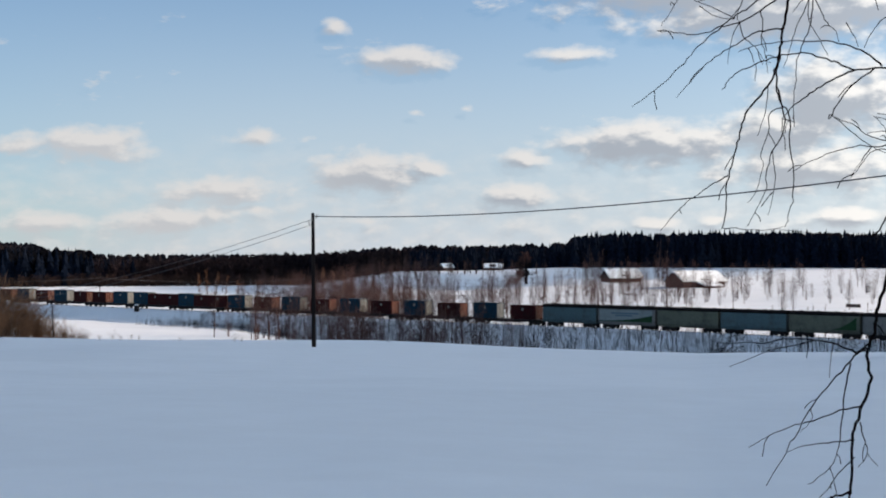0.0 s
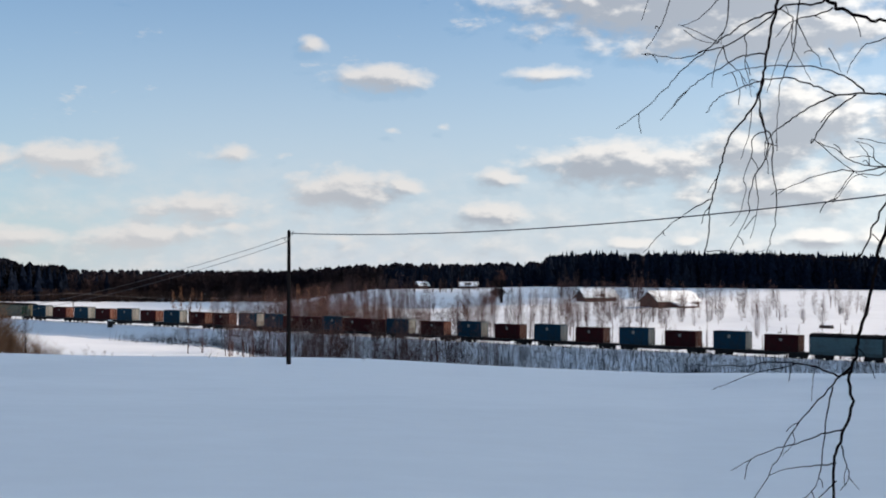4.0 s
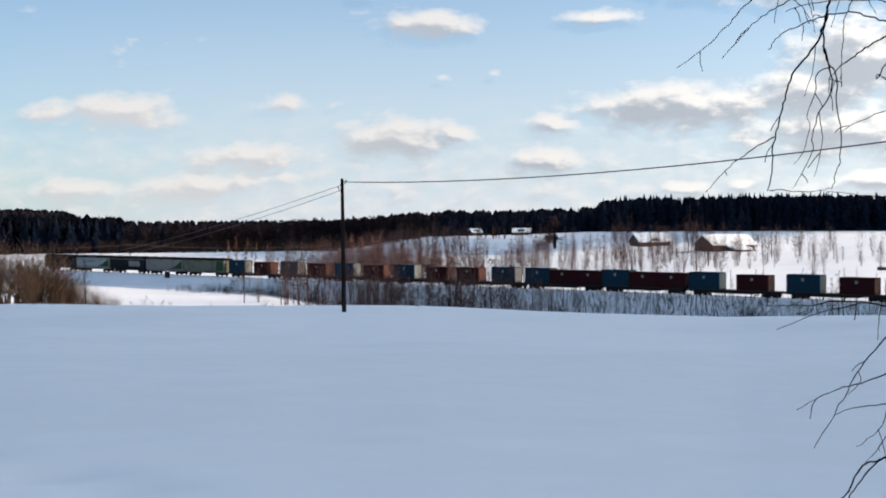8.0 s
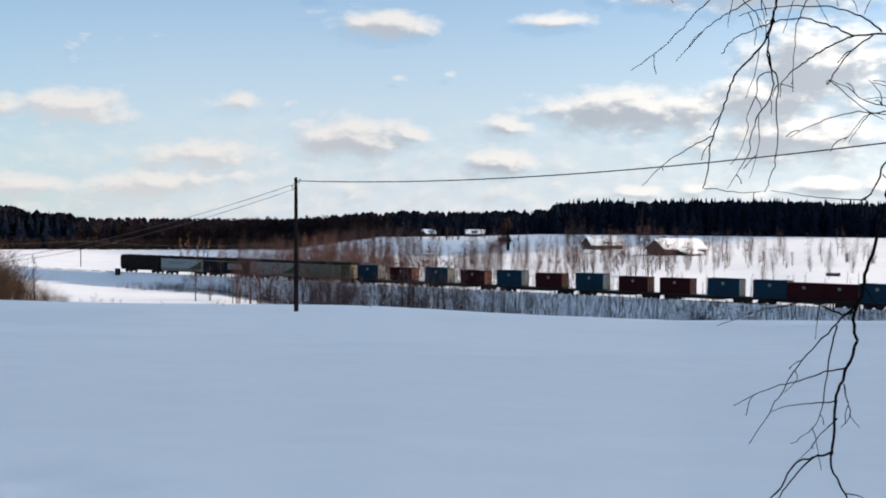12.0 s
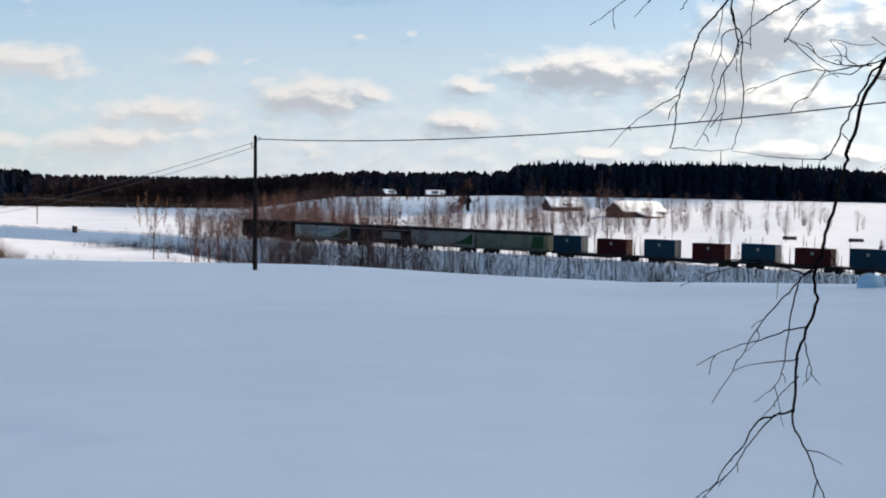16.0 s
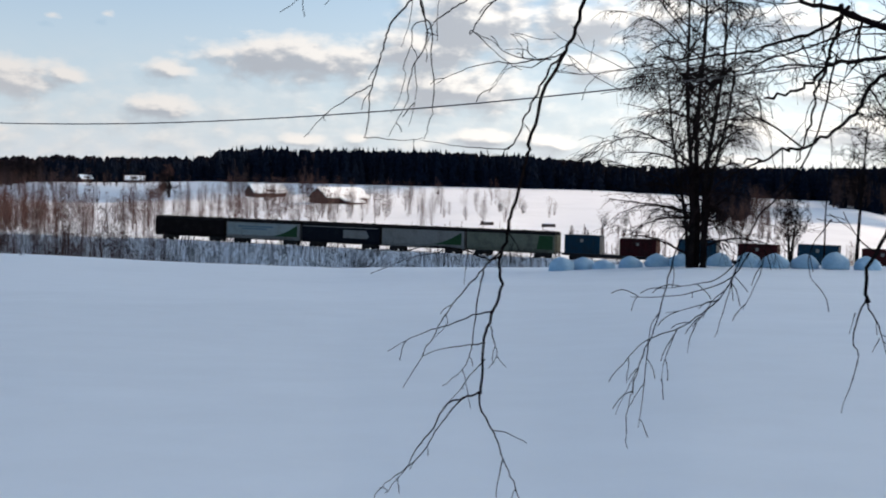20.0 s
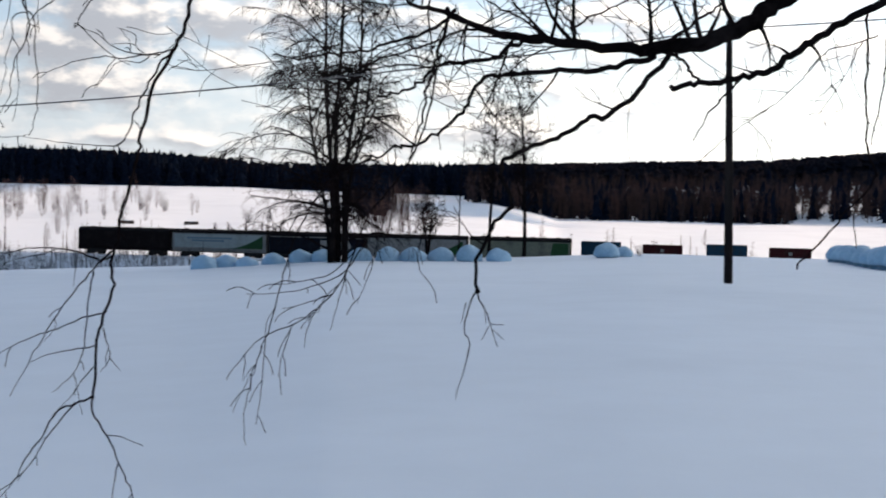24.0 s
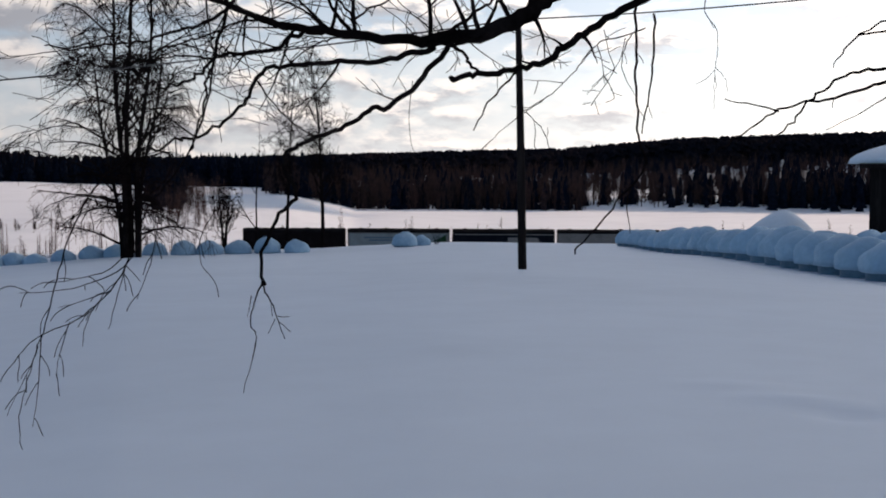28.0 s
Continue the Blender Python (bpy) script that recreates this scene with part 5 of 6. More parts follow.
    # by the farm's field edge
    for az, r, size in ((19.2, 102, 0.8), (18.5, 104, 0.78), (18.0, 103, 0.72), (19.9, 100, 0.8), (17.5, 106, 0.6), (18.75, 103, 0.6), (17.75, 102, 0.5), (17.2, 103, 0.46), (20.6, 100, 0.8), (17.0, 108, 0.5), (16.5, 110, 0.42), (16.0, 108, 0.34), (18.9, 98, 0.5), (15.5, 108, 0.26)):
        plant(willow, at(az, r), size)
    sprigs = [shrub("dry_weed", "thin dark dry stems sticking out of the snow", 1.0, 240 + k, low, "alder", 5, 0.006, "dry weeds on the field", 3) for k in range(3)]
    for az, r, size in ((16.1, 94, 0.6), (15.8, 96, 0.45), (15.2, 95, 0.7), (14.7, 94, 0.5), (14.2, 95, 0.75), (13.9, 93, 0.5), (13.5, 94, 0.6), (13.1, 95, 0.4), (9.1, 92, 0.6), (8.8, 91, 0.4), (11.4, 93, 0.35), (2.4, 88, 0.5), (18.2, 93, 0.8), (18.7, 92, 0.7)):
        plant(sprigs, at(az, r), size)
    bare_tree("young_birch", "slim dark leafless sapling at the field edge", 3.6, 262, stand(at(16.6, 101)), "alder", "far_twig", 1, 1, 5, 14, 0.2, 0.010, 0.0, 0.012, 0.2)
    for az, r, size in ((-39.6, 74.5, 0.2),):
        plant(bushes, at(az, r), size)
    field_tree(at(-3.63, 457))
    shrub("willow_bush", "dense brown bush at the foot of the field tree", 3.2, 226, stand(at(-3.1, 455)), "russet", 60, 0.016, "", 6, 0.8, 0.62)
    # round the barns and up the field
    for az, r, size in ((-6.4, 515, 1.5), (-6.8, 512, 1.2), (-6.9, 500, 1.35), (-6.2, 520, 1.1), (-9.3, 500, 1.7), (-9.6, 490, 1.3), (-9.9, 495, 1.2), (-13.0, 480, 0.9), (1.0, 500, 1.3), (2.5, 480, 1.2)):
        plant(birches, at(az, r), size)
    for az, r, size in ((-18.0, 400, 1.0), (-19.0, 398, 0.9), (-27.5, 330, 1.5), (-28.2, 335, 1.6), (-26.6, 330, 1.2), (-22.5, 340, 1.2), (-23.4, 345, 1.1)):
        plant(bushes, at(az, r), size)


make_scrub()


# ---- the birch over the camera ----
def ang(az, el, r, shift=0.0):
    """A place by its direction from the eye, with the eye moved sideways by shift."""
    k = math.cos(radians(el)) * r
    side = at(az - 90, shift)
    return Vector((-math.sin(radians(az)) * k, math.cos(radians(az)) * k, EYE + math.sin(radians(el)) * r)) + side


def smooth_path(points, per=4):
    """A soft curve through the points."""
    out = []
    n = len(points)
    for i in range(n - 1):
        p0, p1, p2, p3 = points[max(i - 1, 0)], points[i], points[i + 1], points[min(i + 2, n - 1)]
        for k in range(per):
            t = k / per
            out.append(0.5 * ((2 * p1) + (p2 - p0) * t + (2 * p0 - 5 * p1 + 4 * p2 - p3) * t * t + (3 * p1 - p0 - 3 * p2 + p3) * t ** 3))
    out.append(points[-1].copy())
    return out


def bough(tree, name, r, points, r0, r1, twigs=0, seed=0, length=0.4, hang=0.5, deep=1, spread=0.75, shift=0.0):
    """A bough of the near birch through directions (az, el), with random side twigs."""
    rng = random.Random(seed)
    g = Geo()
    path = smooth_path([ang(a, e, r + 0.12 * math.sin(i * 1.7 + seed), shift) for i, (a, e) in enumerate(points)])
    n = len(path)
    wob = [q + Vector((rng.uniform(-1, 1), rng.uniform(-1, 1), rng.uniform(-1, 1))) * min(0.012, r0 * 0.9) for q in path]
    rad = [r0 + (r1 - r0) * (k / (n - 1)) ** 0.8 for k in range(n)]
    g.tube(wob, rad, 7 if r0 > 0.012 else 5)
    for k in range(twigs):
        i = rng.randrange(int(n * 0.15), n - 1)
        d = (wob[i + 1] - wob[i]).normalized()
        turn = Vector((rng.uniform(-1, 1), rng.uniform(-0.6, 0.6), rng.uniform(-0.8, 0.8)))
        turn = (turn - d * turn.dot(d)).normalized()
        limb(g, wob[i], d * (1 - spread) + turn * spread + Vector((0, 0, -hang * 0.4)), length * rng.uniform(0.5, 1.15), max(min(rad[i] * 0.5, 0.012 if r0 > 0.0145 else 0.005), 0.0024), rng, deep, 0.2, hang * 0.24 + 0.03, 4, 3, 0.55, 0.0, None, 0.0019, 6)
    return part(name, g, "bark" if r0 > 0.012 else "twig", tree, "", True)


SWAY = []      # (branch, its upper end, the axis about which it swings)


def make_near_birch():
    base = at(-92, 4.6)
    z = ground_z(base)
    tree = thing("birch_tree", "old leafless birch with drooping twigs over the viewpoint", "tree", Matrix.Translation((base.x, base.y, z)))
    back = Matrix.Translation((-base.x, -base.y, -z))
    g = Geo()
    trunk_top = Vector((base.x - 0.3, base.y + 0.5, z + 9.0))
    trunk = smooth_path([Vector((base.x, base.y, z - 0.5)), Vector((base.x + 0.1, base.y, z + 2.0)), Vector((base.x - 0.1, base.y + 0.2, z + 5.0)), trunk_top])
    g.tube(trunk, [0.24 - 0.012 * k for k in range(len(trunk))], 12)
    made = [part("trunk", g, "birch", tree, "white birch trunk", True)]

    def link(points, r0, r1):
        gg = Geo()
        path = smooth_path(points)
        gg.tube(path, [r0 + (r1 - r0) * k / (len(path) - 1) for k in range(len(path))], 8)
        made.append(part("limb", gg, "bark", tree, "", True))

    high = Vector((base.x - 0.1, base.y + 0.2, z + 4.2))
    link([high, ang(-75, 18, 5.4), ang(-57, 12, 6.0), ang(-45.42, 8.19, 6.1, 0.12)], 0.075, 0.045)
    link([high, ang(-78, 15, 5.0), ang(-62, 9.0, 6.0), ang(-50.80, 7.79, 6.0)], 0.05, 0.026)
    link([high, ang(-82, 11, 4.6), ang(-68, 5.0, 5.0), ang(-61.0, 4.05, 5.0)], 0.03, 0.011)
    link([trunk[-3], ang(-60, 42, 4.8), ang(-36, 26, 5.0), ang(-21.74, 11.89, 5.0)], 0.05, 0.015)
    link([trunk[-3], ang(-50, 46, 4.8), ang(-24, 28, 5.0), ang(-14.67, 12.85, 5.0)], 0.05, 0.014)
    link([ang(-36, 26, 5.0), ang(-28, 18, 5.0), ang(-20.4, 12.5, 5.0), ang(-19.99, 10.74, 5.0)], 0.012, 0.004)
    link([ang(-24, 28, 5.0), ang(-18, 17, 5.0), ang(-15.65, 12.5, 5.0)], 0.014, 0.007)

    # the heavy limb and what grows from it
    T = 0.137
    made.append(bough(tree, "limb", 6.0, [(-45.42, 8.19), (-43.98, 7.25), (-42.77, 6.4), (-40.82, 5.74), (-38.85, 5.57)], 0.0470, 0.0300, 7, 1, 0.6, -0.2, 2, 0.75, T))
    made.append(bough(tree, "limb", 6.0, [(-38.85, 5.57), (-36.4, 5.72), (-34.45, 6.04), (-32.26, 6.23), (-30.58, 6.89), (-29.18, 7.28), (-27.68, 8.08)], 0.0265, 0.0070, 15, 2, 0.55, -0.2, 2, 0.75, T))
    # the fan of fine twigs above the fields
    fan = [bough(tree, "branch", 5.0, [(-14.67, 12.85), (-14.54, 11.93), (-14.42, 11.1), (-14.17, 9.97), (-14.07, 9.13), (-13.86, 8.3), (-13.66, 7.67), (-13.19, 6.99), (-12.57, 6.2), (-12.36, 5.38), (-12.09, 4.5), (-11.81, 3.56), (-11.74, 2.48), (-11.65, 1.31)], 0.0062, 0.0022, 2, 61, 0.1, 0.5, 0, 0.6)]
    fan.append(bough(fan[0], "twig", 5.0, [(-11.81, 3.56), (-11.22, 3.25), (-10.59, 2.81), (-9.96, 2.36), (-9.39, 1.73), (-8.98, 1.24)], 0.0026, 0.0011, 1, 62, 0.08, 0.5, 0, 0.6))
    fan.append(bough(fan[0], "twig", 5.0, [(-14.02, 8.58), (-13.88, 7.97), (-13.85, 7.35), (-14.04, 6.59), (-14.36, 6.15), (-14.4, 4.96), (-14.57, 3.71), (-14.54, 2.7), (-14.36, 1.82), (-14.18, 1.32)], 0.0042, 0.0014, 1, 63, 0.08, 0.5, 0, 0.6))
    fan.append(bough(fan[0], "twig", 5.0, [(-13.85, 7.35), (-14.18, 6.15), (-14.12, 5.34), (-13.69, 4.6), (-13.45, 3.6), (-13.38, 2.84), (-12.95, 2.02), (-12.64, 1.39)], 0.0034, 0.0011, 2, 64, 0.09, 0.5, 0, 0.6))
    fan.append(bough(fan[0], "twig", 5.0, [(-13.69, 4.6), (-13.75, 3.97), (-13.79, 3.21), (-13.51, 1.89)], 0.0022, 0.001, 1, 65, 0.07, 0.5, 0, 0.6))
    fan.append(bough(fan[0], "twig", 5.0, [(-14.12, 6.41), (-13.57, 6.23), (-13.51, 5.36), (-13.2, 4.48), (-13.3, 3.98), (-13.01, 2.97), (-12.68, 2.41)], 0.0024, 0.001, 1, 66, 0.07, 0.5, 0, 0.6))
    fan.append(bough(fan[0], "twig", 5.0, [(-13.52, 7.42), (-13.39, 6.24), (-13.08, 5.24)], 0.002, 0.001, 0, 67, 0.07, 0.5, 0, 0.6))
    made.append(bough(tree, "twig", 5.0, [(-16.68, 11.99), (-16.27, 11.7), (-15.04, 11.7), (-14.52, 11.51), (-13.59, 11.18), (-12.91, 10.79), (-12.28, 10.39), (-11.8, 10.08), (-10.96, 9.42), (-10.32, 8.79), (-9.57, 8.05), (-8.72, 7.31), (-7.8, 6.56)], 0.0046, 0.0013, 2, 68, 0.1, 0.5, 0, 0.6))
    made.append(bough(tree, "twig", 5.0, [(-14.47, 11.41), (-14.0, 11.01), (-13.17, 10.52), (-12.33, 10.07), (-11.48, 9.88), (-10.95, 9.68), (-10.1, 9.64), (-9.35, 9.76), (-8.81, 9.79)], 0.0036, 0.0013, 1, 69, 0.08, 0.5, 0, 0.6))
    made.append(bough(tree, "twig", 5.0, [(-14.17, 9.73), (-13.49, 9.69), (-12.86, 9.53), (-12.34, 9.23), (-11.7, 8.87), (-10.96, 8.35), (-10.43, 7.83), (-9.67, 7.0)], 0.0034, 0.0012, 1, 70, 0.08, 0.5, 0, 0.6))
    made.append(bough(tree, "twig", 5.0, [(-12.33, 10.07), (-12.02, 9.45), (-11.81, 8.34)], 0.0022, 0.001, 0, 71, 0.08, 0.5, 0, 0.6))
    made.append(bough(tree, "twig", 5.0, [(-12.33, 10.07), (-12.44, 9.49), (-12.97, 9.0), (-13.29, 8.52), (-13.6, 8.3)], 0.0024, 0.001, 1, 72, 0.08, 0.5, 0, 0.6))
    made.append(bough(tree, "twig", 5.0, [(-12.5, 12.41), (-12.49, 11.27), (-12.33, 10.7), (-11.91, 10.19), (-11.27, 9.78)], 0.003, 0.0012, 1, 73, 0.08, 0.5, 0, 0.6))
    made.append(bough(tree, "twig", 5.0, [(-12.16, 12.11), (-11.26, 11.25), (-10.57, 10.95)], 0.0022, 0.001, 0, 74, 0.08, 0.5, 0, 0.6))
    made.append(bough(tree, "twig", 5.0, [(-10.39, 11.04), (-11.37, 10.62), (-12.12, 10.23)], 0.0012, 0.002, 0, 75, 0.08, 0.5, 0, 0.6))
    made.append(bough(tree, "twig", 5.0, [(-10.63, 10.8), (-11.16, 10.41), (-11.91, 10.19)], 0.002, 0.001, 0, 75, 0.08, 0.5, 0, 0.6))
    made.append(bough(tree, "twig", 5.0, [(-10.13, 12.28), (-9.87, 11.5), (-9.5, 10.71), (-9.02, 10.03)], 0.0024, 0.001, 1, 76, 0.08, 0.5, 0, 0.6))
    made.append(bough(tree, "twig", 5.0, [(-9.16, 12.3), (-8.95, 11.62), (-8.8, 11.25)], 0.002, 0.001, 0, 77, 0.08, 0.5, 0, 0.6))
    made.append(bough(tree, "twig", 5.0, [(-13.17, 10.52), (-13.28, 9.99), (-13.23, 9.26), (-13.44, 8.52), (-13.5, 7.88)], 0.0024, 0.001, 1, 78, 0.07, 0.5, 0, 0.6))
    made.append(bough(tree, "twig", 5.0, [(-19.5, 7.77), (-18.91, 7.84), (-18.11, 7.97), (-16.95, 7.9), (-16.39, 8.18), (-15.67, 8.46), (-14.95, 8.69), (-14.02, 8.61), (-13.18, 8.36), (-12.45, 8.06), (-11.92, 7.7), (-11.63, 7.28)], 0.0044, 0.0016, 2, 79, 0.1, 0.5, 0, 0.6))
    made.append(bough(tree, "twig", 5.0, [(-18.11, 8.02), (-17.46, 8.56), (-17.0, 8.84), (-16.18, 9.07), (-15.26, 9.18), (-14.22, 9.18), (-13.18, 9.05), (-12.29, 8.86)], 0.0038, 0.0013, 1, 80, 0.1, 0.5, 0, 0.6))
    made.append(bough(tree, "twig", 5.0, [(-17.0, 7.9), (-16.5, 7.7), (-15.68, 7.25), (-15.06, 6.9), (-14.55, 6.49), (-14.19, 6.07), (-14.04, 5.43)], 0.004, 0.0016, 1, 81, 0.08, 0.5, 0, 0.6))
    made.append(bough(tree, "twig", 5.0, [(-15.5, 12.3), (-15.4, 11.07), (-15.26, 9.93), (-14.95, 9.11), (-14.7, 8.38), (-14.65, 7.54), (-14.55, 6.91), (-14.53, 5.96)], 0.003, 0.0012, 1, 82, 0.08, 0.5, 0, 0.6))
    made.append(bough(tree, "twig", 5.0, [(-14.63, 11.56), (-15.14, 11.23), (-15.2, 10.92), (-15.15, 10.04), (-15.57, 9.35), (-15.93, 8.56)], 0.0026, 0.0011, 1, 83, 0.07, 0.5, 0, 0.6))
    made.append(bough(tree, "twig", 5.0, [(-15.4, 11.07), (-15.67, 10.33), (-15.98, 9.8), (-16.28, 9.53), (-16.41, 9.06)], 0.0024, 0.0011, 1, 84, 0.07, 0.5, 0, 0.6))
    made.append(bough(tree, "twig", 5.0, [(-15.15, 10.92), (-15.05, 10.56), (-14.64, 9.69), (-14.43, 8.91), (-14.13, 8.08)], 0.0024, 0.001, 0, 85, 0.07, 0.5, 0, 0.6))
    made.append(bough(tree, "twig", 5.0, [(-19.59, 10.47), (-18.9, 10.15), (-18.2, 9.92), (-17.8, 9.53), (-17.4, 8.82)], 0.003, 0.0013, 0, 86, 0.07, 0.5, 0, 0.6))
    made.append(bough(tree, "twig", 5.0, [(-16.69, 9.83), (-17.0, 9.3), (-17.2, 8.83)], 0.0022, 0.001, 0, 87, 0.07, 0.5, 0, 0.6))
    made.append(bough(tree, "branch", 5.0, [(-15.65, 12.5), (-16.58, 11.84), (-17.19, 11.4), (-18.2, 11.05), (-18.97, 10.84), (-19.99, 10.74)], 0.0078, 0.005, 1, 88, 0.12, 0.5, 0, 0.6))
    made.append(bough(tree, "twig", 5.0, [(-16.89, 11.47), (-16.17, 11.24), (-15.45, 11.12), (-14.94, 10.88), (-14.53, 10.37)], 0.0034, 0.0012, 1, 89, 0.08, 0.5, 0, 0.6))
    made.append(bough(tree, "twig", 5.0, [(-17.81, 7.88), (-16.91, 7.28), (-16.5, 6.76), (-16.04, 5.93), (-16.09, 6.04), (-16.83, 5.4), (-17.72, 4.7), (-18.27, 4.44)], 0.0032, 0.0013, 1, 90, 0.08, 0.5, 0, 0.6))
    made.append(bough(tree, "twig", 5.0, [(-19.54, 4.88), (-18.7, 4.87), (-18.11, 4.68), (-17.27, 4.75), (-16.31, 4.56), (-15.47, 4.25), (-14.5, 3.75)], 0.0034, 0.0011, 1, 91, 0.1, 0.5, 0, 0.6))
    made.append(bough(tree, "twig", 5.0, [(-17.72, 4.7), (-17.3, 4.15), (-16.89, 3.44)], 0.0022, 0.001, 0, 92, 0.07, 0.5, 0, 0.6))
    made.append(bough(tree, "twig", 5.0, [(-18.87, 4.93), (-18.51, 5.26), (-18.5, 5.67), (-17.83, 5.95)], 0.0024, 0.001, 0, 93, 0.07, 0.5, 0, 0.6))
    made.append(bough(tree, "twig", 5.0, [(-18.51, 5.26), (-18.09, 5.34), (-17.5, 5.27)], 0.002, 0.001, 0, 94, 0.07, 0.5, 0, 0.6))
    fan.append(bough(fan[0], "twig", 5.0, [(-11.65, 1.31), (-12.09, 1.36), (-12.58, 1.27), (-13.57, 1.26), (-14.12, 1.38)], 0.0022, 0.001, 1, 95, 0.06, 0.5, 0, 0.6))
    # the long hanging branch
    hang = [bough(tree, "branch", 5.0, [(-21.74, 11.89), (-21.34, 9.57), (-20.85, 7.45), (-20.48, 6.01), (-20.13, 5.28), (-19.39, 3.82), (-18.88, 2.1), (-18.66, 0.99), (-18.44, -0.12), (-18.06, -1.61), (-17.84, -2.73), (-17.55, -3.8), (-17.64, -4.88), (-17.37, -6.06), (-17.02, -7.03), (-16.91, -8.28), (-16.79, -9.67)], 0.008, 0.0052, 1, 96, 0.12, 0.5, 0, 0.6)]
    hang.append(bough(hang[0], "twig", 5.0, [(-16.79, -9.67), (-16.8, -10.25), (-17.43, -11.32), (-17.9, -12.46), (-18.37, -13.45), (-18.69, -14.3)], 0.0046, 0.0018, 1, 97, 0.1, 0.5, 0, 0.6))
    hang.append(bough(hang[0], "twig", 5.0, [(-17.43, -11.29), (-18.02, -11.38), (-18.92, -11.78)], 0.0026, 0.0012, 0, 98, 0.08, 0.5, 0, 0.6))
    hang.append(bough(hang[0], "twig", 5.0, [(-17.9, -12.46), (-17.7, -13.33), (-17.65, -14.26)], 0.003, 0.0014, 0, 99, 0.08, 0.5, 0, 0.6))
    hang.append(bough(hang[0], "twig", 5.0, [(-16.79, -9.67), (-16.05, -9.91), (-15.39, -10.21), (-14.74, -11.24), (-14.09, -12.12), (-13.59, -12.99), (-12.92, -13.43), (-12.49, -13.82)], 0.0046, 0.0014, 3, 100, 0.07, 0.5, 0, 0.6))
    hang.append(bough(hang[0], "twig", 5.0, [(-16.05, -9.91), (-15.47, -10.58), (-14.89, -11.39), (-14.32, -12.26), (-13.44, -13.21), (-12.71, -14.08)], 0.0036, 0.0013, 3, 101, 0.06, 0.5, 0, 0.6))
    hang.append(bough(hang[0], "twig", 5.0, [(-17.53, -3.7), (-17.1, -3.93), (-16.67, -4.46), (-15.87, -5.36), (-15.16, -6.41), (-14.66, -7.3), (-14.16, -8.19), (-13.44, -9.52)], 0.004, 0.0014, 1, 102, 0.08, 0.5, 0, 0.6))
    hang.append(bough(hang[0], "twig", 5.0, [(-17.33, -6.06), (-16.41, -6.31), (-15.53, -6.7), (-14.65, -6.98), (-13.77, -7.32), (-12.67, -7.96)], 0.0034, 0.0013, 1, 103, 0.08, 0.5, 0, 0.6))
    hang.append(bough(hang[0], "twig", 5.0, [(-16.96, -7.51), (-16.15, -7.64), (-15.26, -7.76), (-14.23, -8.13)], 0.003, 0.0012, 0, 104, 0.08, 0.5, 0, 0.6))
    hang.append(bough(hang[0], "twig", 5.0, [(-16.81, -4.38), (-16.62, -5.49), (-16.44, -7.26), (-16.31, -8.0), (-16.02, -8.67), (-15.15, -9.42)], 0.0034, 0.0012, 1, 105, 0.07, 0.5, 0, 0.6))
    hang.append(bough(hang[0], "twig", 5.0, [(-16.98, -8.2), (-16.33, -8.95), (-15.9, -9.62), (-15.17, -10.36)], 0.0026, 0.001, 1, 106, 0.07, 0.5, 0, 0.6))
    hang.append(bough(hang[0], "twig", 5.0, [(-17.24, -6.8), (-17.41, -7.53), (-17.52, -8.04), (-17.14, -8.64)], 0.003, 0.0012, 1, 107, 0.06, 0.5, 0, 0.6))
    hang.append(bough(hang[0], "twig", 5.0, [(-17.52, -8.04), (-17.92, -8.54)], 0.002, 0.001, 0, 108, 0.06, 0.5, 0, 0.6))
    hang.append(bough(hang[0], "twig", 5.0, [(-16.02, -8.67), (-16.19, -9.32), (-16.39, -10.41)], 0.0022, 0.001, 0, 109, 0.06, 0.5, 0, 0.6))
    hang.append(bough(hang[0], "twig", 5.0, [(-15.23, -6.34), (-15.27, -6.7), (-14.8, -7.3)], 0.002, 0.001, 0, 110, 0.06, 0.5, 0, 0.6))
    hang.append(bough(hang[0], "twig", 5.0, [(-17.53, -3.54), (-17.12, -3.87), (-16.62, -3.68), (-16.13, -3.52), (-15.37, -3.42), (-14.36, -3.38), (-13.42, -3.52), (-12.38, -3.55), (-11.17, -3.55)], 0.0048, 0.0013, 1, 111, 0.1, 0.5, 0, 0.6))
    hang.append(bough(hang[0], "twig", 5.0, [(-15.29, -3.45), (-14.78, -3.59), (-13.93, -3.79), (-12.99, -4.1), (-11.91, -4.59)], 0.0026, 0.001, 0, 112, 0.1, 0.5, 0, 0.6))
    hang.append(bough(hang[0], "twig", 5.0, [(-16.17, -3.52), (-16.08, -4.0), (-16.0, -4.95)], 0.0022, 0.001, 0, 113, 0.06, 0.5, 0, 0.6))
    hang.append(bough(hang[0], "twig", 5.0, [(-20.13, 5.23), (-19.47, 4.42), (-18.96, 3.44), (-18.5, 2.46), (-18.23, 1.59), (-17.8, 1.04)], 0.0052, 0.0028, 1, 114, 0.08, 0.5, 0, 0.6))
    hang.append(bough(hang[0], "twig", 5.0, [(-18.46, 2.09), (-18.76, 1.65), (-18.73, 1.24)], 0.0024, 0.001, 0, 115, 0.08, 0.5, 0, 0.6))
    hang.append(bough(hang[0], "twig", 5.0, [(-20.14, 5.16), (-19.17, 4.9), (-18.31, 4.94), (-17.56, 5.19), (-16.94, 5.66), (-16.14, 5.98)], 0.0032, 0.0012, 2, 116, 0.08, 0.5, 0, 0.6))
    hang.append(bough(hang[0], "twig", 5.0, [(-19.17, 4.9), (-18.69, 4.53), (-17.83, 4.56), (-17.23, 3.89), (-16.85, 3.4)], 0.0026, 0.001, 1, 117, 0.08, 0.5, 0, 0.6))
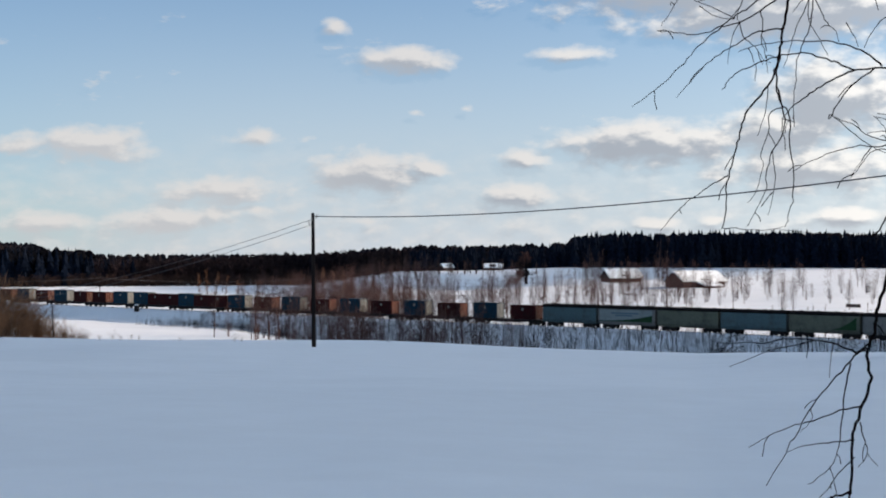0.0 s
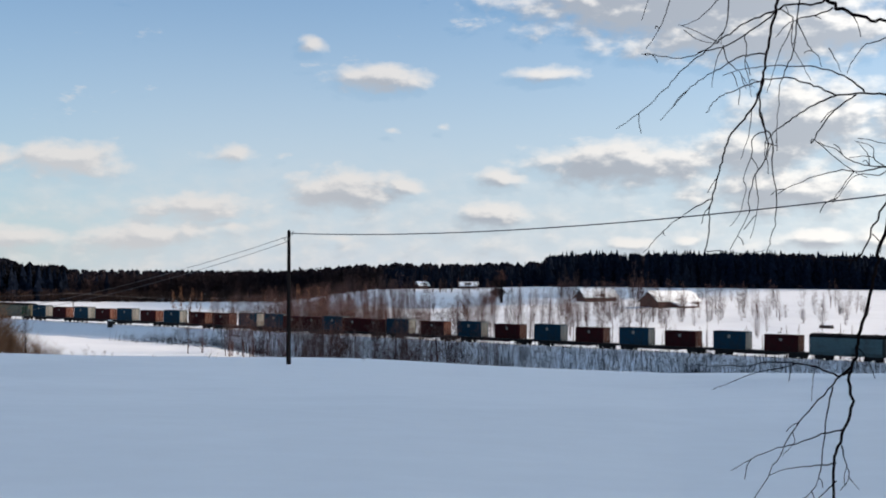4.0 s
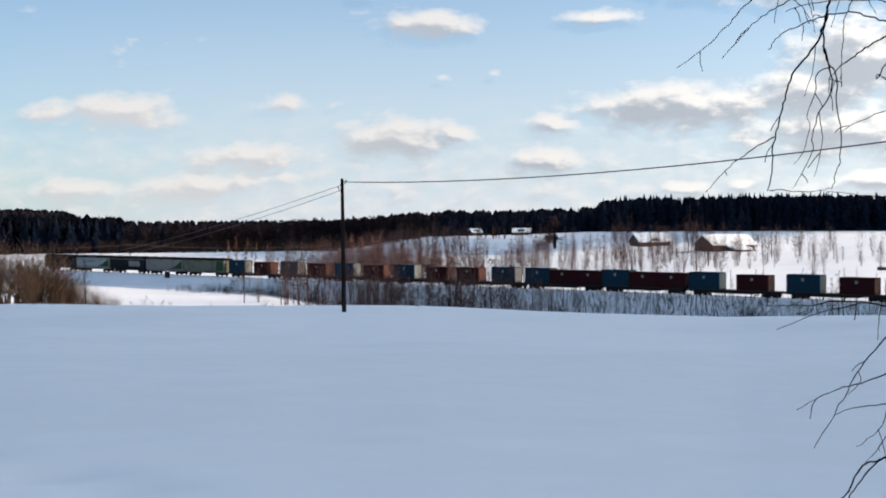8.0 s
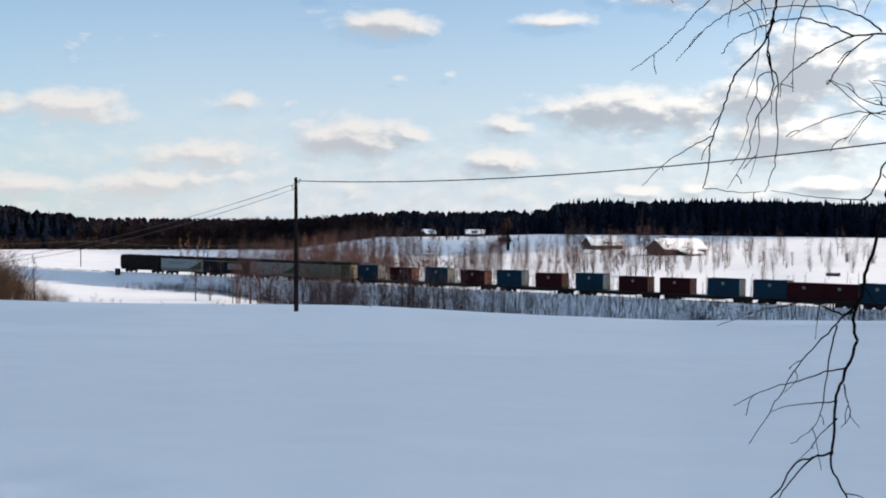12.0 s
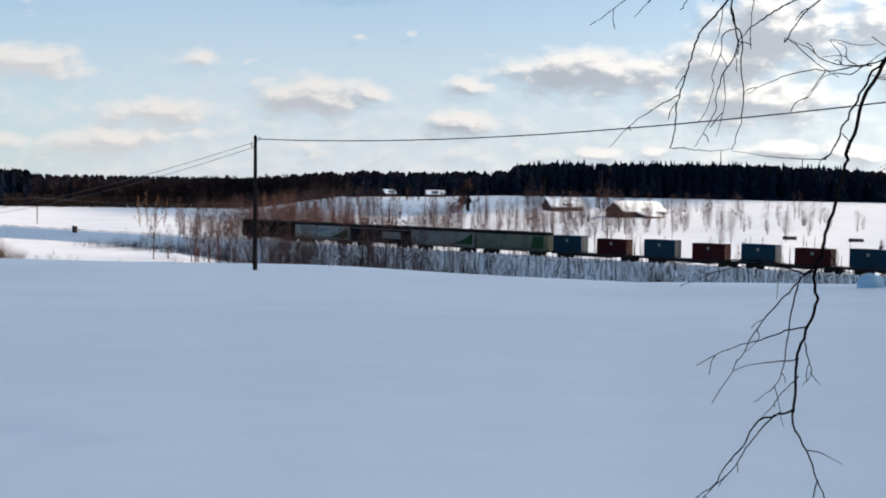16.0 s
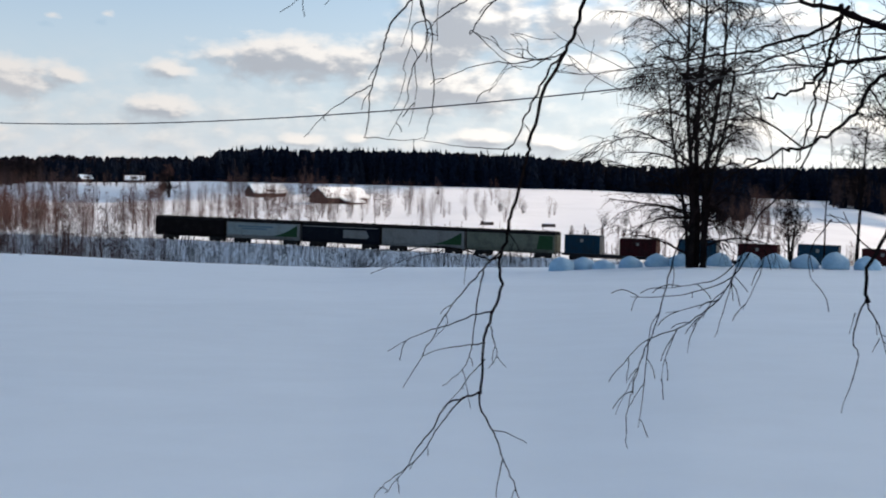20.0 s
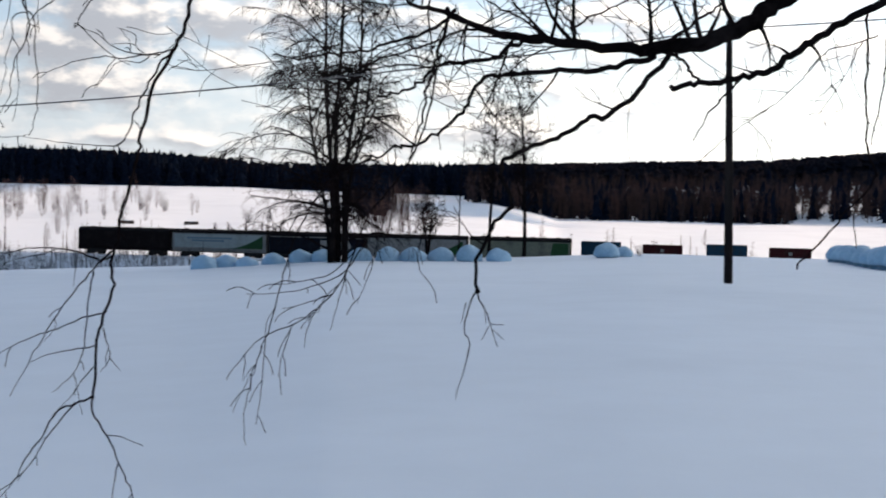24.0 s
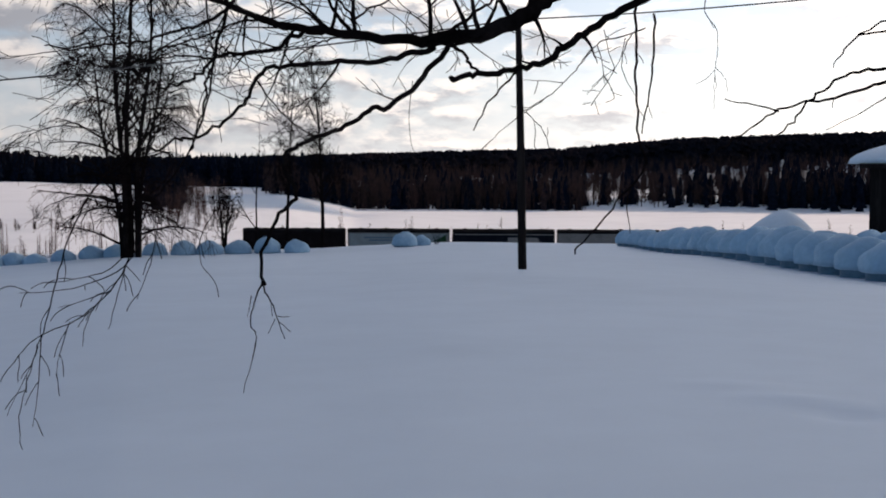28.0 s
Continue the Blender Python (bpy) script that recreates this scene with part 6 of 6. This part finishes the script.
    hang.append(bough(hang[0], "twig", 5.0, [(-18.31, 4.94), (-18.22, 5.49), (-17.79, 5.96)], 0.0022, 0.001, 0, 118, 0.08, 0.5, 0, 0.6))
    hang.append(bough(hang[0], "twig", 5.0, [(-17.8, 0.97), (-16.56, 1.02), (-15.33, 1.09), (-13.97, 1.3)], 0.0024, 0.0009, 1, 119, 0.08, 0.5, 0, 0.6))
    # drooping twigs before the bales
    made.append(bough(tree, "twig", 5.0, [(-31.52, 5.17), (-31.17, 3.22), (-30.57, 1.0), (-29.37, -0.73), (-28.4, -1.97), (-27.69, -4.18), (-27.02, -5.28), (-26.37, -5.89), (-25.3, -6.61), (-24.11, -7.08), (-23.28, -7.91), (-22.42, -8.96)], 0.0046, 0.0016, 3, 120, 0.14, 0.7, 0, 0.6))
    made.append(bough(tree, "twig", 5.0, [(-28.63, 0.73), (-27.06, -0.15), (-26.23, -1.13), (-25.63, -2.23), (-25.04, -3.69), (-24.69, -5.15), (-24.34, -6.6), (-23.87, -7.8), (-23.53, -8.99), (-23.25, -10.41), (-23.3, -11.78)], 0.0042, 0.0014, 4, 121, 0.14, 0.7, 0, 0.6))
    made.append(bough(tree, "twig", 5.0, [(-28.41, -2.95), (-27.57, -4.25), (-26.25, -4.91), (-25.05, -5.2), (-23.27, -5.31)], 0.0034, 0.0012, 3, 122, 0.13, 0.7, 0, 0.6))
    made.append(bough(tree, "twig", 5.0, [(-27.93, -3.44), (-26.96, -4.37), (-25.76, -4.72), (-24.45, -4.91)], 0.0028, 0.0011, 3, 123, 0.13, 0.7, 0, 0.6))
    made.append(bough(tree, "twig", 5.0, [(-26.37, -5.89), (-25.9, -6.85), (-25.78, -7.63)], 0.0024, 0.001, 2, 124, 0.11, 0.7, 0, 0.6))
    made.append(bough(tree, "twig", 5.0, [(-25.3, -6.61), (-24.83, -7.93), (-24.71, -8.89)], 0.0024, 0.001, 3, 125, 0.11, 0.7, 0, 0.6))
    made.append(bough(tree, "twig", 5.0, [(-24.11, -7.08), (-24.0, -9.0), (-23.77, -10.9)], 0.0028, 0.0011, 3, 126, 0.11, 0.7, 0, 0.6))
    made.append(bough(tree, "twig", 5.0, [(-23.99, -7.56), (-23.52, -8.75), (-22.75, -10.4)], 0.0022, 0.001, 2, 127, 0.11, 0.7, 0, 0.6))
    made.append(bough(tree, "twig", 5.0, [(-27.69, -3.93), (-27.33, -5.4), (-26.93, -6.91)], 0.0026, 0.001, 3, 128, 0.11, 0.7, 0, 0.6))
    made.append(bough(tree, "twig", 5.0, [(-29.01, -2.33), (-28.71, -4.17), (-28.06, -5.65)], 0.0026, 0.001, 3, 129, 0.11, 0.7, 0, 0.6))
    made.append(bough(tree, "twig", 5.0, [(-27.02, -5.28), (-26.01, -5.64), (-24.82, -5.93)], 0.0024, 0.001, 2, 130, 0.11, 0.7, 0, 0.6))
    made.append(bough(tree, "twig", 5.0, [(-31.58, -1.69), (-30.8, -2.93), (-30.74, -3.92), (-31.06, -4.53)], 0.0026, 0.001, 3, 131, 0.11, 0.7, 0, 0.6))
    # what grows from the heavy limb, and the twigs beyond the pole
    made.append(bough(tree, "branch", 6.0, [(-41.31, 5.38), (-40.45, 4.4), (-39.84, 3.55), (-38.73, 2.74), (-37.75, 2.56), (-36.77, 1.82), (-35.54, 1.32), (-34.32, 0.7), (-34.07, -0.04), (-34.68, -1.02), (-33.95, -2.0), (-33.29, -3.23), (-33.16, -4.95)], 0.0138, 0.0079, 3, 132, 0.26, -0.1, 1, 0.65))
    made.append(bough(tree, "twig", 6.0, [(-33.16, -4.95), (-32.84, -5.81), (-32.72, -6.67), (-32.89, -7.65), (-32.35, -9.71)], 0.0048, 0.0015, 1, 133, 0.1, 0.5, 0, 0.6))
    made.append(bough(tree, "twig", 6.0, [(-33.16, -5.08), (-33.53, -5.69), (-33.82, -6.43), (-34.14, -7.46)], 0.0046, 0.0015, 2, 134, 0.08, 0.5, 0, 0.6))
    made.append(bough(tree, "twig", 6.0, [(-33.87, -6.43), (-34.44, -6.48)], 0.0025, 0.0011, 0, 135, 0.06, 0.5, 0, 0.6))
    made.append(bough(tree, "twig", 6.0, [(-33.75, -6.55), (-33.45, -7.16)], 0.0025, 0.0011, 0, 136, 0.06, 0.5, 0, 0.6))
    made.append(bough(tree, "twig", 6.0, [(-32.75, -5.57), (-32.52, -6.42)], 0.0028, 0.0011, 0, 137, 0.06, 0.5, 0, 0.6))
    made.append(bough(tree, "branch", 6.0, [(-40.7, 5.21), (-39.33, 4.9), (-37.8, 4.66), (-36.13, 4.57), (-34.46, 4.4), (-33.11, 4.16), (-32.73, 3.33), (-32.2, 2.57), (-31.3, 1.88), (-30.25, 1.27), (-29.51, 1.19), (-28.77, 0.81), (-28.04, 0.73)], 0.0149, 0.0044, 4, 138, 0.36, -0.1, 1, 0.65))
    made.append(bough(tree, "branch", 6.0, [(-37.5, 5.86), (-35.98, 5.92), (-34.77, 5.75), (-33.86, 5.14), (-32.51, 4.9), (-31.62, 4.88), (-31.17, 4.65), (-30.42, 3.97), (-29.53, 3.58), (-28.65, 3.34)], 0.0126, 0.0055, 5, 139, 0.39, -0.1, 1, 0.65))
    made.append(bough(tree, "branch", 6.0, [(-31.93, 7.19), (-31.48, 6.07), (-31.24, 4.8), (-30.86, 3.9), (-30.71, 2.85), (-30.48, 1.8), (-30.1, 0.74)], 0.0103, 0.0037, 4, 140, 0.39, -0.1, 1, 0.65))
    made.append(bough(tree, "branch", 6.0, [(-31.63, 7.18), (-32.82, 6.54), (-33.87, 6.19), (-35.07, 5.91)], 0.0115, 0.0044, 6, 141, 0.43, -0.1, 1, 0.65))
    made.append(bough(tree, "branch", 6.0, [(-31.78, 6.74), (-30.44, 6.05), (-28.96, 5.57), (-27.94, 5.33), (-26.63, 5.15), (-25.2, 4.96), (-24.07, 5.07)], 0.0092, 0.0033, 5, 142, 0.39, -0.1, 1, 0.65))
    made.append(bough(tree, "branch", 6.0, [(-34.92, 6.05), (-33.72, 6.33), (-32.52, 6.31), (-31.18, 5.84), (-29.84, 5.3), (-28.52, 4.9), (-27.35, 4.36)], 0.008, 0.0029, 5, 143, 0.39, -0.1, 1, 0.65))
    made.append(bough(tree, "branch", 6.0, [(-35.98, 5.92), (-35.23, 6.65), (-34.03, 7.23), (-33.13, 7.8)], 0.008, 0.0033, 4, 144, 0.33, -0.1, 1, 0.65))
    made.append(bough(tree, "branch", 6.0, [(-37.2, 6.16), (-36.82, 6.97), (-36.14, 7.56)], 0.008, 0.0033, 4, 145, 0.33, -0.1, 1, 0.65))
    made.append(bough(tree, "twig", 6.0, [(-37.96, 5.79), (-36.59, 5.63), (-35.83, 5.47), (-34.92, 5.01), (-34.01, 4.25), (-33.41, 3.79)], 0.0057, 0.0022, 4, 146, 0.33, -0.1, 1, 0.65))
    made.append(bough(tree, "twig", 6.0, [(-31.02, 4.65), (-29.84, 4.78), (-28.66, 4.6), (-27.2, 4.28), (-25.62, 4.39), (-24.5, 5.09)], 0.0053, 0.0018, 4, 147, 0.36, -0.1, 1, 0.65))
    made.append(bough(tree, "twig", 6.0, [(-30.4, 1.27), (-29.08, 2.23), (-28.06, 2.67), (-26.76, 3.53), (-25.47, 3.65), (-23.77, 3.76), (-21.83, 3.49)], 0.0046, 0.0015, 4, 148, 0.36, -0.1, 1, 0.65))
    made.append(bough(tree, "twig", 6.0, [(-27.07, 5.6), (-25.63, 5.12), (-24.21, 4.79), (-22.39, 4.52)], 0.0046, 0.0015, 4, 149, 0.33, -0.1, 1, 0.65))
    made.append(bough(tree, "branch", 6.0, [(-50.8, 7.79), (-49.18, 7.02), (-47.69, 6.23), (-46.65, 5.5), (-45.6, 4.75), (-44.69, 4.46), (-43.47, 4.23), (-42.41, 4.08), (-41.42, 3.88)], 0.0196, 0.0121, 3, 150, 0.23, -0.1, 1, 0.65))
    made.append(bough(tree, "branch", 6.0, [(-41.41, 5.28), (-41.95, 4.98), (-42.33, 4.46), (-42.71, 4.16)], 0.0086, 0.0066, 0, 151, 0.1, 0.5, 0, 0.6))
    made.append(bough(tree, "twig", 6.0, [(-44.16, 4.23), (-43.55, 3.48), (-42.87, 2.64), (-42.42, 1.73)], 0.0057, 0.0031, 0, 152, 0.08, 0.5, 0, 0.6))
    made.append(bough(tree, "twig", 6.0, [(-49.25, 6.95), (-49.41, 5.77), (-49.39, 4.29), (-49.4, 2.94), (-49.51, 1.44), (-49.85, 0.54), (-49.71, -0.06), (-48.83, -1.13), (-47.94, -2.28), (-46.97, -3.35), (-46.86, -3.61)], 0.0069, 0.0037, 2, 153, 0.07, 0.5, 0, 0.6))
    made.append(bough(tree, "twig", 6.0, [(-50.15, 6.64), (-50.12, 4.87), (-49.96, 3.39), (-49.61, 1.59)], 0.0064, 0.0033, 1, 154, 0.07, 0.5, 0, 0.6))
    made.append(bough(tree, "twig", 6.0, [(-49.2, -0.82), (-49.06, -1.58), (-49.2, -2.72)], 0.0039, 0.0018, 0, 155, 0.06, 0.5, 0, 0.6))
    made.append(bough(tree, "twig", 6.0, [(-49.78, 6.06), (-48.89, 5.77), (-47.85, 5.49), (-47.25, 4.9), (-46.81, 4.3), (-46.21, 3.7), (-45.31, 2.95), (-44.4, 2.34), (-43.49, 1.58), (-42.88, 0.97)], 0.0039, 0.0015, 4, 156, 0.26, -0.1, 1, 0.65))
    made.append(bough(tree, "twig", 6.0, [(-49.26, 5.92), (-48.9, 5.33), (-48.76, 4.59), (-48.99, 3.84), (-49.37, 3.17)], 0.0034, 0.0015, 1, 157, 0.12, 0.5, 0, 0.6))
    made.append(bough(tree, "twig", 6.0, [(-48.89, 5.63), (-48.61, 4.59), (-47.87, 3.85), (-47.27, 3.25)], 0.0025, 0.0011, 3, 158, 0.23, -0.1, 1, 0.65))
    made.append(bough(tree, "twig", 6.0, [(-46.21, 3.78), (-45.45, 3.85), (-44.54, 3.89)], 0.0025, 0.0011, 1, 159, 0.12, 0.5, 0, 0.6))
    made.append(bough(tree, "twig", 6.0, [(-40.27, 5.5), (-39.51, 4.6), (-38.82, 3.54)], 0.0023, 0.0011, 1, 160, 0.12, 0.5, 0, 0.6))
    made.append(bough(tree, "twig", 6.0, [(-39.74, 3.84), (-39.59, 2.48), (-39.64, 1.11), (-39.9, 0.65)], 0.0021, 0.0011, 0, 161, 0.1, 0.5, 0, 0.6))
    made.append(bough(tree, "branch", 6.0, [(-40.8, 5.66), (-41.94, 6.41), (-42.85, 7.0), (-43.46, 7.59)], 0.0115, 0.0044, 4, 162, 0.33, -0.1, 1, 0.65))
    made.append(bough(tree, "branch", 6.0, [(-37.07, 6.38), (-37.83, 6.91), (-38.74, 7.29), (-39.81, 7.74)], 0.0069, 0.0029, 5, 163, 0.29, -0.1, 1, 0.65))
    made.append(bough(tree, "twig", 6.0, [(-37.22, 6.23), (-36.61, 6.82), (-36.31, 7.71)], 0.0046, 0.002, 4, 164, 0.29, -0.1, 1, 0.65))
    made.append(bough(tree, "twig", 6.0, [(-40.57, 5.88), (-39.96, 6.55), (-39.2, 6.84), (-38.29, 6.99)], 0.0034, 0.0015, 4, 165, 0.29, -0.1, 1, 0.65))
    made.append(bough(tree, "twig", 6.0, [(-41.03, 5.96), (-40.72, 6.7), (-40.8, 7.59)], 0.0034, 0.0015, 3, 166, 0.29, -0.1, 1, 0.65))
    made.append(bough(tree, "twig", 6.0, [(-52.33, 7.47), (-52.26, 6.74), (-52.72, 5.86), (-52.76, 4.98), (-52.71, 4.24), (-52.68, 3.36), (-52.66, 2.62)], 0.0025, 0.001, 2, 167, 0.1, 0.5, 0, 0.6))
    made.append(bough(tree, "twig", 6.0, [(-52.71, 4.24), (-52.31, 3.88), (-51.87, 3.66)], 0.0021, 0.001, 0, 168, 0.08, 0.5, 0, 0.6))
    made.append(bough(tree, "twig", 6.0, [(-52.77, 4.32), (-53.11, 3.87), (-53.22, 3.35)], 0.0021, 0.001, 0, 169, 0.08, 0.5, 0, 0.6))
    made.append(bough(tree, "twig", 5.0, [(-60.42, 6.0), (-59.74, 5.74), (-58.79, 5.56), (-58.11, 4.86), (-57.71, 4.32)], 0.006, 0.0022, 0, 170, 0.1, 0.5, 0, 0.6))
    made.append(bough(tree, "twig", 5.0, [(-60.27, 6.35), (-59.6, 6.03), (-58.79, 5.58)], 0.0053, 0.0029, 0, 171, 0.1, 0.5, 0, 0.6))
    made.append(bough(tree, "twig", 5.0, [(-61.0, 4.08), (-59.81, 4.18), (-58.96, 4.13), (-58.13, 3.93), (-57.45, 3.36), (-56.82, 2.86), (-56.2, 2.06), (-55.5, 1.41), (-54.94, 0.82)], 0.0074, 0.0029, 0, 172, 0.1, 0.5, 0, 0.6))
    made.append(bough(tree, "twig", 5.0, [(-61.0, 4.01), (-59.82, 3.61), (-58.84, 3.34), (-57.59, 2.93), (-56.75, 2.82), (-55.62, 2.51), (-54.63, 1.92), (-53.77, 1.33), (-52.61, 0.44), (-51.59, -0.24)], 0.0076, 0.0022, 1, 173, 0.08, 0.5, 0, 0.6))
    made.append(bough(tree, "twig", 5.0, [(-55.62, 2.51), (-54.61, 2.74), (-53.3, 3.01)], 0.0041, 0.0022, 0, 174, 0.08, 0.5, 0, 0.6))
    made.append(bough(tree, "twig", 5.0, [(-60.74, 3.52), (-59.83, 3.0), (-58.99, 2.48), (-57.55, 1.66)], 0.0039, 0.0015, 0, 175, 0.08, 0.5, 0, 0.6))
    # two parts hang free and swing about their upper ends
    for bunch, turn, pivot in ((fan, -14.0, ang(-14.67, 12.85, 5.0)), (hang, -19.0, ang(-21.74, 11.89, 5.0))):
        for ob in bunch:
            ob.data.transform(Matrix.Translation(-pivot))
        bunch[0].location = pivot + back.translation
        SWAY.append((bunch[0], pivot + back.translation, at(turn, 1.0)))
    for ob in made:
        ob.data.transform(back)


make_near_birch()


# ---- what moves ----
def motions():
    for ob, s, z in TRAIN:
        rows = []
        for t, ahead in ((0.0, 5.2), (2.0, 4.05), (4.0, 3.3), (7.0, 2.5), (9.0, 2.1), (11.0, 1.2), (15.0, 0.35), (17.0, 0.2), (20.0, -0.45), (23.0, -0.75), (25.0, -0.65), (28.0, -0.1)):
            q = rail_place(s + SPEED * t + ahead)
            rows.append((t, pose(q.x, q.y, z + RAIL_Z, 0, 0, HEADING)))
        walk(ob, rows)
    # the wind moves the hanging branches
    fan = ((0, 0), (6.5, 0), (10, 0), (11, 0.006), (11.5, 0.006), (12, 0.062), (12.5, 0.062), (14.5, 0.073), (15, 0.021), (15.5, 0.033), (16, 0.023), (16.5, 0.008),
           (17, 0.048), (17.5, 0.008), (18, 0.018), (18.5, 0.020), (19, -0.006), (19.5, 0.004), (20, 0.008), (20.5, -0.008), (22.5, 0), (28, 0))
    hang = ((0, 0), (10.5, -0.003), (11, 0.002), (11.5, -0.006), (12, 0.021), (12.5, -0.002), (14.5, 0.017), (15, -0.005), (15.5, 0.002), (16, 0.001), (16.5, 0.011),
            (17, 0.001), (17.5, 0.012), (18, -0.006), (18.5, 0), (19, -0.005), (20, 0), (22.5, 0), (28, 0))
    for (ob, p, axis), swing in zip(SWAY, (fan, hang)):
        walk(ob, [(t, Matrix.Translation(p) @ Matrix.Rotation(a, 4, axis)) for t, a in swing])


motions()
